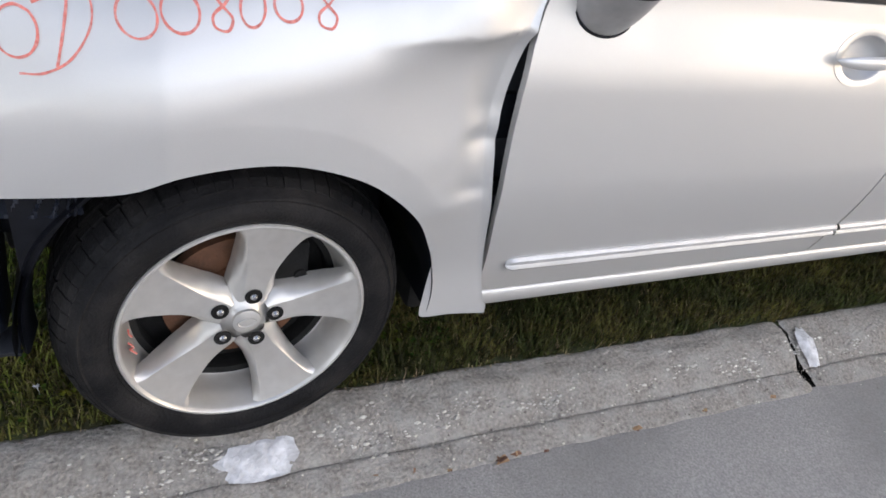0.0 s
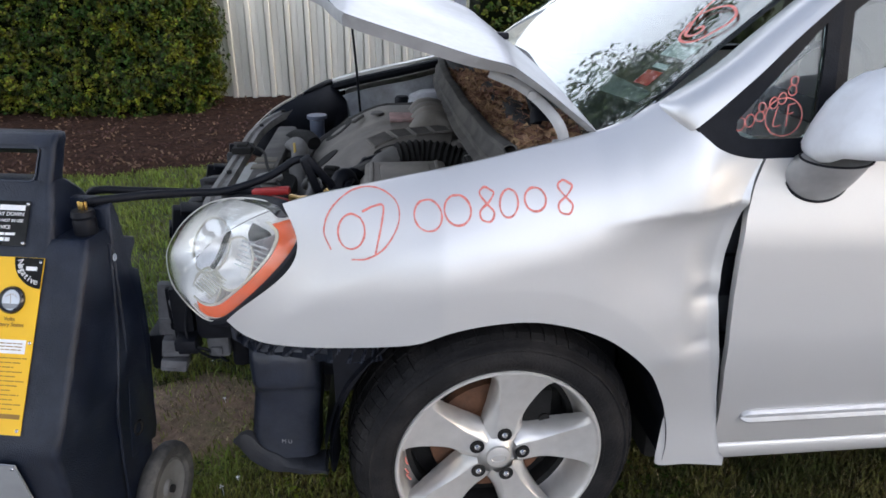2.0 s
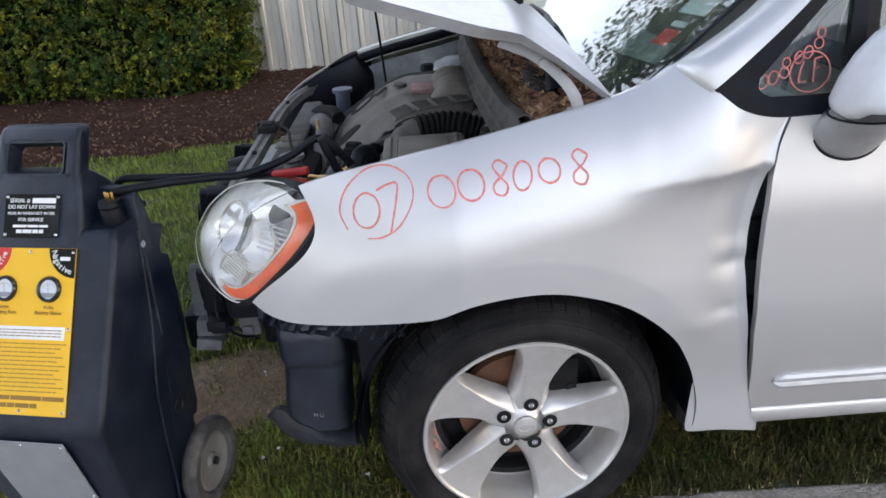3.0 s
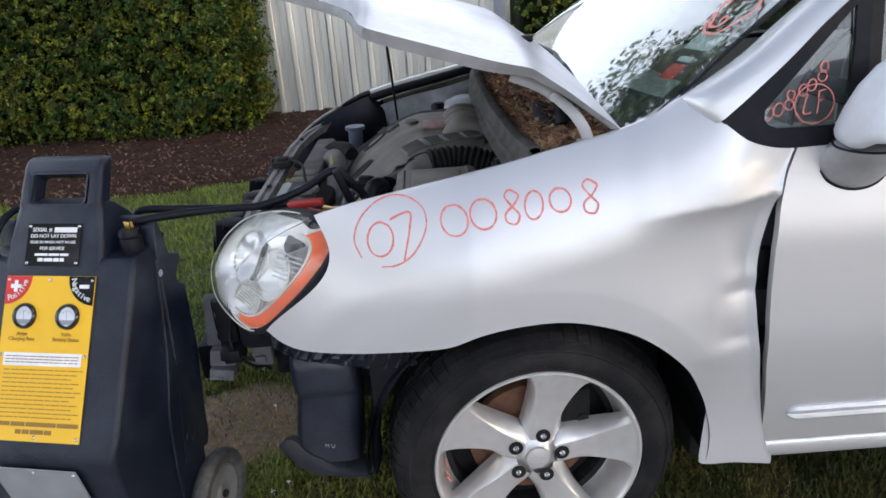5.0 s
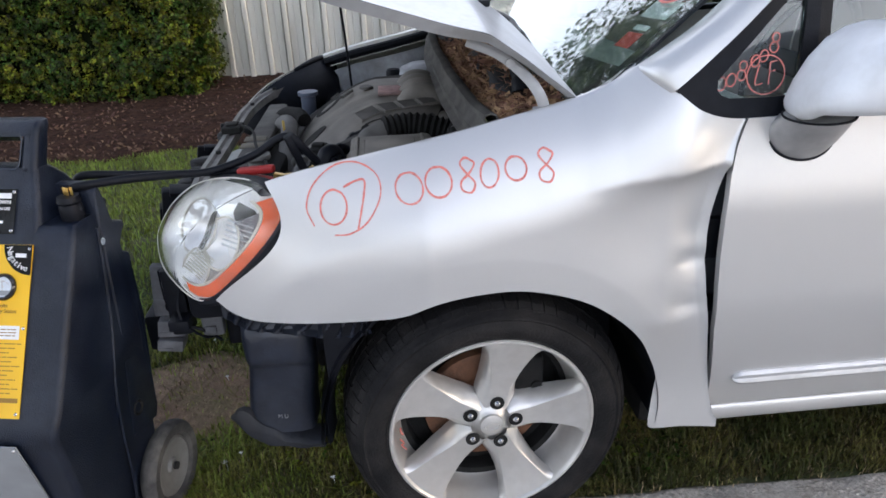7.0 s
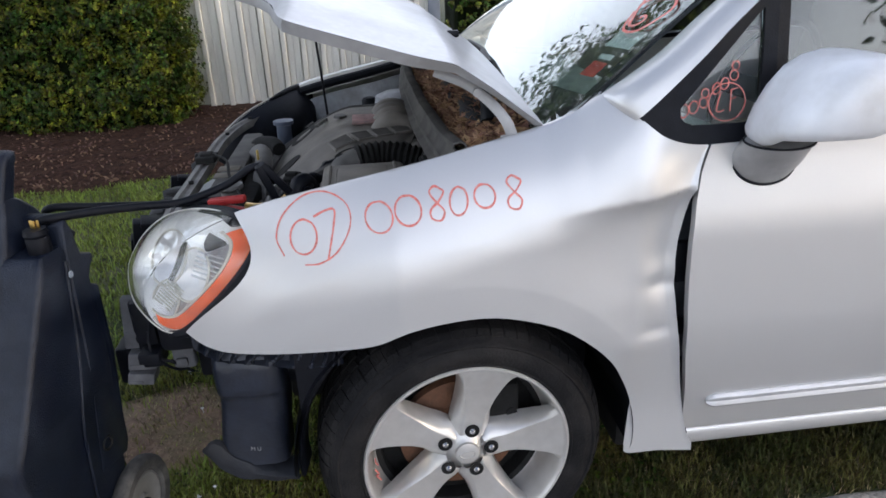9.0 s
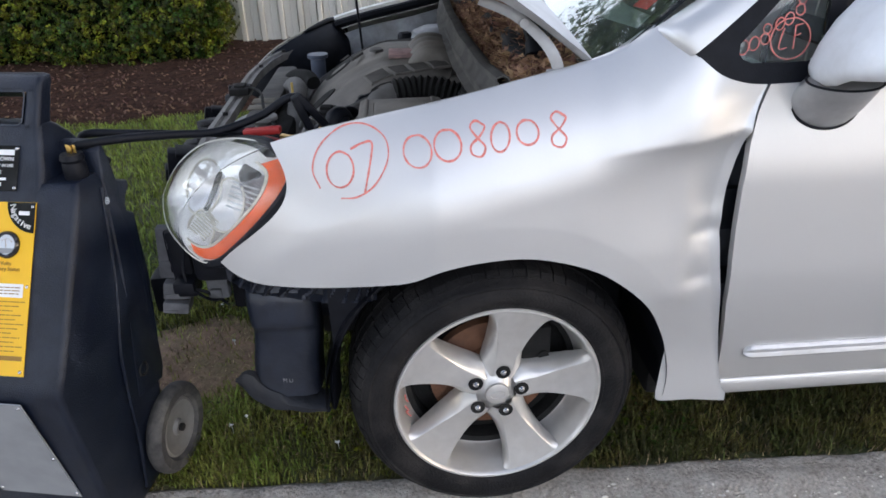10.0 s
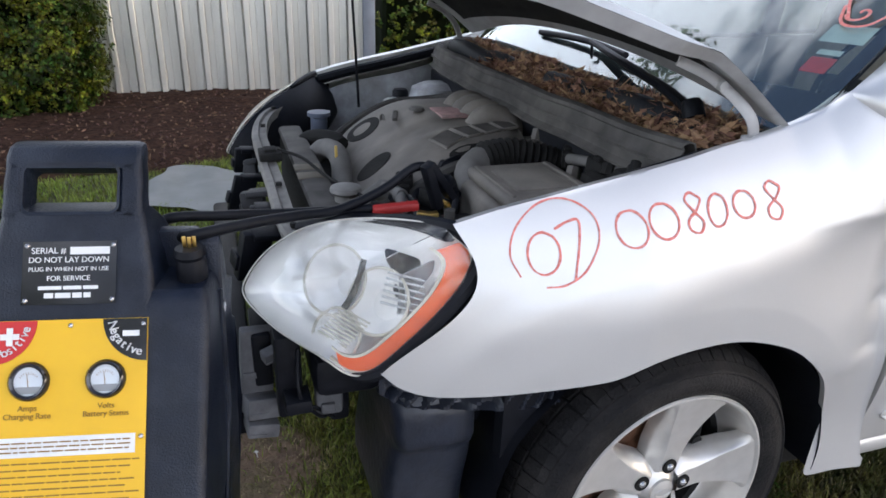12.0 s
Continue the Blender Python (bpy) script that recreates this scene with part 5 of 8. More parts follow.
def screen_patch(name, c, w, h, mat, label, turn=0.0, lift=-0.0075):
    bm = bmesh.new()
    best = min(((i / 60, j / 60) for i in range(61) for j in range(61)), key=lambda q: (screen_pt(*q) - Vector(c)).length)
    o = screen_pt(*best)
    du = (screen_pt(min(1, best[0] + 0.02), best[1]) - screen_pt(max(0, best[0] - 0.02), best[1])).normalized()
    dv = (screen_pt(best[0], min(1, best[1] + 0.02)) - screen_pt(best[0], max(0, best[1] - 0.02))).normalized()
    n = du.cross(dv).normalized()
    n = n if n.z > 0 else -n
    a = du * math.cos(turn) + dv * math.sin(turn)
    b = dv * math.cos(turn) - du * math.sin(turn)
    bm.faces.new([bm.verts.new(o + a * sx * w / 2 + b * sz * h / 2 + n * lift) for sx, sz in ((-1, -1), (1, -1), (1, 1), (-1, 1))])
    thicken(bm, 0.0006)
    return part(name, bm, mat, windscreen, label, smooth=False)


def scribble(c, pts, w=0.006, label="red crayon scribble on glass"):
    best = min(((i / 60, j / 60) for i in range(61) for j in range(61)), key=lambda q: (screen_pt(*q) - Vector(c)).length)
    bm = bmesh.new()
    path = catmull([(a, b, 0) for a, b in pts], 6)
    rows = []
    for i, p in enumerate(path):
        d = (path[min(i + 1, len(path) - 1)] - path[max(0, i - 1)]).normalized()
        rows.append([bm.verts.new(screen_pt(best[0] + (p.x - d.y * k) / 1.55, best[1] + (p.y + d.x * k) / 1.0) + Vector((-0.003, 0, 0.004))) for k in (-w / 2, w / 2)])
    for a, b in zip(rows, rows[1:]):
        bm.faces.new((a[0], a[1], b[1], b[0]))
    part("crayon_scribble", bm, M_RED, windscreen, label)


scribble((0.44, 0.19, 1.185), [(0.05 * math.cos(a) * (1 + 0.12 * math.sin(3 * a)), 0.055 * math.sin(a)) for a in (0.4 + 0.42 * k for k in range(15))])
scribble((0.43, 0.20, 1.178), [(0.006 + 0.0045 * a * math.cos(a), 0.0045 * a * math.sin(a)) for a in (0.5 * k for k in range(13))])
scribble((0.45, 0.24, 1.19), [(-0.03, -0.05), (0.0, 0.0), (0.01, 0.05), (-0.01, 0.10)])
screen_patch("sticker", (0.326, 0.190, 1.086), 0.050, 0.040, M_STICKRED, "faded red sticker")
screen_patch("sticker", (0.345, 0.190, 1.108), 0.046, 0.014, M_STICKPALE, "pale sticker strip")
screen_patch("sticker", (0.388, 0.178, 1.140), 0.085, 0.048, M_STICKPALE, "pale green paper sticker")


# ---- hood, raised and bent near its hinges ----
def hood_pt(s, w):
    """s: metres forward from the rear edge, w: -1 near side to 1 far side."""
    s = max(s, 0.058 * (1 - abs(w) ** 2.2))
    half = lerp_list([(0, 0.782), (0.47, 0.772), (0.515, 0.762), (0.53, 0.74), (0.545, 0.66), (0.567, 0.51), (0.59, 0.43), (0.64, 0.375), (0.75, 0.345), (0.90, 0.33)], s)
    y = YC + w * half
    if s < 0.205:
        x, z = 0.184 - 0.83 * s, 1.020 + 0.648 * s
    else:
        x, z = 0.014 - 0.955 * (s - 0.205), 1.153 + 0.300 * (s - 0.205)
    if s > 0.80:
        z -= 0.9 * (s - 0.80) ** 2
    crown = 0.058 * (1 - w * w) - 0.012 * ease(0.75, 0.98, abs(w)) * ease(0.1, 0.3, s)
    return Vector((x + 0.006 * (1 - w * w) * ease(0.2, 0.0, s), y, z + crown))


bm = bmesh.new()
sheet(bm, lambda u, v: hood_pt(0.90 * u, 2 * v - 1), 54, 44)
bmesh.ops.recalc_face_normals(bm, faces=bm.faces[:])
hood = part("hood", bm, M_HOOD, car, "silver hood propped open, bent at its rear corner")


def hood_under(u, v):
    p = hood_pt(0.90 * u, 2 * v - 1)
    e = min(u * 0.90, (1 - u) * 0.90, v * 1.5, (1 - v) * 1.5)
    ribs = 0.010 * math.sin(u * 34) * math.sin(v * 16) * ease(0.10, 0.16, e)
    return p + Vector((-0.004 * ease(0.0, 0.006, e), 0, -0.0006 - (0.012 + 0.012 * ease(0.1, 0.35, u)) * ease(0.0, 0.014, e) + 0.010 * ease(0.075, 0.10, e) + ribs * 0.5)), e


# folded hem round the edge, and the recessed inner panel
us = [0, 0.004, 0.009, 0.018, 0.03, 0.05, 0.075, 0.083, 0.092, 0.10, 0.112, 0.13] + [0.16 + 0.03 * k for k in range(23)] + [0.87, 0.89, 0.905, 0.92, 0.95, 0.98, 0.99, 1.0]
# The hem's shadow side is put into its greyer colour.
for name, mat, label, want_rim in (("hood_hem", M_HEM, "folded hem of the hood, its grey darkened for the shadow side", True), ("hood_lining", M_DUSTDARK, "dark dusty inner panel of the hood", False)):
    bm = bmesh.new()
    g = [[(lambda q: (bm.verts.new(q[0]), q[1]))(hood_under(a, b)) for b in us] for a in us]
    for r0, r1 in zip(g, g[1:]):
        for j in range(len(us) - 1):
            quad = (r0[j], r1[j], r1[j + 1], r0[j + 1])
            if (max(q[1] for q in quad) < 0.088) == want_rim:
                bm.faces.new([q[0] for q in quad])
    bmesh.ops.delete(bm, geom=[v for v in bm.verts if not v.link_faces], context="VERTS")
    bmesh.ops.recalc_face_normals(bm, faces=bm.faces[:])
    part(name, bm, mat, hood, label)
for hx, hy in ((0.060, 0.46), (0.060, 1.27)):
    bm = bmesh.new()
    best = min(((s / 100, w / 50 - 1) for s in range(90) for w in range(101)), key=lambda q: (hood_pt(*q).xy - Vector((hx, hy))).length)
    p = hood_pt(*best)
    box(bm, p.x - 0.014, p.x + 0.014, p.y - 0.010, p.y + 0.010, p.z - 0.004, p.z + 0.012, 0.004)
    part("washer_jet", bm, M_BLACK, hood, "black washer nozzle")
bm = bmesh.new()
tube(bm, [(-0.302, 1.43, 0.80), (-0.312, 1.42, 1.0), (-0.325, 1.40, 1.21)], 0.0045, 8, 3)
part("prop_rod", bm, M_BLACK, hood, "thin black prop rod")


def build_hinge(mirror):
    bm = bmesh.new()
    path = catmull([(0.128, 0.098, 0.985), (0.112, 0.096, 1.03), (0.085, 0.115, 1.065), (0.040, 0.135, 1.100), (-0.02, 0.145, 1.125)], 6)
    rows = []
    for i, p in enumerate(path):
        t = i / (len(path) - 1)
        w = 0.0115 - 0.003 * t
        d = (path[min(i + 1, len(path) - 1)] - path[max(0, i - 1)]).normalized()
        side = Vector((0, 1, 0)).cross(d).normalized()
        rows.append([bm.verts.new(p + side * w * q + Vector((0, -0.004 * (1 - abs(q)), 0))) for q in (-1, -0.4, 0.4, 1)])
    for a, b in zip(rows, rows[1:]):
        for j in range(3):
            bm.faces.new((a[j], a[j + 1], b[j + 1], b[j]))
    thicken(bm, 0.005)
    box(bm, 0.10, 0.165, 0.080, 0.105, 0.965, 1.005, 0.004)
    for bx, bz in ((0.118, 0.99), (0.06, 1.085)):
        disc_y(bm, 0.009, 0.0, 0.012, 8, Matrix.Translation((bx, 0.088 + (0.03 if bx < 0.1 else 0), bz)))
    if mirror:
        mirrored(bm)
    part("hood_hinge", bm, M_HEM, car, "bare grey hood hinge arm")


build_hinge(False)
build_hinge(True)


# ---- mirror ----
mirror_ob = part("door_mirror", bmesh.new(), M_PAINT, car, "silver door mirror with a scratched, peeling shell")


def loft_rings(bm, rings):
    n = len(rings[0])
    for a, b in zip(rings, rings[1:]):
        for k in range(n):
            bm.faces.new((a[k], a[(k + 1) % n], b[(k + 1) % n], b[k]))
    bm.faces.new(rings[0])
    bm.faces.new(rings[-1])
    bmesh.ops.recalc_face_normals(bm, faces=bm.faces[:])


FOOT0, FOOT1 = Vector((0.590, 0.004, 0.950)), Vector((0.578, -0.058, 1.000))


def foot_ring(t, grow=1.0):
    c = FOOT0.lerp(FOOT1, t) + Vector((0, 0, -0.006)) * math.sin(math.pi * t)
    low = Vector((0, -0.014, -0.050)).lerp(Vector((0.012, -0.036, -0.008)), t)
    wide = Vector((0.066, 0, -0.003)).lerp(Vector((0.056, -0.006, 0.004)), t)
    return [c + (wide * math.cos(a) + low * math.sin(a)) * grow for a in (2 * math.pi * k / 36 for k in range(36))]


bm = bmesh.new()
loft_rings(bm, [[bm.verts.new(p) for p in foot_ring(i / 12)] for i in range(13)])
foot = part("mirror_foot", bm, M_MIRRORFOOT, mirror_ob, "dull silver mirror foot", angle=50)
for t, r in ((0.06, 0.0032), (1.0, 0.0022)):
    bm = bmesh.new()
    ring = foot_ring(t, 1.01)
    tube(bm, ring + ring[:1], r, 6, 1)
    part("seam", bm, M_BLACK, foot, "thin dark seam")


def pw(c, e):
    return math.copysign(abs(c) ** e, c)


def shell_ring(f):
    rx = lerp_list([(0, 0.068), (0.04, 0.080), (0.12, 0.088), (0.35, 0.087), (0.6, 0.080), (0.8, 0.068), (0.92, 0.050), (0.98, 0.028), (1, 0.006)], f)
    ry = lerp_list([(0, 0.104), (0.04, 0.113), (0.12, 0.118), (0.35, 0.117), (0.6, 0.112), (0.8, 0.101), (0.92, 0.084), (0.98, 0.062), (1, 0.015)], f)
    out = []
    for k in range(48):
        a = 2 * math.pi * k / 48
        x, y = pw(math.cos(a), 0.66) * rx, pw(math.sin(a), 0.62) * ry
        px = min(0.606 + 0.038 * f ** 1.3 + x, 0.692)
        py = -0.099 - 0.016 * f + y
        zb = 0.996 + 0.20 * max(0.0, -0.085 - py) + 0.014 * ease(-0.085, -0.12, py)
        ztop = 1.160 - 0.14 * max(0.0, -0.19 - py)
        out.append(Vector((px, py, zb + (ztop - zb) * f)))
    return out


bm = bmesh.new()
loft_rings(bm, [[bm.verts.new(p) for p in shell_ring(f)] for f in (0, 0.015, 0.04, 0.08, 0.14, 0.24, 0.35, 0.47, 0.6, 0.7, 0.8, 0.87, 0.92, 0.955, 0.98, 0.993, 1.0)])
part("mirror_shell", bm, M_MIRRORSHELL, mirror_ob, "silver shell with peeling paint along its lower edge", angle=70)
bm = bmesh.new()
box(bm, 0.690, 0.694, -0.19, -0.05, 1.05, 1.12, 0.0015)
part("mirror_glass", bm, M_REFLECTOR, mirror_ob)


# ---- crayon marks ----
for path in ([(-0.1978, 0.0282, 0.3205), (-0.1970, 0.0300, 0.3080), (-0.1926, 0.0378, 0.2940)], [(-0.1990, 0.0162, 0.2993), (-0.1916, 0.0276, 0.2777), (-0.1973, 0.0138, 0.2856), (-0.1877, 0.0251, 0.2631)]):
    bm = bmesh.new()
    tube(bm, [STEER.inverted() @ Vector(p) for p in path], 0.0019, 6, 4)
    part("crayon_scribble", bm, M_RED, front_wheel, "red crayon scribble on the rim")

def ribbon(bm, pts, w, place, closed=False, n=8):
    if closed:
        pts = list(pts) + [pts[0], pts[1]]
        path = catmull([(x, 0, z) for x, z in pts], n)[:-(n)]
    else:
        path = catmull([(x, 0, z) for x, z in pts], n)
    rows = []
    for i, p in enumerate(path):
        d = path[min(i + 1, len(path) - 1)] - path[max(0, i - 1)]
        d = Vector((d.x, 0, d.z)).normalized() if d.length > 1e-7 else Vector((1, 0, 0))
        s = Vector((-d.z, 0, d.x))
        ww = w * (0.85 + 0.35 * noise.noise(p * 60))
        rows.append([bm.verts.new(place(q.x, q.z)) for q in (p - s * ww / 2, p + s * ww / 2)])
    for a, b in zip(rows, rows[1:]):
        bm.faces.new((a[0], a[1], b[1], b[0]))


def oval(cx, cz, rx, rz, tilt=0.0, k=10):
    return [(cx + rx * math.cos(a) * math.cos(tilt) - rz * math.sin(a) * math.sin(tilt), cz + rx * math.cos(a) * math.sin(tilt) + rz * math.sin(a) * math.cos(tilt)) for a in (2 * math.pi * i / k + 1.2 for i in range(k))]


def on_fender(x, z):
    return Vector((x, side_y(x, z, True) - 0.0016, z))


def mark(name, strokes, place, parent, w=0.0058, label=""):
    bm = bmesh.new()
    for pts, closed in strokes:
        ribbon(bm, pts, w, place, closed)
    bmesh.ops.recalc_face_normals(bm, faces=bm.faces[:])
    thicken(bm, 0.0005)
    return part(name, bm, M_RED, parent, label)


mark("crayon_ring", [([(-0.330, 0.818), (-0.343, 0.850), (-0.328, 0.888), (-0.288, 0.919), (-0.243, 0.925), (-0.206, 0.905), (-0.202, 0.870), (-0.228, 0.828), (-0.262, 0.807), (-0.292, 0.803)], False)],
     on_fender, near_fender, 0.0032, "red crayon ring")
mark("crayon_0", [(oval(-0.291, 0.851, 0.025, 0.030, -0.25), True)], on_fender, near_fender, 0.0040, "red crayon digit 0")
mark("crayon_7", [([(-0.270, 0.885), (-0.248, 0.895), (-0.230, 0.896), (-0.234, 0.866), (-0.247, 0.815)], False)], on_fender, near_fender, 0.0040, "red crayon digit 7")
for c in ((-0.147, 0.884, 0.0255, 0.0255, 0.3), (-0.092, 0.894, 0.0245, 0.0245, 0.2), (0.003, 0.907, 0.0165, 0.0235, -0.2), (0.052, 0.914, 0.0195, 0.0195, 0.1)):
    mark("crayon_0", [(oval(*c), True)], on_fender, near_fender, 0.0043, "red crayon digit 0")
for cx, cz in ((-0.038, 0.904), (0.107, 0.918)):
    mark("crayon_8", [([(cx + 0.012, cz + 0.022), (cx - 0.002, cz + 0.028), (cx - 0.012, cz + 0.018), (cx, cz + 0.002), (cx + 0.013, cz - 0.012), (cx + 0.006, cz - 0.027), (cx - 0.010, cz - 0.024),
                        (cx - 0.012, cz - 0.010), (cx + 0.004, cz + 0.004), (cx + 0.014, cz + 0.018), (cx + 0.010, cz + 0.024)], False)], on_fender, near_fender, 0.0041, "red crayon digit 8")


def on_pane(x, z):
    return Vector((x, cabin_y(z) + 0.0095, z))


for cx, cz, r in ((0.433, 1.045, 0.0105), (0.452, 1.051, 0.010), (0.496, 1.082, 0.009), (0.512, 1.090, 0.009)):
    mark("crayon_0", [(oval(cx, cz, r * 0.85, r * 1.15, -0.3), True)], on_pane, quarter, 0.0026, "red crayon digit 0 on glass")
for cx, cz in ((0.472, 1.066), (0.531, 1.112)):
    mark("crayon_8", [(oval(cx + 0.002, cz + 0.009, 0.007, 0.008, 0, 8), True), (oval(cx - 0.001, cz - 0.008, 0.008, 0.009, 0, 8), True)], on_pane, quarter, 0.0026, "red crayon digit 8 on glass")
mark("crayon_ring", [(oval(0.517, 1.057, 0.036, 0.034, 0.3, 12), True)], on_pane, quarter, 0.0026, "red crayon ring on glass")
mark("crayon_letters", [([(0.505, 1.075), (0.500, 1.060), (0.497, 1.043), (0.503, 1.040), (0.512, 1.043)], False), ([(0.525, 1.078), (0.524, 1.060), (0.523, 1.040)], False), ([(0.524, 1.078), (0.532, 1.080), (0.538, 1.081)], False), ([(0.523, 1.062), (0.530, 1.063), (0.535, 1.065)], False)],
     on_pane, quarter, 0.0026, "red crayon letters LF on glass")


# ---- headlights ----
def build_headlight(mirror):
    loop = [(-0.422, 0.100, 0.884), (-0.384, 0.078, 0.848), (-0.400, 0.066, 0.800), (-0.446, 0.062, 0.745), (-0.500, 0.064, 0.695), (-0.552, 0.068, 0.656), (-0.592, 0.082, 0.650),
            (-0.632, 0.105, 0.676), (-0.692, 0.215, 0.674), (-0.738, 0.345, 0.676), (-0.733, 0.372, 0.705), (-0.688, 0.360, 0.765), (-0.615, 0.315, 0.822), (-0.520, 0.225, 0.862)]
    n = len(loop)
    ring = catmull(loop + loop[:2], 6)[:n * 6]
    m = len(ring)
    out = Vector((-0.62, -0.62, 0.48)).normalized()
    c0 = sum(ring, Vector()) / m

    def lens_pt(i, r, sink=0.0):
        p = c0.lerp(ring[i % m], r)
        return p + out * (0.058 * (1 - r ** 2.4) - sink)

    def fill(bm, sink, rad, prof=lambda r: 0.0):
        rs = [rad * k / 10 for k in range(11)]
        rows = [[bm.verts.new(lens_pt(i, r, sink + prof(r))) for i in range(m)] for r in rs[1:]]
        c = bm.verts.new(lens_pt(0, 0, sink + prof(0)))
        for i in range(m):
            bm.faces.new((c, rows[0][i], rows[0][(i + 1) % m]))
            for a, b in zip(rows, rows[1:]):
                bm.faces.new((a[i], b[i], b[(i + 1) % m], a[(i + 1) % m]))
        return rows
    lamp = part("headlight", bmesh.new(), M_BLACK, car, "headlight with a hazy clear lens and an amber side lamp")
    bm = bmesh.new()
    fill(bm, 0.0, 1.0)
    bmesh.ops.recalc_face_normals(bm, faces=bm.faces[:])
    bmesh.ops.solidify(bm, geom=bm.faces[:], thickness=0.003)
    if mirror:
        mirrored(bm)
    lens = part("lens", bm, M_LENS, lamp, "hazy clear plastic lens")
    lens.visible_shadow = False
    bm = bmesh.new()
    fill(bm, 0.005, 0.99, lambda r: 0.073 * (1 - r ** 3) + (0.006 if r < 0.6 else 0.0))
    bmesh.ops.recalc_face_normals(bm, faces=bm.faces[:])
    if mirror:
        mirrored(bm)
    part("reflector", bm, M_REFLECTOR, lamp, "bright faceted reflector", angle=20)
    # housing behind
    bm = bmesh.new()
    rows = [[bm.verts.new(c0.lerp(ring[i], r) - out * d) for i in range(m)] for r, d in ((0.985, 0.004), (0.985, 0.02), (0.93, 0.06), (0.75, 0.12), (0.4, 0.15))]
    for a, b in zip(rows, rows[1:]):
        for i in range(m):
            bm.faces.new((a[i], a[(i + 1) % m], b[(i + 1) % m], b[i]))
    bm.faces.new(rows[-1])
    bmesh.ops.recalc_face_normals(bm, faces=bm.faces[:])
    if mirror:
        mirrored(bm)
    part("housing", bm, M_BLACK, lamp, "black lamp housing")
    bm = bmesh.new()
    tube(bm, [ring[i % m] - out * 0.006 for i in range(-6, 37)], lambda t: 0.0150 * (0.35 + 0.65 * math.sin(math.pi * t) ** 0.5), 8, 1)
    if mirror:
        mirrored(bm)
    part("gasket", bm, M_BLACK, lamp, "black rubber gasket")
    bm = bmesh.new()
    tube(bm, [lens_pt(i, 0.985, 0.0) for i in range(m + 1)], 0.0017, 6, 1)
    if mirror:
        mirrored(bm)
    part("lens_edge", bm, M_LAMPWHITE, lamp, "yellowed edge of the lens")
    # amber strip just inside the outer edge, with pale trims
    for name, r0, r1, mat, sink, i0, i1 in (("amber_lamp", 0.775, 0.930, M_AMBER, 0.012, 3, 40), ("trim", 0.748, 0.775, M_LAMPWHITE, 0.010, 2, 41), ("trim", 0.930, 0.958, M_LAMPWHITE, 0.011, 1, 42)):
        bm = bmesh.new()
        rows = [[bm.verts.new(lens_pt(i, r0 + (r1 - r0) * k / 4, sink)) for k in range(5)] for i in range(i0, i1)]
        for a, b in zip(rows, rows[1:]):
            for k in range(4):
                bm.faces.new((a[k], a[k + 1], b[k + 1], b[k]))
        thicken(bm, 0.006)
        if mirror:
            mirrored(bm)
        part(name, bm, mat, lamp, "orange turn signal strip" if mat is M_AMBER else "")
    # two bulbs' bowls and a vertical bezel
    side = out.cross(Vector((0, 0, 1))).normalized()
    up = side.cross(out).normalized()
    for name, ds, du, rad in (("bowl", 0.035, 0.015, 0.056), ("bowl", -0.055, 0.000, 0.052), ("bowl", 0.005, -0.072, 0.042)):
        bm = bmesh.new()
        o = c0 + out * 0.012 + side * ds + up * du
        prev = None
        for k in range(9):
            q = k / 8
            rr = rad * (1 - q) ** 0.6 + 0.003
            ringv = [bm.verts.new(o + (side * math.cos(a) + up * math.sin(a)) * rr - out * 0.055 * q) for a in (2 * math.pi * j / 24 for j in range(24))]
            if prev:
                for j in range(24):
                    bm.faces.new((prev[j], prev[(j + 1) % 24], ringv[(j + 1) % 24], ringv[j]))
            prev = ringv
        bm.faces.new(prev)
        if mirror:
            mirrored(bm)
        bmesh.ops.recalc_face_normals(bm, faces=bm.faces[:])
        bowl = part(name, bm, M_REFLECTOR, lamp, "", angle=15 if du < -0.05 else 30)
        bm = bmesh.new()
        tube(bm, [o + (side * math.cos(a) + up * math.sin(a)) * (rad + 0.0035) for a in (2 * math.pi * j / 28 for j in range(29))], 0.0026, 6, 1)
        if mirror:
            mirrored(bm)
        part("bowl_rim", bm, M_LAMPWHITE, bowl, "pale moulded rim")
    # streaked reflector towards the fender
    bm = bmesh.new()
    for k in range(6):
        a = c0 + out * 0.016 - side * 0.062 + up * (0.050 - 0.010 * k)
        tube(bm, [a, a - side * 0.030 - out * 0.004, a - side * (0.058 + 0.003 * k) - out * 0.020], 0.0020, 6, 3)
    if mirror:
        mirrored(bm)
    part("streaks", bm, M_STREAK, lamp, "fluted side reflector")
    bm = bmesh.new()
    for k in range(9):
        a = c0 + out * 0.018 + side * (-0.055 + 0.004 * k) + up * (-0.038 - 0.006 * k)
        b = a + side * 0.06 + up * 0.012
        tube(bm, [a, b], 0.0018, 5, 1)
    if mirror:
        mirrored(bm)
    part("flutes", bm, M_LAMPWHITE, lamp, "fine fluted ribs")
    bm = bmesh.new()
    o = c0 + out * 0.020 - side * 0.012 + up * 0.005
    tube(bm, [o + up * 0.055 - side * 0.004, o, o - up * 0.030 + side * 0.010], 0.0055, 6, 4)
    if mirror:
        mirrored(bm)
    part("bezel", bm, M_GLOSSBLACK, lamp, "dark divider")


build_headlight(False)
build_headlight(True)


# ---- bare front end below the lamps ----
def plate(z):
    """Front face of the shield: left and right ends and its distance."""
    bulge = ease(0.478, 0.50, z) * ease(0.60, 0.56, z)
    return lerp_list([(0.30, -0.528), (0.48, -0.513), (0.60, -0.508)], z) + 0.003 * math.sin(z * 30), -0.377 - 0.012 * ease(0.48, 0.33, z), 0.074 - 0.016 * bulge + 0.004 * math.sin(z * 22)


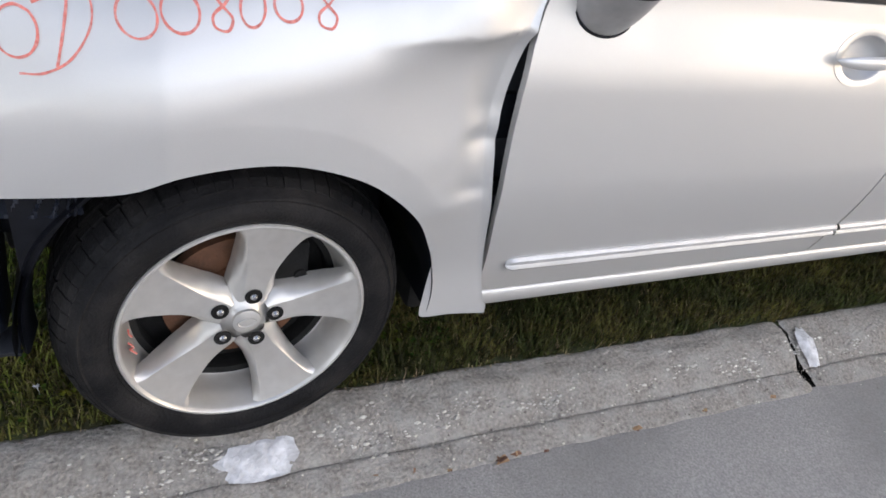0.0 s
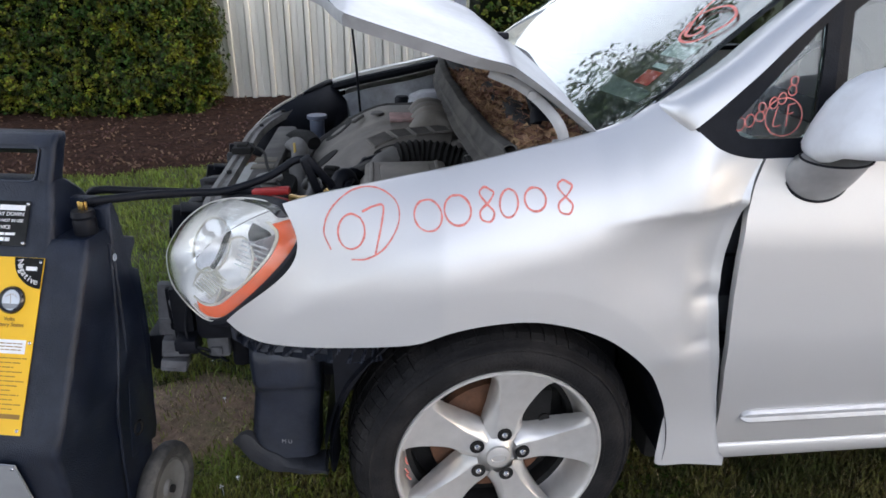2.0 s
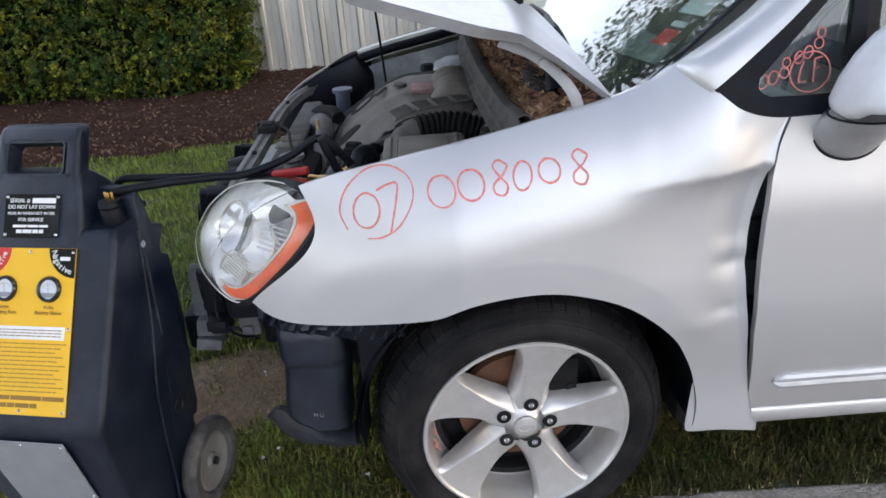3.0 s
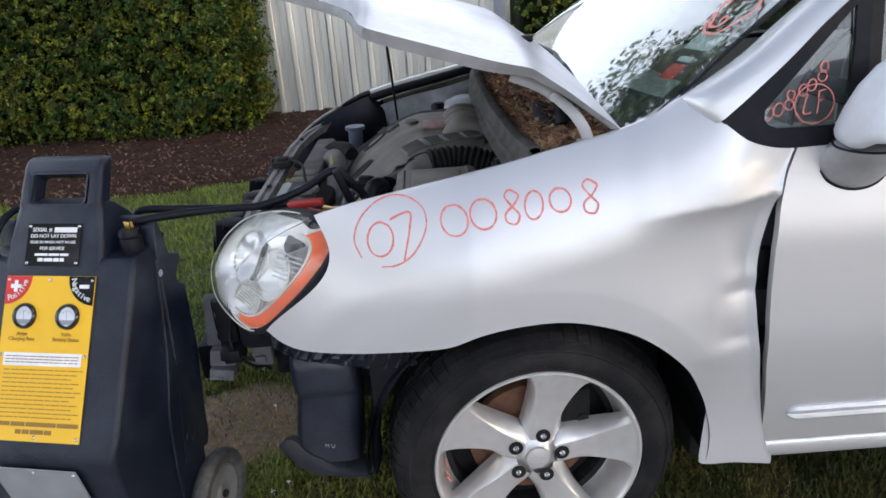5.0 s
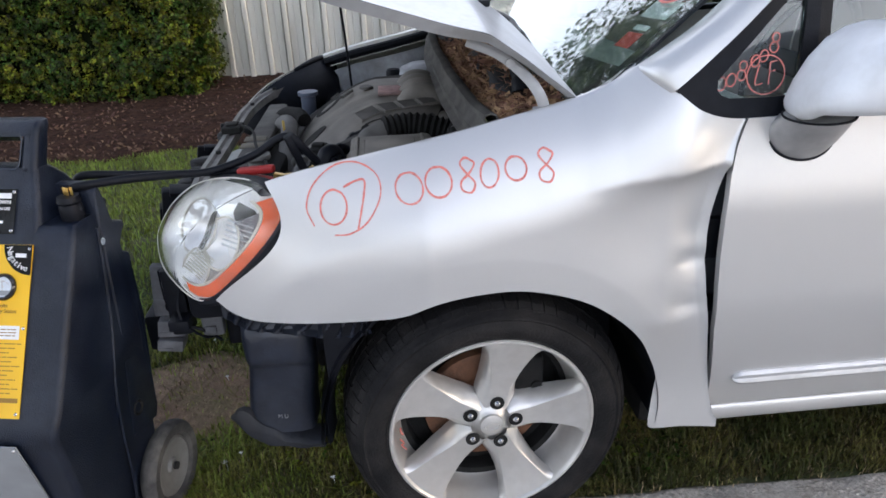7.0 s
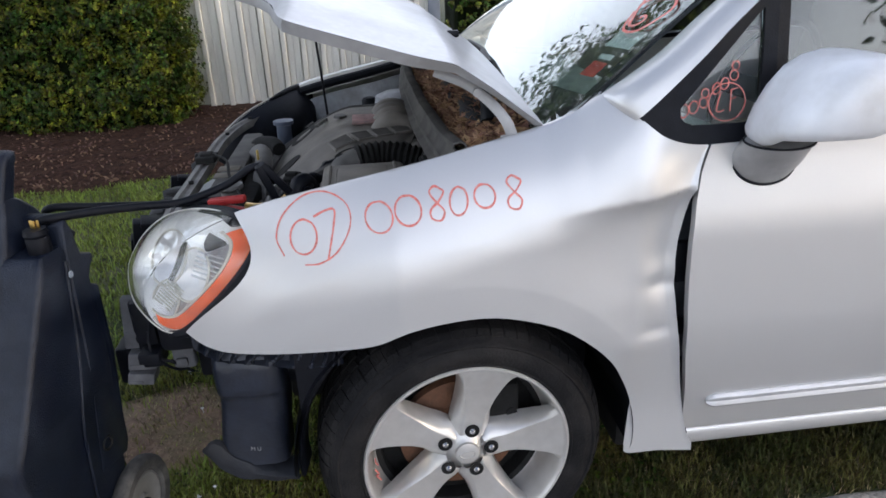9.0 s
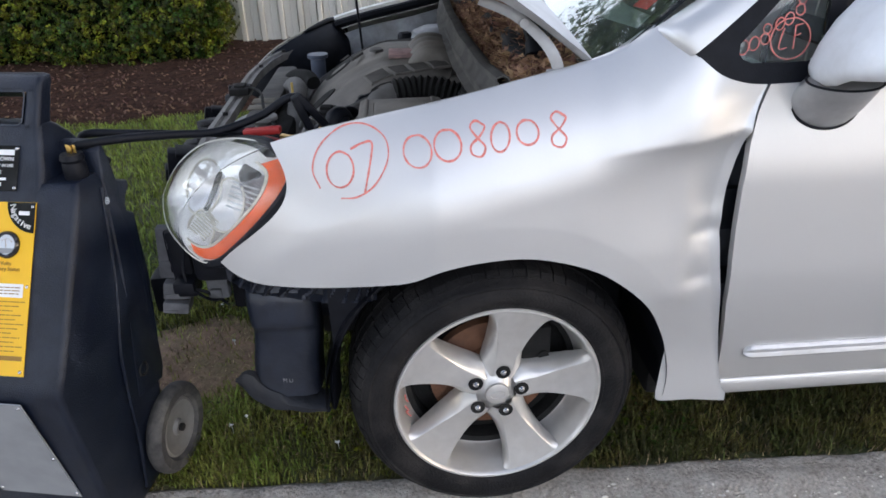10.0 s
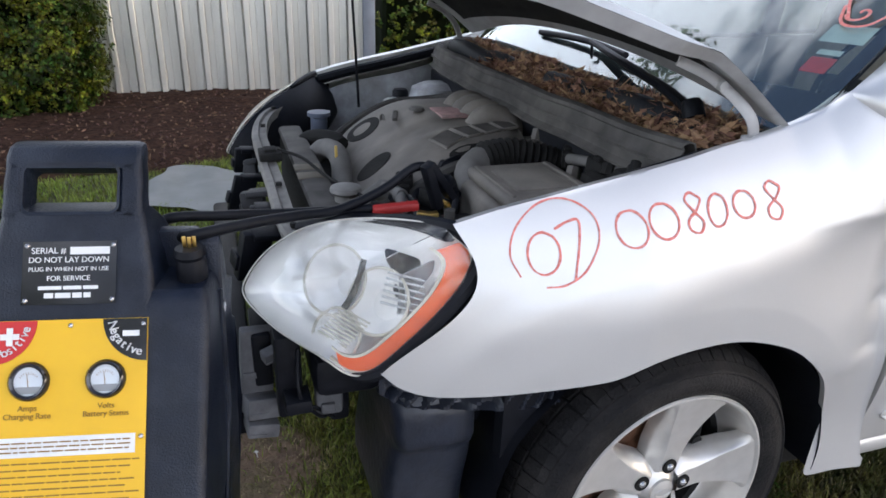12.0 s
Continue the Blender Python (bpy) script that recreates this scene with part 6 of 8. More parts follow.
bm = bmesh.new()
rows = []
for i in range(27):
    z = 0.592 - 0.292 * i / 26
    xa, xb, y = plate(z)
    pts = [(xa - 0.012, 0.34, z), (xa - 0.010, y + 0.06, z), (xa - 0.004, y + 0.018, z), (xa + 0.010, y + 0.003, z), (xa + 0.045, y, z), (xb - 0.03, y - 0.002, z), (xb - 0.008, y + 0.004, z), (xb, y + 0.016, z), (xb + 0.004, y + 0.09, z)]
    rows.append([bm.verts.new(p) for p in pts])
for a, b in zip(rows, rows[1:]):
    for k in range(8):
        bm.faces.new((a[k], a[k + 1], b[k + 1], b[k]))
thicken(bm, 0.004)
splash = part("splash_shield", bm, M_SHIELD, car, "black plastic splash shield marked MU", angle=50)
bm = bmesh.new()
edge = catmull([(-0.372, 0.066, 0), (-0.42, 0.066, 0), (-0.47, 0.067, 0), (-0.52, 0.072, 0), (-0.550, 0.079, 0), (-0.575, 0.088, 0)], 7)
rows = []
for i, p in enumerate(edge):
    t = i / (len(edge) - 1)
    top = lerp_list([(0, 0.272), (0.3, 0.290), (0.5, 0.318), (0.66, 0.356), (0.76, 0.368), (1, 0.346)], t) + 0.002 * math.sin(t * 31)
    low = lerp_list([(0, 0.254), (0.25, 0.260), (0.5, 0.272), (0.64, 0.288), (0.84, 0.318), (1, 0.341)], t) + 0.002 * math.sin(t * 23)
    back = Vector((0.004, 0.030, 0)) * (1 - 0.9 * t)
    rows.append([bm.verts.new(q) for q in (p + back + Vector((0, 0.03 * (1 - t), top + 0.002)), p + back * 0.3 + Vector((0, 0, top)), p + Vector((0, -0.004, lerp_list([(0, low), (1, top)], 0.6))), p + Vector((0, 0.0, low)), p + back * 0.5 + Vector((0, 0, low - 0.002)))])
for a, b in zip(rows, rows[1:]):
    for k in range(4):
        bm.faces.new((a[k], a[k + 1], b[k + 1], b[k]))
thicken(bm, 0.004)
part("air_dam", bm, M_FLAP, splash, "bent black plastic lower flap", angle=50)
# slotted strip under the fender's front edge, one pressed piece
strip = catmull([(-0.545, 0.062, 0.640), (-0.50, 0.050, 0.612), (-0.43, 0.034, 0.606), (-0.33, 0.014, 0.609), (-0.27, 0.002, 0.614), (-0.245, 0.0, 0.618)], 16)
bm = bmesh.new()
rows = []
for i, p in enumerate(strip):
    t = i / (len(strip) - 1)
    row = []
    for k in range(9):
        v = k / 8
        saw = abs((t * 11 + (v - 0.5) * 0.9) % 1.0 - 0.5) * 2
        pocket = ease(0.25, 0.5, saw) * ease(0.12, 0.3, v) * ease(0.92, 0.75, v) * ease(0.02, 0.08, t)
        h = 0.042 + 0.012 * ease(0.35, 0.6, t)
        row.append(bm.verts.new(p + Vector((0, 0.014 + 0.022 * pocket + (0.02 if k == 8 else 0), 0.006 - h * v))))
    rows.append(row)
for a, b in zip(rows, rows[1:]):
    for k in range(8):
        bm.faces.new((a[k], a[k + 1], b[k + 1], b[k]))
thicken(bm, 0.003)
part("bumper_bracket", bm, M_SHIELD, car, "black slotted bumper mounting strip", angle=30)
# flange of the wheel arch liner ahead of the tyre
bm = bmesh.new()
rows = []
for i in range(25):
    z = 0.612 - 0.315 * i / 24
    xi = 0.005 - math.sqrt(max(0.0, 0.356 ** 2 - (z - 0.33) ** 2))
    xo = min(-0.341, xi - 0.010)
    rows.append([bm.verts.new(p) for p in ((xi + 0.008, 0.10, z), (xi, 0.030, z), (xi - 0.004, 0.022, z), (xo, 0.030, z), (xo - 0.002, 0.060, z))])
for a, b in zip(rows, rows[1:]):
    for k in range(4):
        bm.faces.new((a[k], a[k + 1], b[k + 1], b[k]))
thicken(bm, 0.003)
part("liner_flange", bm, M_BLACK, car, "black liner flange ahead of the wheel", angle=50)


def text_mesh(body, size, mat, parent, m, label="", name="lettering", align="CENTER", thick=0.0004):
    cu = bpy.data.curves.new("font", "FONT")
    cu.body, cu.size, cu.align_x, cu.align_y, cu.extrude = body, size, align, "CENTER", thick
    ob = bpy.data.objects.new("font", cu)
    me = bpy.data.meshes.new_from_object(ob)
    bpy.data.objects.remove(ob)
    bpy.data.curves.remove(cu)
    me.name = name
    me.materials.append(mat)
    o = new(name, me)
    o.parent = parent
    o.matrix_local = m
    return tagged(o, label=label)


# letters lie in x, y of their own: turned to face the road
text_mesh("M U", 0.0135, M_FAINTPRINT, splash, Matrix.Translation((-0.456, 0.0715, 0.347)) @ Matrix.Rotation(radians(-9), 4, "Z") @ Matrix.Rotation(radians(84), 4, "X"), "faint white letters MU")

# bumper beam end, brackets and wiring ahead of the wheel
bm = bmesh.new()
box(bm, -0.80, -0.735, 0.30, 1.43, 0.40, 0.50, 0.012)
part("bumper_beam", bm, M_BLACK, car, "black bumper crossbeam")
for fx, fy, fz, sx, sy, sz, ra, rb, rc in ((-0.728, 0.300, 0.570, 0.030, 0.014, 0.064, -4, 5, 6), (-0.728, 0.285, 0.478, 0.030, 0.030, 0.020, -14, 8, 10), (-0.730, 0.272, 0.444, 0.029, 0.034, 0.014, -8, 10, 4), (-0.700, 0.262, 0.600, 0.020, 0.012, 0.012, 12, -10, 20)):
    bm = bmesh.new()
    box(bm, -sx, sx, -sy, sy, -sz, sz, 0.004, pose(fx, fy, fz, ra, rb, rc))
    box(bm, -sx * 0.9, sx * 0.2, -sy - 0.003, -sy + 0.003, -sz * 0.5, -sz * 0.3, 0.001, pose(fx, fy, fz, ra, rb, rc))
    part("foam_fin", bm, M_FOAM, car, "cracked grey foam at the bumper end")
bm = bmesh.new()
box(bm, -0.735, -0.70, 0.28, 0.40, 0.52, 0.63, 0.006)
box(bm, -0.70, -0.655, 0.20, 0.25, 0.50, 0.665, 0.006)
box(bm, -0.69, -0.645, 0.155, 0.21, 0.535, 0.56, 0.004)
part("lamp_bracket", bm, M_BLACK, car, "black plastic lamp bracket")
bm = bmesh.new()
box(bm, -0.634, -0.584, 0.200, 0.230, 0.490, 0.566, 0.008)
box(bm, -0.625, -0.600, 0.192, 0.202, 0.500, 0.520, 0.003)
for k in range(3):
    disc_y(bm, 0.007, -0.004, 0.01, 10, Matrix.Translation((-0.615 + 0.013 * k, 0.206, 0.545)))
part("horn_bracket", bm, M_FOAM, car, "grey metal bracket")
# Rail boxes coloured black to stand in for a shaded void.
bm = bmesh.new()
box(bm, -0.64, -0.52, 0.15, 0.34, 0.56, 0.64, 0.02)
box(bm, -0.60, -0.56, 0.27, 0.32, 0.42, 0.60, 0.01)
part("front_rail", bm, M_BLACK, car, "front frame rail, coloured black as shaded void")
bm = bmesh.new()
tube(bm, [(-0.66, 0.24, 0.66), (-0.675, 0.22, 0.60), (-0.66, 0.20, 0.53), (-0.63, 0.20, 0.51), (-0.60, 0.22, 0.47)], 0.004, 6, 5)
tube(bm, [(-0.66, 0.20, 0.64), (-0.665, 0.17, 0.57), (-0.645, 0.17, 0.53), (-0.62, 0.20, 0.49), (-0.60, 0.26, 0.47)], 0.0035, 6, 5)
part("wiring_loom", bm, M_BLACK, car, "loose black wiring")


# ---- engine bay ----
engine = part("engine", bmesh.new(), M_DUSTDARK, car, "dusty engine under a moulded plastic cover")
# Black blocks put in for the deep shade of the bay.
bm = bmesh.new()
box(bm, -0.46, 0.02, 0.14, 1.60, 0.46, 0.52, 0.02)
box(bm, 0.0, 0.03, 0.12, 1.60, 0.34, 0.90, 0.01)
part("bay_floor", bm, M_BLACK, engine, "black floor block, coloured for the shade deep in the engine bay")


def cover_z(x, y):
    z = 0.888
    if x < -0.20:
        z -= 0.14 * ((-0.20 - x) / 0.25) ** 1.6
    d = abs(y - 0.93) / 0.36
    z -= 0.055 * d ** 3
    return z


bm = bmesh.new()


def cover(u, v):
    # rounded-square disc
    a = 2 * math.pi * u
    r = v
    cx, sy = math.cos(a), math.sin(a)
    k = (abs(cx) ** 4 + abs(sy) ** 4) ** -0.25
    x = -0.245 + 0.222 * k * cx * min(1, r / 0.85) + (0.0 if cx > 0 else -0.01)
    y = 0.925 + 0.345 * k * sy * min(1, r / 0.85)
    x += 0.05 * sy * (0.5 - cx) * 0.4
    z = cover_z(x, y)
    if r > 0.85:
        z -= 0.032 * ((r - 0.85) / 0.15)
    elif r > 0.74:
        z -= 0.010 * ease(0.74, 0.80, r)
    if abs(y - 0.80) < 0.05 and x < -0.1:
        z -= 0.006 * ease(0.05, 0.03, abs(y - 0.80)) * ease(0.6, 0.5, r)
    return Vector((x, y, z))


sheet(bm, cover, 72, 26)
bmesh.ops.remove_doubles(bm, verts=bm.verts[:], dist=1e-5)
bmesh.ops.recalc_face_normals(bm, faces=bm.faces[:])
ecov = part("engine_cover", bm, M_DUSTPLASTIC, engine, "dusty grey-black engine cover", angle=35)
# Flat dark discs laid on the cover; colour stands in for shaded openings.
for name, cx, cy, rx, ry, mat in (("hole_shade", -0.398, 0.772, 0.042, 0.036, M_DUSTDARK), ("recess_shade", -0.145, 0.625, 0.105, 0.028, M_DUSTDARK), ("recess_shade", -0.365, 1.060, 0.044, 0.085, M_DUSTDARK)):
    bm = bmesh.new()
    vs = [bm.verts.new((cx + rx * math.cos(a), cy + ry * math.sin(a), cover_z(cx + rx * math.cos(a), cy + ry * math.sin(a)) + 0.0022)) for a in (2 * math.pi * k / 24 for k in range(24))]
    bm.faces.new(vs)
    thicken(bm, 0.002)
    part(name, bm, mat, ecov, "flat dark disc standing in for a shaded opening in the cover")
# Rim in a darker copy of the cover's plastic, shade put into the colour.
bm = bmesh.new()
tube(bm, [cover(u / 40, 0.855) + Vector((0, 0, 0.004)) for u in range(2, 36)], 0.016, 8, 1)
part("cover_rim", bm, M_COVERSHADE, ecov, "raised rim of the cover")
CHAIN = ((-0.268, 0.722, -0.245, 0.655), (-0.216, 0.737, -0.192, 0.684), (-0.208, 0.739, -0.180, 0.687), (-0.158, 0.752, -0.138, 0.701), (-0.150, 0.754, -0.128, 0.703), (-0.100, 0.768, -0.084, 0.717), (-0.092, 0.770, -0.075, 0.719), (-0.045, 0.782, -0.030, 0.731))
for k in range(4):
    # row of flat panels coloured as shaded windows, each with a thin raised border
    a, c = CHAIN[2 * k], CHAIN[2 * k + 1]
    ring = ((a[0], a[1]), (c[0], c[1]), (c[2], c[3]), (a[2], a[3]))
    mx, my = sum(q[0] for q in ring) / 4, sum(q[1] for q in ring) / 4
    bm = bmesh.new()
    bm.faces.new([bm.verts.new((x, y, cover_z(x, y) + 0.0020)) for x, y in ((mx + (x - mx) * f, my + (y - my) * f) for (x, y), f in zip(ring, (0.9, 0.9, 0.9, 0.9)))])
    thicken(bm, 0.002)
    pocket = part("pocket_shade", bm, M_POCKET, ecov, "flat dark panel coloured as a shaded pocket")
    bm = bmesh.new()
    tube(bm, [(x, y, cover_z(x, y) + 0.001) for x, y in ring + ring[:1]], 0.0045, 6, 1)
    part("pocket_border", bm, M_DUSTPLASTIC, pocket, "raised pocket border")
for k in range(4):
    bm = bmesh.new()
    y = 0.80 + 0.068 * k
    tube(bm, [(-0.122, y + 0.01, 0.862), (-0.095, y + 0.008, 0.892), (-0.055, y, 0.893), (-0.022, y - 0.01, 0.868), (-0.010, y - 0.01, 0.80)], 0.030, 12, 5)
    part("intake_runner", bm, M_DUSTPLASTIC, ecov, "rounded intake runner")
bm = bmesh.new()
box(bm, -0.200, -0.125, 0.835, 0.955, 0.884, 0.8915, 0.003)
part("cover_badge", bm, M_WORNLABEL, ecov, "faded warning label")
bm = bmesh.new()
lathe(bm, [(0.0005, 0.0), (0.018, 0.0), (0.022, 0.006)], 24, Matrix.Translation((-0.237, 0.95, 0.893)) @ Matrix.Rotation(radians(-90), 4, "X") @ Matrix.Diagonal((1, 1, 1.3, 1)))
part("badge", bm, M_DUSTMETAL, ecov, "plain oval badge")
bm = bmesh.new()
for k in range(5):
    box(bm, -0.315 + 0.006 * k, -0.303 + 0.006 * k, 0.905 + 0.021 * k, 0.920 + 0.021 * k, 0.868, 0.8765, 0.001)
for k in range(4):
    tube(bm, [(-0.345 + 0.004 * k, 0.925 + 0.018 * k, 0.8665), (-0.338 + 0.004 * k, 0.930 + 0.018 * k, 0.8690), (-0.335 + 0.004 * k, 0.920 + 0.018 * k, 0.8690)], 0.0022, 4, 3)
part("cover_lettering", bm, M_DUSTMETAL, ecov, "worn raised lettering and red crayon traces")

# air filter box, hose, battery side
bm = bmesh.new()
box(bm, -0.285, -0.055, 0.215, 0.470, 0.62, 0.845, 0.028, None, 3)
part("air_box", bm, M_DUSTPLASTIC, engine, "dusty black air filter box")
bm = bmesh.new()
box(bm, -0.270, -0.075, 0.225, 0.455, 0.845, 0.872, 0.012, None, 3)
box(bm, -0.235, -0.115, 0.27, 0.41, 0.866, 0.877, 0.008, None, 2)
part("air_box_lid", bm, M_DUSTPLASTIC, engine, "dusty lid")
for k in range(2):
    bm = bmesh.new()
    x = -0.253 + 0.156 * k
    box(bm, x - 0.005, x + 0.005, 0.24, 0.44, 0.868, 0.876, 0.003)
    part("lid_rib", bm, M_DUSTPLASTIC, engine)
for x, y in ((-0.25, 0.216), (-0.11, 0.216)):
    bm = bmesh.new()
    box(bm, x - 0.010, x + 0.010, y - 0.006, y + 0.006, 0.825, 0.868, 0.002)
    part("lid_clip", bm, M_DUSTMETAL, engine, "steel spring clip")
bm = bmesh.new()
tube(bm, [(-0.23, 0.46, 0.80), (-0.232, 0.535, 0.828), (-0.19, 0.575, 0.846)], 0.034, 14, 6)
part("hose_elbow", bm, M_HOSE, engine, "thick rubber intake elbow")
bm = bmesh.new()
tube(bm, [(-0.19, 0.575, 0.848), (-0.12, 0.585, 0.852), (-0.05, 0.57, 0.842), (0.0, 0.56, 0.825)], 0.037, 16, 9, True, 0.10)
part("bellows_hose", bm, M_DUSTDARK, engine, "corrugated black intake hose")
for bx, by, bz, s in ((-0.02, 0.45, 0.80, 0.05), (-0.03, 0.30, 0.86, 0.04), (0.0, 0.68, 0.83, 0.05), (-0.10, 0.50, 0.78, 0.05), (-0.06, 0.17, 0.90, 0.035), (-0.03, 0.21, 0.90, 0.03)):
    bm = bmesh.new()
    box(bm, bx - s, bx + s, by - s, by + s, bz - s, bz + s * 0.6, s * 0.35)
    tube(bm, [(bx, by, bz + s * 0.5), (bx + 0.01, by + 0.01, bz + s)], s * 0.35, 8, 1)
    part("connector_block", bm, M_DUSTDARK if bx < -0.025 else M_DUSTPLASTIC, engine, "dusty electrical connector block")
bm = bmesh.new()
box(bm, -0.50, -0.31, 0.15, 0.33, 0.60, 0.79, 0.01)
box(bm, -0.505, -0.305, 0.145, 0.335, 0.79, 0.815, 0.006)
part("battery", bm, M_BLACK, engine, "black battery")
for px, py, mat in ((-0.46, 0.28, M_DUSTMETAL), (-0.36, 0.29, M_DUSTMETAL)):
    bm = bmesh.new()
    tube(bm, [(px, py, 0.80), (px, py, 0.84)], 0.011, 10, 1)
    part("battery_post", bm, mat, engine)
for pts, r, mat in (([(-0.30, 0.62, 0.79), (-0.27, 0.60, 0.83), (-0.20, 0.63, 0.84), (-0.12, 0.64, 0.83), (-0.04, 0.66, 0.84)], 0.011, M_BLACK),
                    ([(-0.05, 0.22, 0.86), (-0.01, 0.26, 0.89), (-0.005, 0.36, 0.885), (-0.015, 0.48, 0.865)], 0.012, M_HOSE),
                    ([(-0.42, 0.42, 0.77), (-0.40, 0.50, 0.80), (-0.415, 0.60, 0.79), (-0.44, 0.66, 0.75)], 0.013, M_HOSE),
                    ([(-0.33, 0.36, 0.79), (-0.31, 0.40, 0.83), (-0.30, 0.48, 0.82), (-0.33, 0.56, 0.79)], 0.007, M_BLACK)):
    bm = bmesh.new()
    tube(bm, pts, r, 10, 6)
    for q in (pts[1], pts[-2]):
        lathe(bm, [(r * 1.02, -0.006), (r * 1.25, -0.006), (r * 1.25, 0.006), (r * 1.02, 0.006)], 12, Matrix.Translation(q) @ Matrix.Rotation(radians(20), 4, "Z"))
    part("hose", bm, mat, engine, "dusty rubber hose with clamps")
for bx, by, bz, a in ((-0.335, 0.475, 0.800, 25), (-0.365, 0.60, 0.795, -15), (-0.02, 0.34, 0.885, 10), (0.005, 0.51, 0.86, -30)):
    bm = bmesh.new()
    m = pose(bx, by, bz, 8, 0, a)
    box(bm, -0.020, 0.020, -0.026, 0.026, -0.02, 0.018, 0.005, m)
    box(bm, -0.012, 0.012, -0.036, -0.024, -0.012, 0.010, 0.003, m)
    box(bm, -0.016, 0.016, -0.010, 0.010, 0.016, 0.026, 0.003, m)
    part("connector", bm, M_DUSTDARK, engine, "dark electrical connector")
# radiator support and radiator
bm = bmesh.new()
pathr = catmull([(-0.625, 0.36, 0.775), (-0.641, 0.46, 0.785), (-0.643, 0.70, 0.790), (-0.647, 0.95, 0.793), (-0.645, 1.15, 0.797), (-0.613, 1.34, 0.803), (-0.545, 1.46, 0.815)], 5)
rows = []
for i, p in enumerate(pathr):
    rows.append([bm.verts.new(p + Vector(o)) for o in ((-0.022, 0, -0.022), (-0.024, 0, -0.004), (-0.019, 0, 0.003), (-0.006, 0, 0.0045), (-0.001, 0, -0.003), (0.012, 0, -0.002), (0.017, 0, 0.002), (0.018, 0, -0.022))])
for a, b in zip(rows, rows[1:]):
    for k in range(7):
        bm.faces.new((a[k], a[k + 1], b[k + 1], b[k]))
thicken(bm, 0.003)
support = part("radiator_support", bm, M_SUPPORT, car, "dusty pressed steel radiator support", angle=40)
rng = random.Random(5)
for i in range(3, len(pathr) - 1, 6):
    p = pathr[i]
    bm = bmesh.new()
    disc_y(bm, 0.007, -0.004, 0.004, 10, Matrix.Translation(p + Vector((-0.012 + 0.02 * rng.random(), 0, 0.007))) @ Matrix.Rotation(radians(90), 4, "X"))
    part("bolt", bm, M_DUSTDARK, support, "dark bolt head")
# grille brackets, latch and loose wiring ahead of the support
rng = random.Random(14)
for y, h, w, d, tilt in ((0.43, 0.11, 0.030, 0.030, 12), (0.50, 0.05, 0.016, 0.022, -20), (0.575, 0.09, 0.024, 0.018, 6), (0.68, 0.06, 0.036, 0.026, -8), (0.80, 0.10, 0.014, 0.030, 15), (0.94, 0.05, 0.028, 0.016, -14), (1.06, 0.075, 0.018, 0.024, 9)):
    bm = bmesh.new()
    m = pose(-0.672 - d, y, 0.778, tilt, tilt * 0.7, tilt * 1.4)
    box(bm, -d, d, -w / 2, w / 2, -h, -0.004, 0.005, m)
    box(bm, -d * 0.4, d * 1.5, -w * 0.8, w * 0.8, -0.016, -0.002, 0.003, m)
    box(bm, -d * 1.2, -d * 0.7, -w * 0.3, w * 0.9, -h * 0.8, -h * 0.5, 0.003, m)
    part("grille_bracket", bm, M_BLACK if h > 0.07 else M_FLAP, support, "broken black plastic grille bracket")
bm = bmesh.new()
tube(bm, [(-0.69, 0.42, 0.73), (-0.705, 0.55, 0.715), (-0.695, 0.72, 0.735), (-0.71, 0.90, 0.70), (-0.69, 1.10, 0.73)], 0.007, 6, 6)
part("front_loom", bm, M_BLACK, support, "black wiring loom")
bm = bmesh.new()
box(bm, -0.668, -0.612, 0.835, 0.905, 0.795, 0.815, 0.004)
box(bm, -0.655, -0.625, 0.850, 0.890, 0.813, 0.822, 0.003)
tube(bm, [(-0.62, 0.87, 0.815), (-0.57, 0.80, 0.812), (-0.53, 0.62, 0.810), (-0.46, 0.40, 0.815)], 0.004, 6, 5)
part("hood_latch", bm, M_DUSTDARK, support, "dark hood latch with its release cable")
bm = bmesh.new()
box(bm, -0.585, -0.535, 0.50, 1.24, 0.40, 0.765, 0.008)
part("radiator", bm, M_DUSTDARK, car, "radiator with dusty tank")
bm = bmesh.new()
box(bm, -0.588, -0.520, 0.50, 1.24, 0.766, 0.792, 0.012)
part("radiator_tank", bm, M_DUSTBEAM, car, "tan dusty radiator tank")
bm = bmesh.new()
box(bm, -0.53, -0.47, 0.52, 1.22, 0.40, 0.755, 0.015)
part("fan_shroud", bm, M_DUSTDARK, car, "black fan shroud")
for k in range(2):
    bm = bmesh.new()
    y = 0.69 + 0.07 * k
    box(bm, -0.592, -0.530, y, y + 0.045, 0.790, 0.7945, 0.002)
    part("radiator_label", bm, M_TAN, car, "faded tan label")
bm = bmesh.new()
lathe(bm, [(0.0005, 0.034), (0.020, 0.034), (0.032, 0.030), (0.034, 0.022), (0.030, 0.016), (0.024, 0.014), (0.024, 0.0)], 24, Matrix.Translation((-0.513, 0.52, 0.792)) @ Matrix.Rotation(radians(90), 4, "X"))
bmesh.ops.recalc_face_normals(bm, faces=bm.faces[:])
part("radiator_cap", bm, M_CARTHUB, car, "pale metal radiator cap")
bm = bmesh.new()
tube(bm, [(-0.53, 0.98, 0.74), (-0.50, 0.95, 0.79), (-0.475, 0.88, 0.80), (-0.47, 0.82, 0.78), (-0.475, 0.77, 0.74), (-0.46, 0.70, 0.68)], 0.026, 14, 6)
part("coolant_hose", bm, M_HOSE, car, "dusty rubber coolant hose")
bm = bmesh.new()
tube(bm, [(-0.545, 1.10, 0.76), (-0.51, 1.08, 0.79), (-0.46, 1.02, 0.80), (-0.44, 0.98, 0.79)], 0.022, 12, 6)
part("coolant_hose", bm, M_DUSTDARK, car, "dark rubber hose")
bm = bmesh.new()
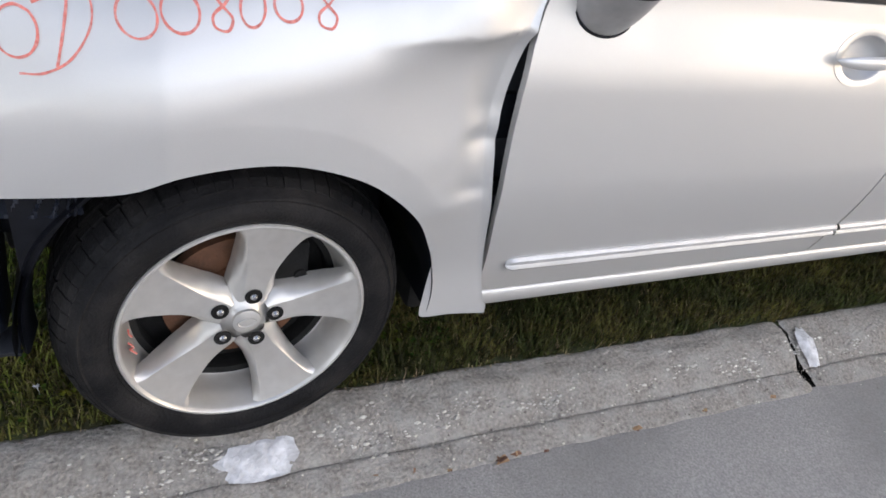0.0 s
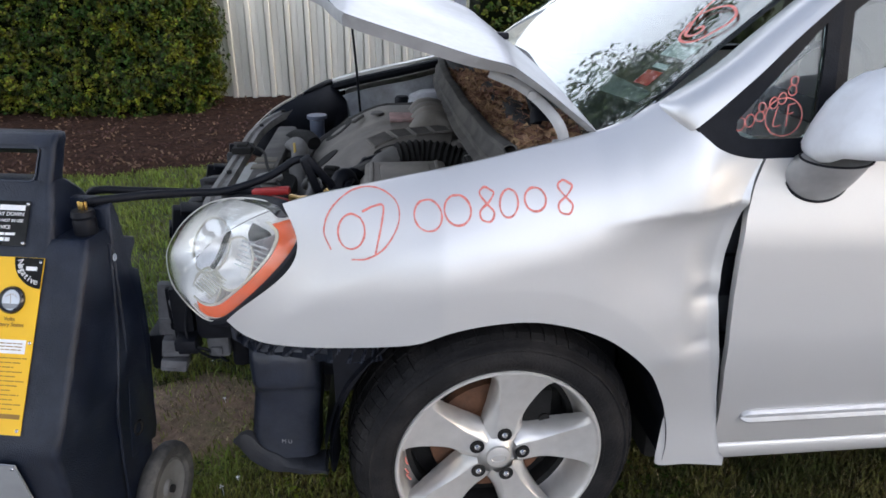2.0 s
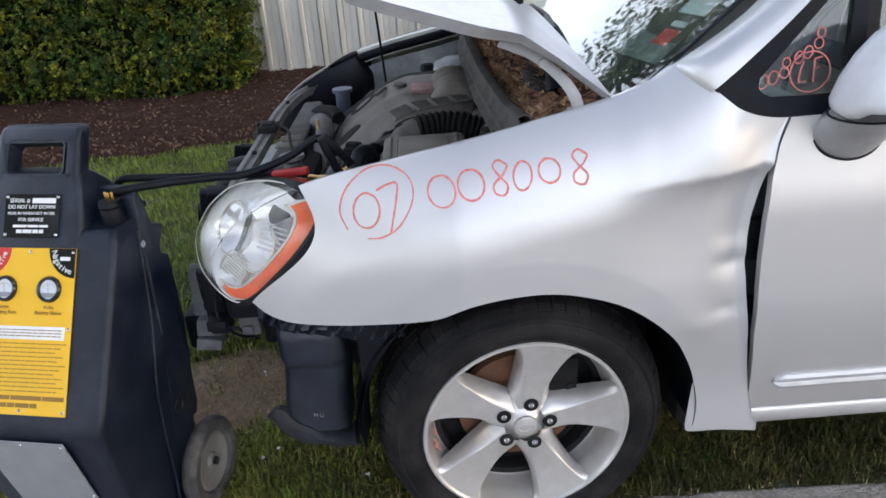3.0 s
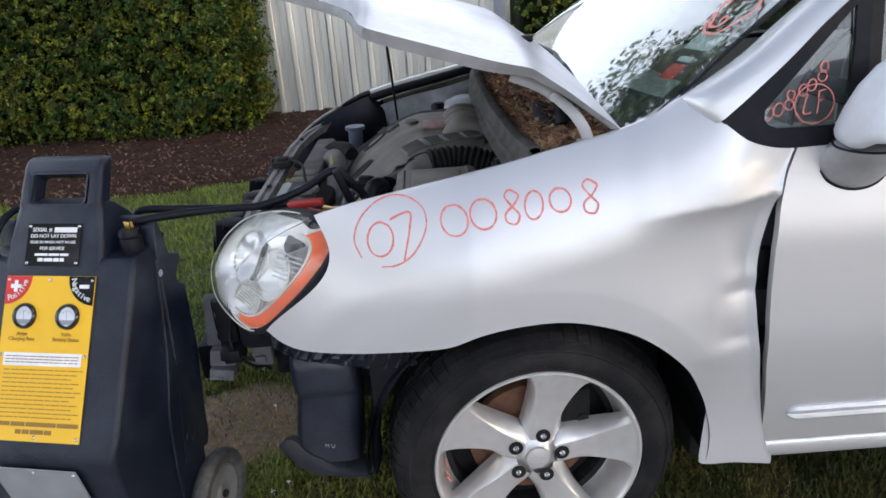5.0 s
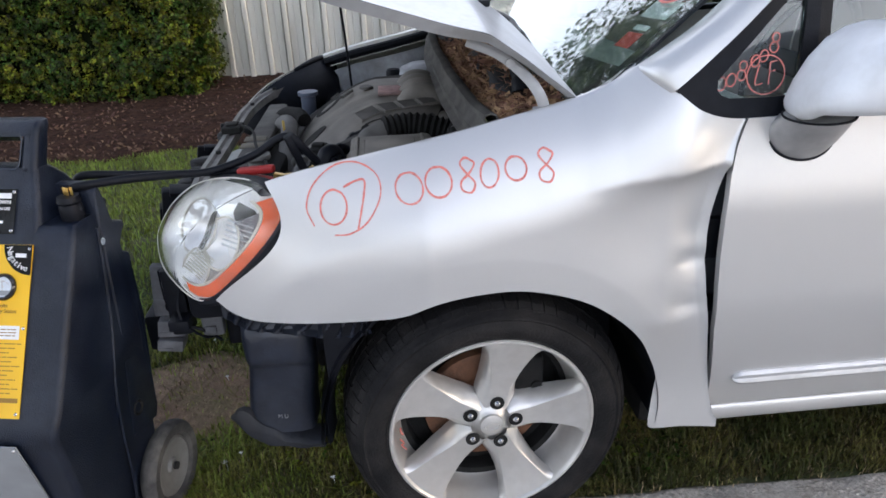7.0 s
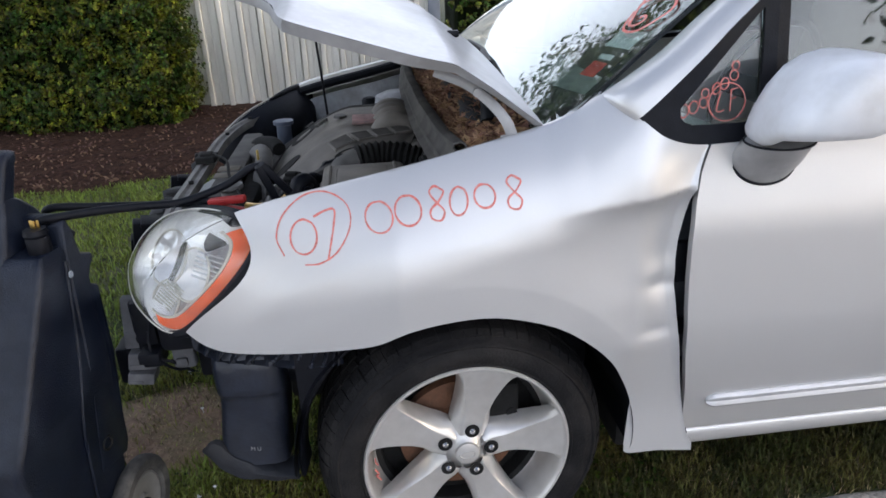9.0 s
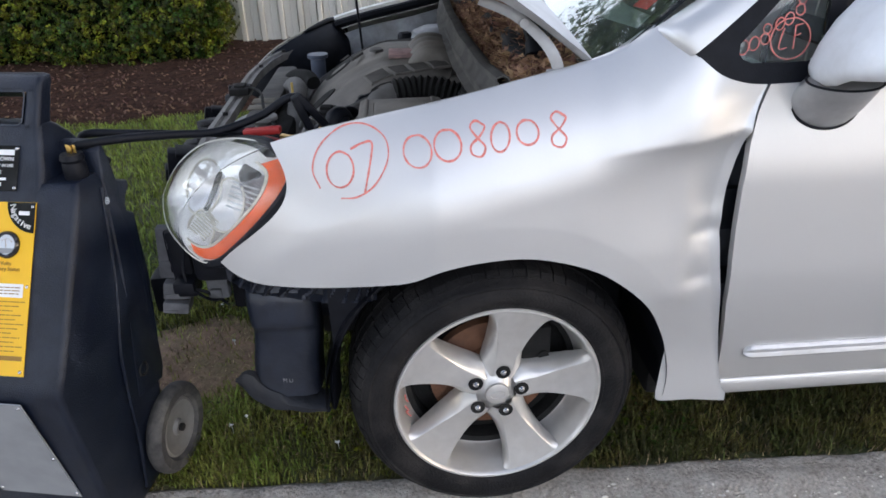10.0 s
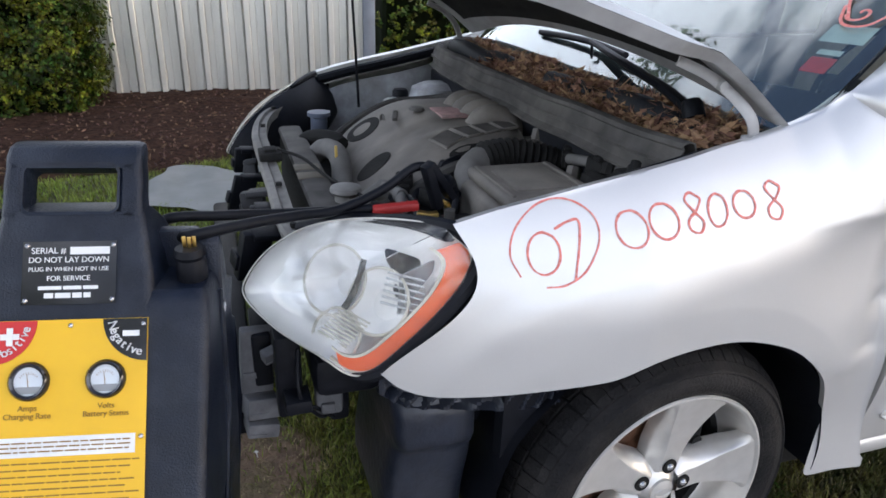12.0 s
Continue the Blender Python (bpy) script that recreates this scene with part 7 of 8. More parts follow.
box(bm, -0.486, -0.479, 0.816, 0.824, 0.79, 0.832, 0.002)
part("hose_tag", bm, M_YELLOWTAPE, car, "yellow dipstick tag")
bm = bmesh.new()
tube(bm, [(-0.46, 1.30, 0.62), (-0.455, 1.30, 0.80)], 0.026, 14, 1)
lathe(bm, [(0.026, 0.0), (0.036, 0.004), (0.036, 0.016), (0.0005, 0.018)], 20, Matrix.Translation((-0.455, 1.30, 0.80)) @ Matrix.Rotation(radians(90), 4, "X"))
part("washer_filler", bm, M_BLUECAP, car, "blue-capped washer filler neck")
bm = bmesh.new()
box(bm, -0.20, -0.11, 1.46, 1.54, 0.72, 0.812, 0.02)
part("brake_reservoir", bm, M_WHITETANK, car, "white brake fluid reservoir")
bm = bmesh.new()
lathe(bm, [(0.028, 0.0), (0.028, 0.016), (0.022, 0.024), (0.0005, 0.024)], 18, Matrix.Translation((-0.142, 1.49, 0.822)) @ Matrix.Rotation(radians(90), 4, "X"))
part("reservoir_cap", bm, M_BLACK, car, "black cap")
bm = bmesh.new()
box(bm, -0.06, -0.01, 1.42, 1.50, 0.80, 0.835, 0.01)
part("relay_box", bm, M_WHITETANK, car)
# inner aprons
for mir in (False, True):
    bm = bmesh.new()
    sheet(bm, lambda u, v: Vector((-0.50 + 0.62 * u, 0.122 + 0.06 * (1 - v) + 0.012 * math.sin(u * 12), 0.50 + (lerp_list(HOODLINE, -0.50 + 0.62 * u) - 0.07 - 0.50) * v)), 24, 8)
    thicken(bm, 0.003)
    if mir:
        mirrored(bm)
    part("inner_apron", bm, M_PAINT_IN, car, "grimy grey inner fender panel")
    bm = bmesh.new()
    tube(bm, [(x, 0.118, lerp_list(HOODLINE, x) - 0.030) for x in (-0.41, -0.3, -0.15, 0.0, 0.05)], 0.017, 8, 4)
    if mir:
        mirrored(bm)
    part("fender_seal", bm, M_BLACK, car, "black rubber seal")
    bm = bmesh.new()
    lathe(bm, [(0.0005, 0.03), (0.05, 0.03), (0.085, 0.015), (0.10, -0.05), (0.10, -0.2)], 24, Matrix.Translation((-0.03, 0.30, 0.845 if mir else 0.70)) @ Matrix.Rotation(radians(90), 4, "X"))
    if mir:
        mirrored(bm)
    bmesh.ops.recalc_face_normals(bm, faces=bm.faces[:])
    part("strut_tower", bm, M_PAINT_IN, car, "grey strut tower")
bm = bmesh.new()
tube(bm, [(-0.42, 0.10, 0.868), (-0.46, 0.18, 0.862), (-0.55, 0.30, 0.835), (-0.62, 0.40, 0.79)], 0.020, 8, 5, True, 0, 0.5)
part("lamp_shroud", bm, M_BLACK, car, "black plastic trim over the headlight")
for pts, r in (([(-0.34, 0.40, 0.80), (-0.33, 0.42, 0.84), (-0.31, 0.45, 0.83), (-0.30, 0.46, 0.76)], 0.020), ([(-0.29, 0.51, 0.77), (-0.31, 0.54, 0.82), (-0.28, 0.57, 0.80)], 0.012),
               ([(-0.36, 0.48, 0.72), (-0.35, 0.55, 0.78), (-0.30, 0.60, 0.78)], 0.010), ([(-0.40, 0.36, 0.76), (-0.38, 0.46, 0.80), (-0.40, 0.58, 0.77)], 0.008)):
    bm = bmesh.new()
    tube(bm, pts, r, 10, 5)
    part("hose", bm, M_BLACK, engine, "black rubber hose")

# ---- cowl with leaf litter ----
def beam_x(y):
    return 0.004 + 0.030 * abs((y - YC) / 0.73) ** 3


bm = bmesh.new()
rows = []
for i in range(41):
    y = 0.135 + 1.46 * i / 40
    x = beam_x(y)
    prof = ((0.012, -0.086), (-0.026, -0.083), (-0.040, -0.078), (-0.042, -0.072), (-0.034, -0.068), (-0.027, -0.064), (-0.026, -0.046), (-0.033, -0.043), (-0.034, -0.037), (-0.027, -0.033), (-0.020, -0.014), (-0.024, -0.010), (-0.022, -0.002), (-0.008, 0.002), (0.003, -0.002), (0.008, -0.014), (0.012, -0.034))
    rows.append([bm.verts.new((x + dx, y, 0.985 + dz + 0.002 * math.sin(y * 17))) for dx, dz in prof])
for a, b in zip(rows, rows[1:]):
    for k in range(16):
        bm.faces.new((a[k], a[k + 1], b[k + 1], b[k]))
thicken(bm, 0.003)
part("cowl_beam", bm, M_DUSTBEAM, car, "dusty dark grey cowl beam", angle=45)
bm = bmesh.new()
sheet(bm, lambda u, v: (lambda y: Vector((beam_x(y) + 0.010 + (screen_base(y) + 0.02 - beam_x(y)) * v, y, 0.950 + 0.005 * math.sin(y * 9) + 0.050 * ease(0.45, 1.0, v))))(0.135 + 1.46 * u), 30, 12)
thicken(bm, 0.003)
part("cowl_tray", bm, M_DUSTDARK, car, "dark cowl tray filled with leaves")
for y0, y1, dx, r in ((0.22, 0.52, 0.10, 0.030), (0.50, 0.80, 0.085, 0.024), (1.15, 1.50, 0.06, 0.030), (0.95, 1.30, 0.10, 0.02)):
    bm = bmesh.new()
    tube(bm, [(0.03 + dx - 0.02, y0, 0.968), (0.02 + dx - 0.03, (y0 + y1) / 2, 0.990), (0.03 + dx - 0.03, y1, 0.984)], r, 10, 5)
    part("wiper_linkage", bm, M_FLAP, car, "dusty grey wiper linkage tube")
bm = bmesh.new()
tube(bm, [(0.108, 0.245, 1.012), (0.112, 0.35, 1.040), (0.130, 0.545, 1.066), (0.190, 0.790, 1.082)], lambda t: 0.016 - 0.006 * t, 8, 5, True, 0, 0.7)
tube(bm, [(0.172, 0.60, 1.072), (0.190, 0.79, 1.080), (0.197, 0.95, 1.078), (0.200, 1.12, 1.072)], 0.0085, 8, 5)
tube(bm, [(0.190, 0.79, 1.080), (0.172, 0.76, 1.062), (0.170, 0.75, 1.045)], 0.004, 6, 4)
lathe(bm, [(0.0005, 0.026), (0.016, 0.026), (0.021, 0.016), (0.022, -0.01)], 14, Matrix.Translation((0.108, 0.245, 1.012)) @ Matrix.Rotation(radians(60), 4, "X"))
bmesh.ops.recalc_face_normals(bm, faces=bm.faces[:])
part("wiper", bm, M_BLACK, car, "black wiper arm and blade")
bm = bmesh.new()
sheet(bm, lambda u, v: Vector((0.165 + 0.13 * u + 0.012 * noise.noise(Vector((u * 4, v * 4, 7))), 1.36 + 0.16 * v, 0.985 + 0.035 * u + 0.030 * noise.noise(Vector((u * 3, v * 5, 2))) + 0.030 * v * u)), 14, 14)
thicken(bm, 0.002)
part("torn_cowl_end", bm, M_WHITETANK, car, "torn pale plastic end of the cowl")
rng = random.Random(33)
verts, faces = [], []
for k in range(6500):
    y = rng.uniform(0.14, 1.50)
    t = rng.random()
    x = beam_x(y) + 0.014 + 0.155 * t
    pile = 0.046 * (0.6 + 0.5 * noise.noise(Vector((x * 8, y * 8, 0)))) * (1 - 0.6 * abs(2 * t - 1))
    if rng.random() > 0.35 + 0.65 * ease(1.35, 0.95, y):
        continue
    z = 0.957 + 0.035 * t + pile * rng.uniform(0.2, 1.4)
    c = Vector((x, y, z))
    d = Vector((rng.gauss(0, 1), rng.gauss(0, 1), rng.gauss(0, 0.5))).normalized()
    if rng.random() < 0.5:
        l, ww = rng.uniform(0.012, 0.026), rng.uniform(0.006, 0.012)
    else:
        l, ww = rng.uniform(0.02, 0.045), rng.uniform(0.0012, 0.0022)
    n2 = d.orthogonal().normalized()
    n2.rotate(Matrix.Rotation(rng.uniform(0, 6.28), 3, d))
    up2 = d.cross(n2)
    i = len(verts)
    verts += [tuple(c - d * l), tuple(c + n2 * ww + up2 * ww * 0.5), tuple(c + d * l), tuple(c - n2 * ww + up2 * ww * 0.5)]
    faces += [(i, i + 1, i + 2), (i, i + 2, i + 3)]
tagged(new("leaf_litter", raw_mesh("leaf_litter", verts, faces, M_DEADLEAF)), "dry brown leaves and pine needles lying in the cowl", "dead leaves", kind="stuff")


# ---- battery jump starter cart ----
CART = pose(-0.985, 0.0, 0.0, 0, 0, math.degrees(math.atan2(-0.194, 0.981)))
cart = thing("jump_starter_cart", CART, "black moulded jump starter cart with yellow panel, on small wheels", "battery charger")
FACE_TILT = math.atan(0.60)


def face_d(z):
    return 0.095 + 0.60 * (z - 0.788)


def face_m(x, z, lift=0.0):
    """A frame lying on the sloping front: x right, y up the slope, z out of it."""
    n = Vector((0, -math.cos(FACE_TILT), math.sin(FACE_TILT)))
    up = Vector((0, math.sin(FACE_TILT), math.cos(FACE_TILT)))
    r = Matrix((Vector((1, 0, 0)), up, n)).transposed().to_4x4()
    return Matrix.Translation(Vector((x, face_d(z), z)) + n * lift) @ r


def loft(bm, sections, m=0.015, corner=5):
    """Rounded rectangles (z, x0, x1, y0, y1) stacked and joined."""
    rings = []
    for z, x0, x1, y0, y1, *rest in sections:
        c = rest[0] if rest else m
        pts = []
        for cx, cy, a0 in ((x1 - c, y0 + c, -90), (x1 - c, y1 - c, 0), (x0 + c, y1 - c, 90), (x0 + c, y0 + c, 180)):
            for k in range(corner):
                a = radians(a0 + 90 * k / (corner - 1))
                pts.append((cx + c * math.cos(a), cy + c * math.sin(a), z))
        rings.append([bm.verts.new(p) for p in pts])
    n = len(rings[0])
    for a, b in zip(rings, rings[1:]):
        for k in range(n):
            bm.faces.new((a[k], a[(k + 1) % n], b[(k + 1) % n], b[k]))
    bm.faces.new(rings[0][::-1])
    bm.faces.new(rings[-1])
    bmesh.ops.recalc_face_normals(bm, faces=bm.faces[:])


bm = bmesh.new()
loft(bm, [(0.012, -0.128, 0.118, 0.010, 0.20), (0.03, -0.134, 0.124, -0.002, 0.215), (0.10, -0.142, 0.132, -0.016, 0.228), (0.24, -0.158, 0.146, -0.042, 0.245), (0.440, -0.178, 0.164, -0.078, 0.250),
          (0.478, -0.182, 0.168, -0.084, 0.250), (0.500, -0.186, 0.172, -0.078, 0.250), (0.515, -0.188, 0.174, face_d(0.515), 0.250), (0.56, -0.189, 0.175, face_d(0.56), 0.250), (0.70, -0.190, 0.177, face_d(0.70), 0.249),
          (0.790, -0.190, 0.178, face_d(0.79), 0.244), (0.812, -0.187, 0.175, face_d(0.812) + 0.001, 0.241), (0.826, -0.180, 0.168, face_d(0.826) + 0.006, 0.236)])
part("case", bm, M_CASE, cart, "scuffed black moulded plastic case", angle=45)
# rear shell with a stepped back edge, and the wall behind the plug
bm = bmesh.new()
for x0, x1 in ((0.135, 0.181), (-0.193, -0.150)):
    prism(bm, [(0.150, 0.29), (0.170, 0.60), (0.186, 0.79), (0.196, 0.868), (0.212, 0.882), (0.224, 0.840), (0.230, 0.796), (0.266, 0.782), (0.266, 0.768), (0.250, 0.754), (0.240, 0.738), (0.240, 0.722), (0.262, 0.708), (0.261, 0.55), (0.258, 0.38), (0.262, 0.30), (0.250, 0.27)],
          x1 - x0, Matrix.Translation((x1, 0, 0)) @ Matrix.Rotation(radians(90), 4, "Z"), 0.003, 1)
for v in bm.verts:
    inner = 0.135 < v.co.x < 0.150 or -0.165 < v.co.x < -0.145
    if not inner:
        v.co.x *= lerp_list([(0.24, 0.82), (0.44, 0.925), (0.52, 0.985), (0.80, 1.0), (0.9, 1.0)], v.co.z)
part("rear_shell", bm, M_CASE, cart, "black rear shell with a stepped edge", angle=40)
bm = bmesh.new()
box(bm, 0.090, 0.150, 0.206, 0.232, 0.79, 0.884, 0.006)
part("plug_wall", bm, M_CASE, cart, angle=40)
# raised handle tower with its opening
bm = bmesh.new()


def tower_ring(z, x0, x1, depth):
    return (z, x0, x1, face_d(z), face_d(z) + depth)


loft(bm, [tower_ring(0.800, -0.122, 0.104, 0.17), tower_ring(0.850, -0.118, 0.100, 0.15), tower_ring(0.888, -0.112, 0.093, 0.105), tower_ring(0.912, -0.107, 0.088, 0.066), tower_ring(0.921, -0.105, 0.086, 0.048), tower_ring(0.926, -0.102, 0.083, 0.040)], 0.014)
part("tower", bm, M_CASE, cart, angle=45)
for x0, x1, y0, y1 in ((-0.104, -0.075, 0.925, 1.002), (0.050, 0.084, 0.925, 1.002)):
    bm = bmesh.new()
    loft(bm, [tower_ring(0.920, x0 - (0.001 if x0 < 0 else 0), x1 + 0.001, 0.046), tower_ring(0.935, x0, x1 + (0.003 if x0 < 0 else 0), 0.044), tower_ring(0.96, x0, x1, 0.042), tower_ring(0.985, x0 + 0.003 * (x0 < 0), x1 - 0.003 * (x0 > 0), 0.042)], 0.010)
    part("handle_post", bm, M_CASE, cart, angle=45)
bm = bmesh.new()
loft(bm, [(0.980, -0.102, 0.082, face_d(0.980), face_d(0.98) + 0.042), (0.992, -0.102, 0.082, face_d(0.992), face_d(0.99) + 0.044), (1.003, -0.100, 0.080, face_d(1.003) + 0.004, face_d(1.0) + 0.042), (1.007, -0.096, 0.075, face_d(1.006) + 0.010, face_d(1.0) + 0.036)], 0.010)
part("handle_grip", bm, M_CASE, cart, "grip worn pale along its top edge", angle=45)


# rounded lip that lines the hand opening
bm = bmesh.new()
rings = []
for d, inset, c in ((0.0012, -0.003, 0.015), (0.0, 0.001, 0.012), (-0.005, 0.0025, 0.011), (-0.014, 0.0035, 0.010), (-0.034, 0.004, 0.010)):
    hx, hy = 0.0635 - inset, 0.0345 - inset
    ring = []
    for qx, qy, a0 in ((hx - c, hy - c, 0), (c - hx, hy - c, 90), (c - hx, c - hy, 180), (hx - c, c - hy, 270)):
        for k in range(6):
            a = radians(a0 + 18 * k)
            ring.append(bm.verts.new((qx + c * math.cos(a), qy + c * math.sin(a), d)))
    rings.append(ring)
for a, b in zip(rings, rings[1:]):
    for k in range(24):
        bm.faces.new((a[k], a[(k + 1) % 24], b[(k + 1) % 24], b[k]))
bmesh.ops.recalc_face_normals(bm, faces=bm.faces[:])
part("opening_lip", bm, M_CASE, cart, angle=50).matrix_local = face_m(-0.0125, 0.9545, 0.0)


def face_plate(name, x0, x1, z0, z1, mat, lift, label="", thick=0.0015, parent=cart, bev=0.0):
    c = (z0 + z1) / 2
    h = (z1 - z0) / math.cos(FACE_TILT) / 2
    bm = bmesh.new()
    box(bm, x0 - (x0 + x1) / 2, x1 - (x0 + x1) / 2, -h, h, 0, thick, bev)
    ob = part(name, bm, mat, parent, label)
    ob.matrix_local = face_m((x0 + x1) / 2, c, lift)
    return ob


face_plate("control_panel", -0.105, 0.097, 0.516, 0.797, M_YELLOW, 0.001, "yellow instrument panel with instructions", 0.002)


def quarter_disc(name, x, z, r, a0, mat, label):
    bm = bmesh.new()
    c = bm.verts.new((0, 0, 0))
    arc = [bm.verts.new((r * math.cos(radians(a0 + 90 * k / 16)), r * math.sin(radians(a0 + 90 * k / 16)), 0)) for k in range(17)]
    for a, b in zip(arc, arc[1:]):
        bm.faces.new((c, a, b))
    thicken(bm, 0.0008)
    ob = part(name, bm, mat, cart, label)
    ob.matrix_local = face_m(x, z, 0.0042)


quarter_disc("positive_mark", -0.1045, 0.7965, 0.058, 270, M_REDLABEL, "red corner mark")
quarter_disc("negative_mark", 0.0965, 0.7965, 0.058, 180, M_GLOSSBLACK, "black corner mark")


def face_text(body, size, x, z, mat, turn=0.0, label="", lift=0.0056):
    return text_mesh(body, size, mat, cart, face_m(x, z, lift) @ Matrix.Rotation(radians(turn), 4, "Z"), label)


def arc_text(body, cx, cz, r, a_mid, step, size, mat, flip=False):
    for k, ch in enumerate(body):
        a = radians(a_mid + (k - (len(body) - 1) / 2) * step)
        x = cx + r * math.cos(a)
        dz = r * math.sin(a) * math.cos(FACE_TILT)
        face_text(ch, size, x, cz + dz, mat, math.degrees(a) + 90)


for bold in (0.0, 0.0006):
    arc_text("Positive", -0.1045 + bold, 0.7965, 0.046, 315, 8.8, 0.0168, M_WHITE)
    arc_text("Negative", 0.0965 + bold, 0.7965, 0.046, 225, 9.4, 0.0168, M_WHITE)
for w, h in ((0.024, 0.008), (0.008, 0.024)):
    bm = bmesh.new()
    box(bm, -w / 2, w / 2, -h / 2, h / 2, 0, 0.0006)
    ob = part("plus_bar", bm, M_WHITE, cart, "white plus sign")
    ob.matrix_local = face_m(-0.080, 0.7785, 0.0056 if w > h else 0.0058)
bm = bmesh.new()
box(bm, -0.011, 0.011, -0.0038, 0.0038, 0, 0.0006)
ob = part("minus_bar", bm, M_WHITE, cart, "white minus sign")
ob.matrix_local = face_m(0.076, 0.779, 0.0056)
for gx in (-0.054, 0.044):
    bm = bmesh.new()
    lathe(bm, [(0.0185, 0.0), (0.0195, 0.006), (0.0225, 0.008), (0.0255, 0.005), (0.0265, 0.0)], 36, Matrix.Rotation(radians(90), 4, "X"))
    bmesh.ops.recalc_face_normals(bm, faces=bm.faces[:])
    gauge = part("gauge", bm, M_GLOSSBLACK, cart, "round dial gauge in a black bezel")
    gauge.matrix_local = face_m(gx, 0.727, 0.003)
    bm = bmesh.new()
    lathe(bm, [(0.0005, 0.0022), (0.0195, 0.0022), (0.0195, 0.0)], 32, Matrix.Rotation(radians(90), 4, "X"))
    bmesh.ops.recalc_face_normals(bm, faces=bm.faces[:])
    part("dial", bm, M_DIAL, gauge, "pale blue-white dial")
    bm = bmesh.new()
    box(bm, -0.016, 0.016, -0.0165, -0.007, 0.0027, 0.0031)
    part("dial_foot", bm, M_GREYPLATE, gauge, "grey lower half of the dial")
    bm = bmesh.new()
    for k in range(9):
        a = radians(40 + 100 * k / 8)
        tube(bm, [(0.0125 * math.cos(a), 0.0125 * math.sin(a) - 0.003, 0.0032), (0.0155 * math.cos(a), 0.0155 * math.sin(a) - 0.003, 0.0032)], 0.0003, 4, 1)
    tube(bm, [(0, -0.007, 0.0034), (-0.002, 0.010, 0.0034)], 0.0004, 4, 1)
    part("dial_marks", bm, M_INK, gauge)
face_text("Amps", 0.0105, -0.054, 0.6965, M_INK)
face_text("Charging Rate", 0.0105, -0.054, 0.6875, M_INK)
face_text("Volts", 0.0105, 0.046, 0.6965, M_INK)
face_text("Battery Status", 0.0105, 0.046, 0.6875, M_INK)
face_plate("notice_strip", -0.092, 0.084, 0.642, 0.664, M_WHITE, 0.0032, "white rounded notice strip", 0.0008, bev=0.0003)


def bars(name, x0, x1, z, h, mat, seed, lift, label="", words=8, m_of=face_m, parent=cart):
    rng = random.Random(seed)
    bm = bmesh.new()
    x = x0
    while x < x1 - 0.002:
        w = min(rng.uniform(0.4, 1.4) * (x1 - x0) / words, x1 - x)
        box(bm, x, x + w, -h / 2, h / 2, 0, 0.0004)
        x += w + 0.0022
    ob = part(name, bm, mat, parent, label)
    ob["kind"] = "stuff"
    ob.matrix_local = m_of(0, z, lift)


for k, z in enumerate((0.658, 0.653, 0.648)):
    bars("print_line", -0.086, 0.078, z, 0.0018, M_INK, 40 + k, 0.0045, words=12)
for k in range(12):
    z = 0.635 - 0.0072 * k
    bars("print_line", -0.088, 0.09 - 0.03 * ((k * 37) % 5) / 5, z, 0.0018, M_INK, 60 + k, 0.0035, words=9)
bars("maker_line", -0.098, 0.092, 0.5445, 0.0085, M_INK, 90, 0.0035, words=3)
bars("number_line", -0.046, 0.036, 0.532, 0.0085, M_INK, 91, 0.0035, words=3)
# serial plate
face_plate("serial_plate", -0.070, 0.053, 0.815, 0.890, M_GLOSSBLACK, 0.001, "black serial plate with white lettering", 0.0015)
face_text("SERIAL #", 0.0118, -0.036, 0.8785, M_WHITE, lift=0.0036)
bm = bmesh.new()
box(bm, -0.026, 0.026, -0.0052, 0.0052, 0, 0.0004)
ob = part("serial_field", bm, M_WHITE, cart, "white field with a worn number")
ob.matrix_local = face_m(0.018, 0.8785, 0.0032)
face_text("DO NOT LAY DOWN", 0.0108, -0.009, 0.8675, M_WHITE, lift=0.0036)
face_text("PLUG IN WHEN NOT IN USE", 0.0082, -0.009, 0.8565, M_WHITE, lift=0.0036)
face_text("FOR SERVICE", 0.0098, -0.009, 0.8455, M_WHITE, lift=0.0036)
bars("maker_line", -0.048, 0.030, 0.8345, 0.005, M_WHITE, 95, 0.0032, words=3)
bars("number_line", -0.040, 0.022, 0.8255, 0.007, M_WHITE, 96, 0.0032, words=4)
for sx, sz in ((-0.099, 0.790), (-0.004, 0.790), (0.091, 0.790), (0.091, 0.660), (-0.099, 0.660), (0.090, 0.523), (-0.004, 0.523), (-0.099, 0.523), (-0.065, 0.885), (0.048, 0.885), (-0.065, 0.820), (0.048, 0.820)):
    bm = bmesh.new()
    lathe(bm, [(0.0004, 0.0022), (0.0022, 0.0018), (0.0036, 0.0)], 12, Matrix.Rotation(radians(90), 4, "X"))
    bmesh.ops.recalc_face_normals(bm, faces=bm.faces[:])
    ob = part("screw", bm, M_CHROME, cart)
    ob.matrix_local = face_m(sx, sz, 0.0035 if sz < 0.8 else 0.0028)
# lower metal cover
bm = bmesh.new()
vs = [bm.verts.new(p) for p in ((-0.100, -0.0905, 0.468), (0.090, -0.0905, 0.468), (0.088, -0.030, 0.165), (-0.098, -0.030, 0.165))]
bm.faces.new(vs)
thicken(bm, 0.003)
part("access_plate", bm, M_GREYPLATE, cart, "bare grey metal access plate", smooth=False)
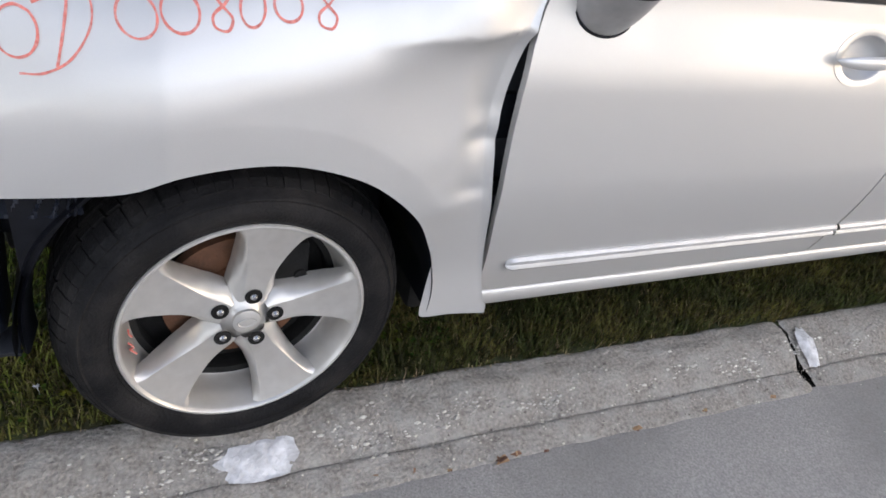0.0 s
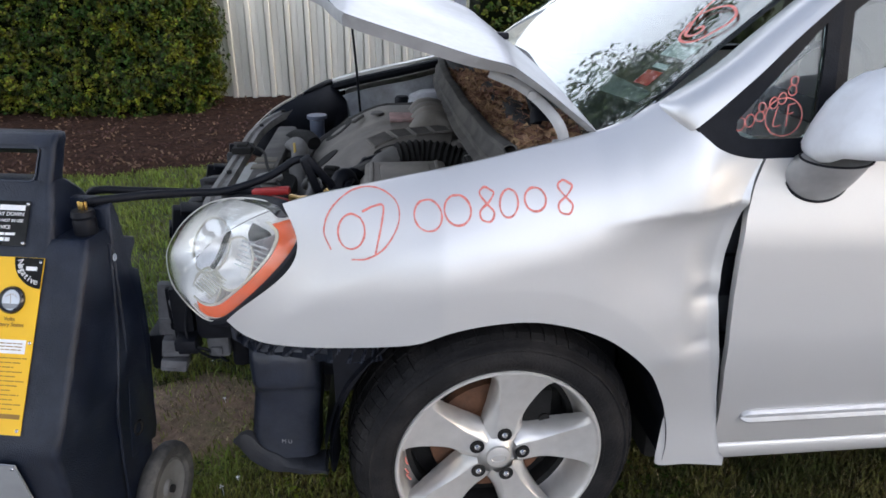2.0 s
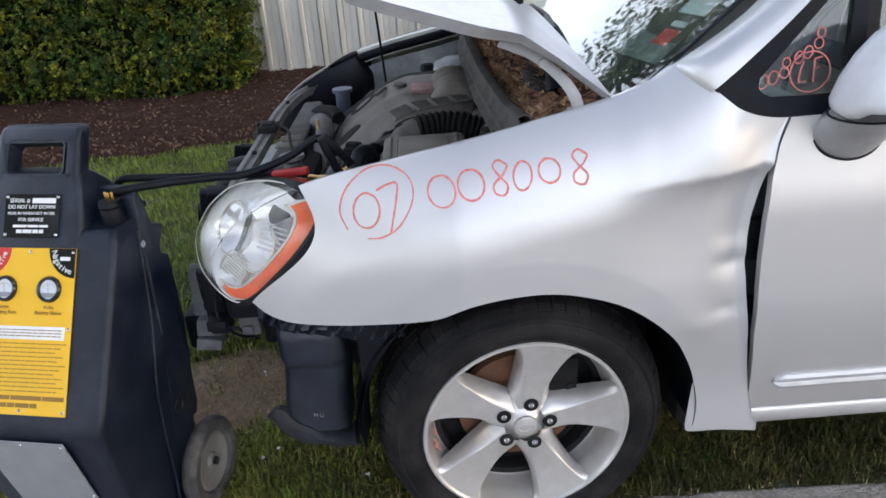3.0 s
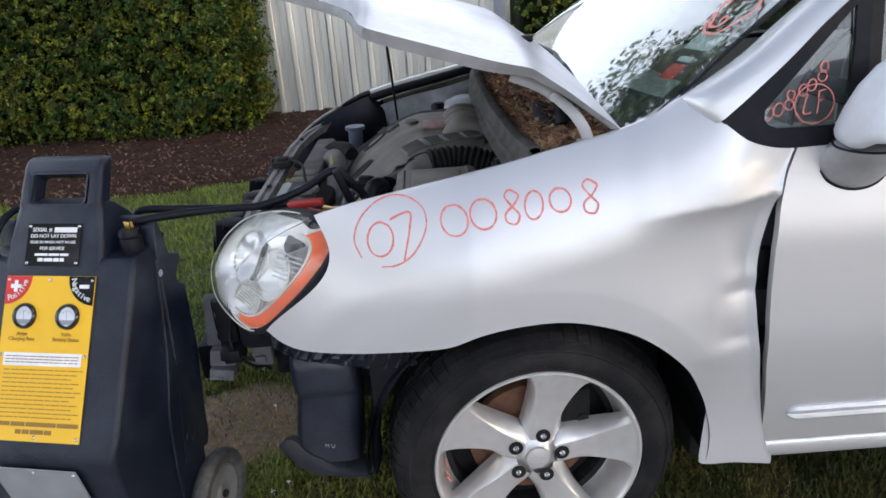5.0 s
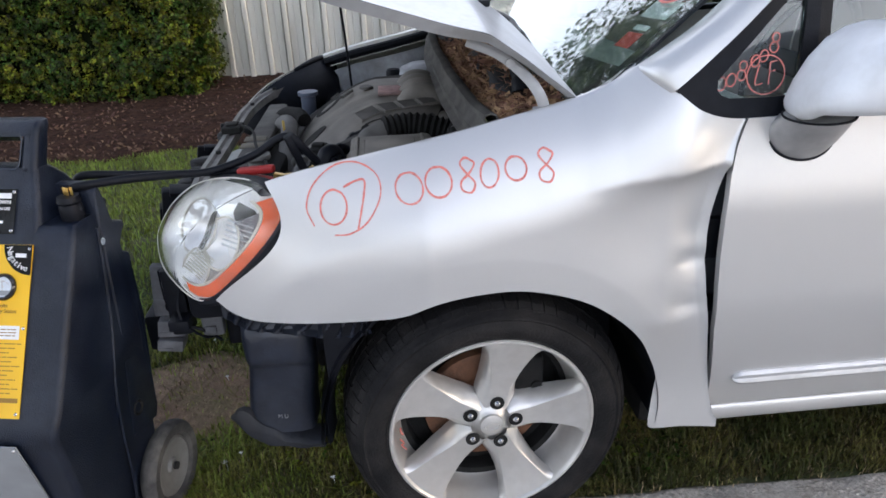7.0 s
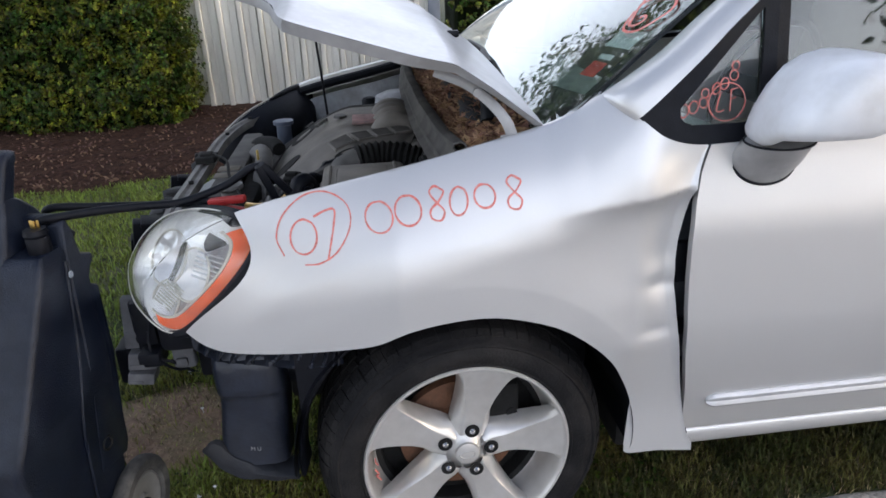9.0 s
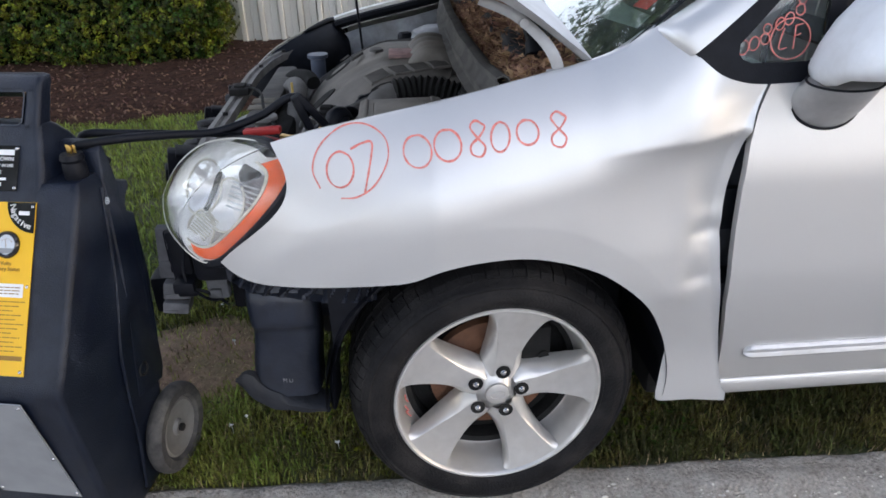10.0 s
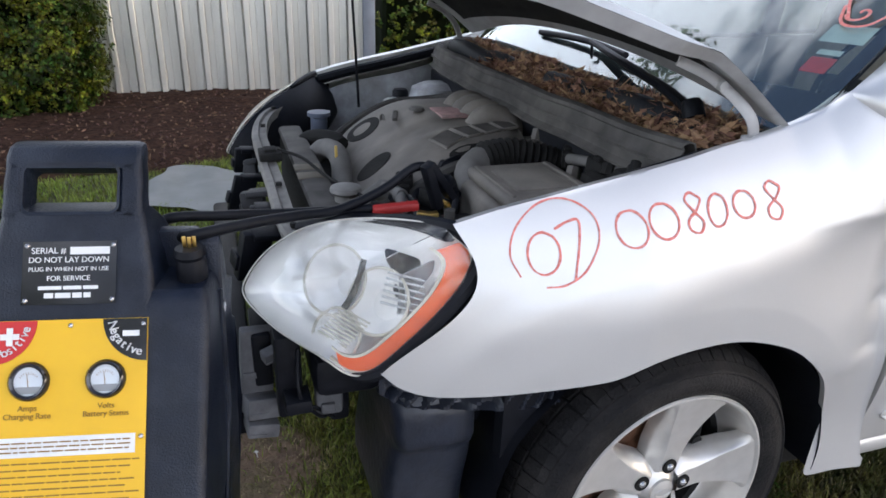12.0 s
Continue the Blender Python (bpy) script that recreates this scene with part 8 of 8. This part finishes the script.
for sx, sz in ((-0.092, 0.458), (-0.005, 0.460), (0.082, 0.458), (0.083, 0.30), (0.082, 0.178), (-0.092, 0.178)):
    bm = bmesh.new()
    lathe(bm, [(0.0004, -0.006), (0.0022, -0.0055), (0.0036, -0.003)], 12, Matrix.Translation((sx, -0.0905 + 0.2 * (0.468 - sz), sz)))
    part("screw", bm, M_CHROME, cart)
# side seam, bolt, eyelet and slot
for sgn in (-1, 1):
    bm = bmesh.new()
    xs = 0.180 if sgn > 0 else -0.192
    tube(bm, [(xs * 0.995, 0.178, 0.80), (xs * 0.985, 0.145, 0.60), (xs * 0.92, 0.11, 0.42), (xs * 0.84, 0.11, 0.20), (xs * 0.74, 0.11, 0.05)], 0.004, 6, 4)
    part("seam", bm, M_CASE, cart, "raised moulding seam")
    bm = bmesh.new()
    disc_y(bm, 0.008, -0.003, 0.004, 14, Matrix.Translation((xs * 1.005, 0.18, 0.770)) @ Matrix.Rotation(radians(90), 4, "Z"))
    part("bolt", bm, M_CHROME, cart)
    bm = bmesh.new()
    lathe(bm, [(0.012, 0.0), (0.016, -0.003), (0.019, 0.0)], 20, Matrix.Translation((0.159 if sgn > 0 else -0.171, 0.180, 0.350)) @ Matrix.Rotation(radians(90), 4, "Z"), closed=True)
    part("eyelet", bm, M_DUSTDARK, cart, "round recess")
# wheels and axle
for sgn, wx in ((1, 0.140), (-1, -0.152)):
    bm = bmesh.new()
    lathe(bm, [(0.070, 0.0), (0.082, -0.018), (0.104, -0.020), (0.112, -0.012), (0.114, 0.0), (0.112, 0.012), (0.104, 0.020), (0.082, 0.018)], 40, closed=True)
    bmesh.ops.recalc_face_normals(bm, faces=bm.faces[:])
    w = part("wheel", bm, M_CARTTYRE, cart, "small grey dusty solid tyre")
    w.matrix_local = pose(wx + sgn * 0.022, 0.235, 0.128, 0, 0, 90)
    bm = bmesh.new()
    lathe(bm, [(0.0005, -0.012), (0.018, -0.012), (0.022, -0.004), (0.055, -0.004), (0.068, -0.012), (0.074, -0.010), (0.074, 0.010), (0.0005, 0.010)], 32)
    bmesh.ops.recalc_face_normals(bm, faces=bm.faces[:])
    part("wheel_hub", bm, M_CARTHUB, w, "pale grey plastic hub")
    bm = bmesh.new()
    disc_y(bm, 0.010, -0.020 if sgn > 0 else -0.020, 0.020, 12)
    part("axle_end", bm, M_DUSTDARK, w)
bm = bmesh.new()
box(bm, -0.12, 0.11, -0.010, 0.16, 0.0, 0.03, 0.008)
part("foot", bm, M_CASE, cart)
# plug in its holder, cable ends
bm = bmesh.new()
lathe(bm, [(0.0005, 0.0), (0.018, 0.0), (0.022, 0.010), (0.022, 0.034), (0.020, 0.040), (0.023, 0.046), (0.020, 0.056), (0.0005, 0.056)], 20, Matrix.Translation((0.146, 0.165, 0.818)) @ Matrix.Rotation(radians(90), 4, "X"))
bmesh.ops.recalc_face_normals(bm, faces=bm.faces[:])
plug = part("plug", bm, M_BLACK, cart, "black plug with brass prongs")
for dx in (-0.007, 0.007, 0.001):
    bm = bmesh.new()
    box(bm, 0.146 + dx - 0.0028, 0.146 + dx + 0.0028, 0.163 + abs(dx) * 0.6, 0.166 + abs(dx) * 0.6, 0.872, 0.890, 0.001)
    part("prong", bm, M_BRASS, plug, "brass prong")
bm = bmesh.new()
tube(bm, [(-0.150, 0.13, 0.80), (-0.152, 0.14, 0.86), (-0.145, 0.19, 0.90), (-0.12, 0.25, 0.90), (-0.08, 0.29, 0.86)], 0.008, 8, 5)
part("cord", bm, M_BLACK, cart, "black cord")

# jump leads lie between cart and car
bm = bmesh.new()
tube(bm, [(-0.82, 0.30, 0.80), (-0.826, 0.22, 0.855), (-0.805, 0.165, 0.880), (-0.715, 0.200, 0.879), (-0.640, 0.245, 0.868), (-0.568, 0.280, 0.860), (-0.48, 0.315, 0.880), (-0.42, 0.330, 0.912), (-0.385, 0.335, 0.905), (-0.378, 0.330, 0.870)], 0.0088, 10, 7)
solo("jump_lead", bm, M_BLACK, "thick black jump lead running into the engine bay", "cable")
bm = bmesh.new()
tube(bm, [(-0.86, 0.33, 0.80), (-0.852, 0.290, 0.862), (-0.76, 0.31, 0.855), (-0.66, 0.345, 0.838), (-0.60, 0.330, 0.842), (-0.54, 0.300, 0.850), (-0.49, 0.278, 0.858)], 0.0088, 10, 7)
solo("jump_lead", bm, M_BLACK, "thick black jump lead with a red clamp", "cable")


def build_clamp(m, mat, label):
    c = thing("battery_clamp", m, label, "clamp")
    for s in (1, -1):
        bm = bmesh.new()
        box(bm, -0.075, 0.020, -0.013, 0.013, 0.006, 0.024, 0.005, Matrix.Rotation(radians(-9 * s), 4, "Y") @ Matrix.Diagonal((1, 1, s, 1)))
        bmesh.ops.recalc_face_normals(bm, faces=bm.faces[:])
        part("grip", bm, mat, c)
        bm = bmesh.new()
        box(bm, 0.015, 0.060, -0.010, 0.010, 0.003, 0.008, 0.002, Matrix.Rotation(radians(8 * s), 4, "Y") @ Matrix.Diagonal((1, 1, s, 1)))
        bmesh.ops.recalc_face_normals(bm, faces=bm.faces[:])
        part("jaw", bm, M_BRASS, c, "copper jaw")


build_clamp(pose(-0.445, 0.262, 0.850, 0, 4, -8) @ Matrix.Scale(0.86, 4), M_REDCLAMP, "red-handled battery clamp on the battery post")
build_clamp(pose(-0.365, 0.325, 0.855, 0, 62, 20), M_BLACK, "black-handled battery clamp on the battery post")

# crumpled plastic sheet on the lawn
bm = bmesh.new()
sheet(bm, lambda u, v: (lambda x, y: Vector((x, y, ground_z(x, y) + 0.035 + 0.03 * noise.noise(Vector((x * 5, y * 5, 7))))))(-1.22 + 0.52 * u + 0.12 * v - 0.05 * math.sin(v * 5), 2.42 + 0.62 * v + 0.06 * math.sin(u * 6)), 24, 24)
thicken(bm, 0.002)
solo("plastic_sheet", bm, M_SHEET, "crumpled pale grey plastic sheet on the lawn", "plastic sheet")


# ---- grass ----
def blades(name, count, x0, x1, y0, y1, seed, h, w, mat, label, keep=None):
    rng = random.Random(seed)
    verts, faces = [], []
    for k in range(count):
        x, y = rng.uniform(x0, x1), rng.uniform(y0, y1)
        if keep and not keep(x, y, rng):
            continue
        # thin out towards the border of the stretch, so that stretches run into one another
        rim = min(x - x0, x1 - x, y1 - y, y - y0 if y0 > 0.1 else 9.0) / 0.45
        if rng.random() > rim + 0.35 * noise.noise(Vector((x * 4, y * 4, 8))):
            continue
        z = ground_z(x, y) - 0.002
        clump = 0.75 + 0.5 * noise.noise(Vector((x * 5, y * 5, 3)))
        hh = h * rng.uniform(0.45, 1.25) * clump
        a = rng.uniform(0, 6.283)
        lean = hh * rng.uniform(0.2, 1.1)
        dx, dy = math.cos(a), math.sin(a)
        sx, sy = -dy * w * rng.uniform(0.6, 1.3), dx * w * rng.uniform(0.6, 1.3)
        i = len(verts)
        verts += [(x - sx, y - sy, z), (x + sx, y + sy, z), (x + dx * lean * 0.35 + sx * 0.8, y + dy * lean * 0.35 + sy * 0.8, z + hh * 0.65),
                  (x + dx * lean * 0.35 - sx * 0.8, y + dy * lean * 0.35 - sy * 0.8, z + hh * 0.65), (x + dx * lean, y + dy * lean, z + hh * 0.95)]
        faces += [(i, i + 1, i + 2, i + 3), (i + 3, i + 2, i + 4)]
    tagged(new(name, raw_mesh(name, verts, faces, mat)), label, "grass", kind="stuff")


def on_lawn(x, y, rng):
    if y < 0.085 + kerb_shift(x) + 0.02 * noise.noise(Vector((x * 8, 0, 1))):
        return False
    q = math.hypot((x + 0.84) / 0.26, (y - 0.63) / 0.215)
    if q < 1.0 and rng.random() > 0.10 + 0.4 * ease(0.75, 1.0, q):
        return False
    return y < 2.98 + 0.42 * ease(-1.5, -0.5, x) + 0.1 * math.sin(x * 3.1) + 0.05 * math.sin(x * 7.7)


# Right stretch darkened for the car's shade; left and far ones brightened as sunlit.
blades("grass", 104000, -0.62, 2.7, 0.05, 1.15, 51, 0.050, 0.0017, M_GRASS, "short olive lawn grass with many dry blades, toned down for the car's shade", on_lawn)
blades("grass", 66000, -2.2, -0.18, 0.05, 1.15, 55, 0.050, 0.0017, M_GRASSNEAR, "short lawn grass with yellowish blades, its green brightened as if sunlit", on_lawn)
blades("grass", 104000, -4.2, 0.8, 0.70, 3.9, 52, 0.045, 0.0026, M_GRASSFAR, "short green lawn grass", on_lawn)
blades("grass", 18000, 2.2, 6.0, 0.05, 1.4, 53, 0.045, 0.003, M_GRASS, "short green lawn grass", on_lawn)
blades("dry_grass", 30000, -1.6, 2.3, 0.06, 1.0, 54, 0.034, 0.0012, M_STRAW, "thin dry straw among the grass", lambda x, y, rng: y > 0.07 + kerb_shift(x) and (math.hypot((x + 0.84) / 0.26, (y - 0.63) / 0.215) < 1.15 or rng.random() < 0.35))
rng = random.Random(77)
verts, faces = [], []
for k in range(2600):
    x, y = rng.uniform(-1.5, 0.6), rng.uniform(0.12, 1.4)
    if noise.noise(Vector((x * 3, y * 3, 12))) < 0.05 or math.hypot((x + 0.84) / 0.30, (y - 0.63) / 0.25) < 1:
        continue
    z = ground_z(x, y) + rng.uniform(0.015, 0.035)
    for j in range(3):
        a = rng.uniform(0, 6.28)
        s = rng.uniform(0.004, 0.007)
        cx, cy = x + math.cos(a) * s, y + math.sin(a) * s
        i = len(verts)
        verts += [(cx + s * math.cos(b), cy + s * math.sin(b), z + rng.uniform(-0.002, 0.002)) for b in (0, 1.26, 2.51, 3.77, 5.03)]
        faces.append((i, i + 1, i + 2, i + 3, i + 4))
tagged(new("clover", raw_mesh("clover", verts, faces, M_LEAF)), "small clover leaves among the grass", "clover", kind="stuff")
for k in range(16):
    x, y = rng.uniform(-1.3, -0.1), rng.uniform(0.2, 0.9)
    z = ground_z(x, y) + 0.03
    bm = bmesh.new()
    for j in range(22):
        d = Vector((rng.gauss(0, 1), rng.gauss(0, 1), rng.gauss(0.4, 0.8))).normalized()
        s = Vector((x, y, z))
        o = d.orthogonal().normalized() * 0.0016
        bm.faces.new([bm.verts.new(q) for q in (s + o, s + d * 0.0075, s - o)])
    tube(bm, [(x, y, z - 0.045), (x + 0.003, y, z - 0.02), (x, y, z)], 0.0008, 4, 2)
    solo("clover_flower", bm, M_WHITE, "small white clover flower in the lawn", "flower", "clover flowers")
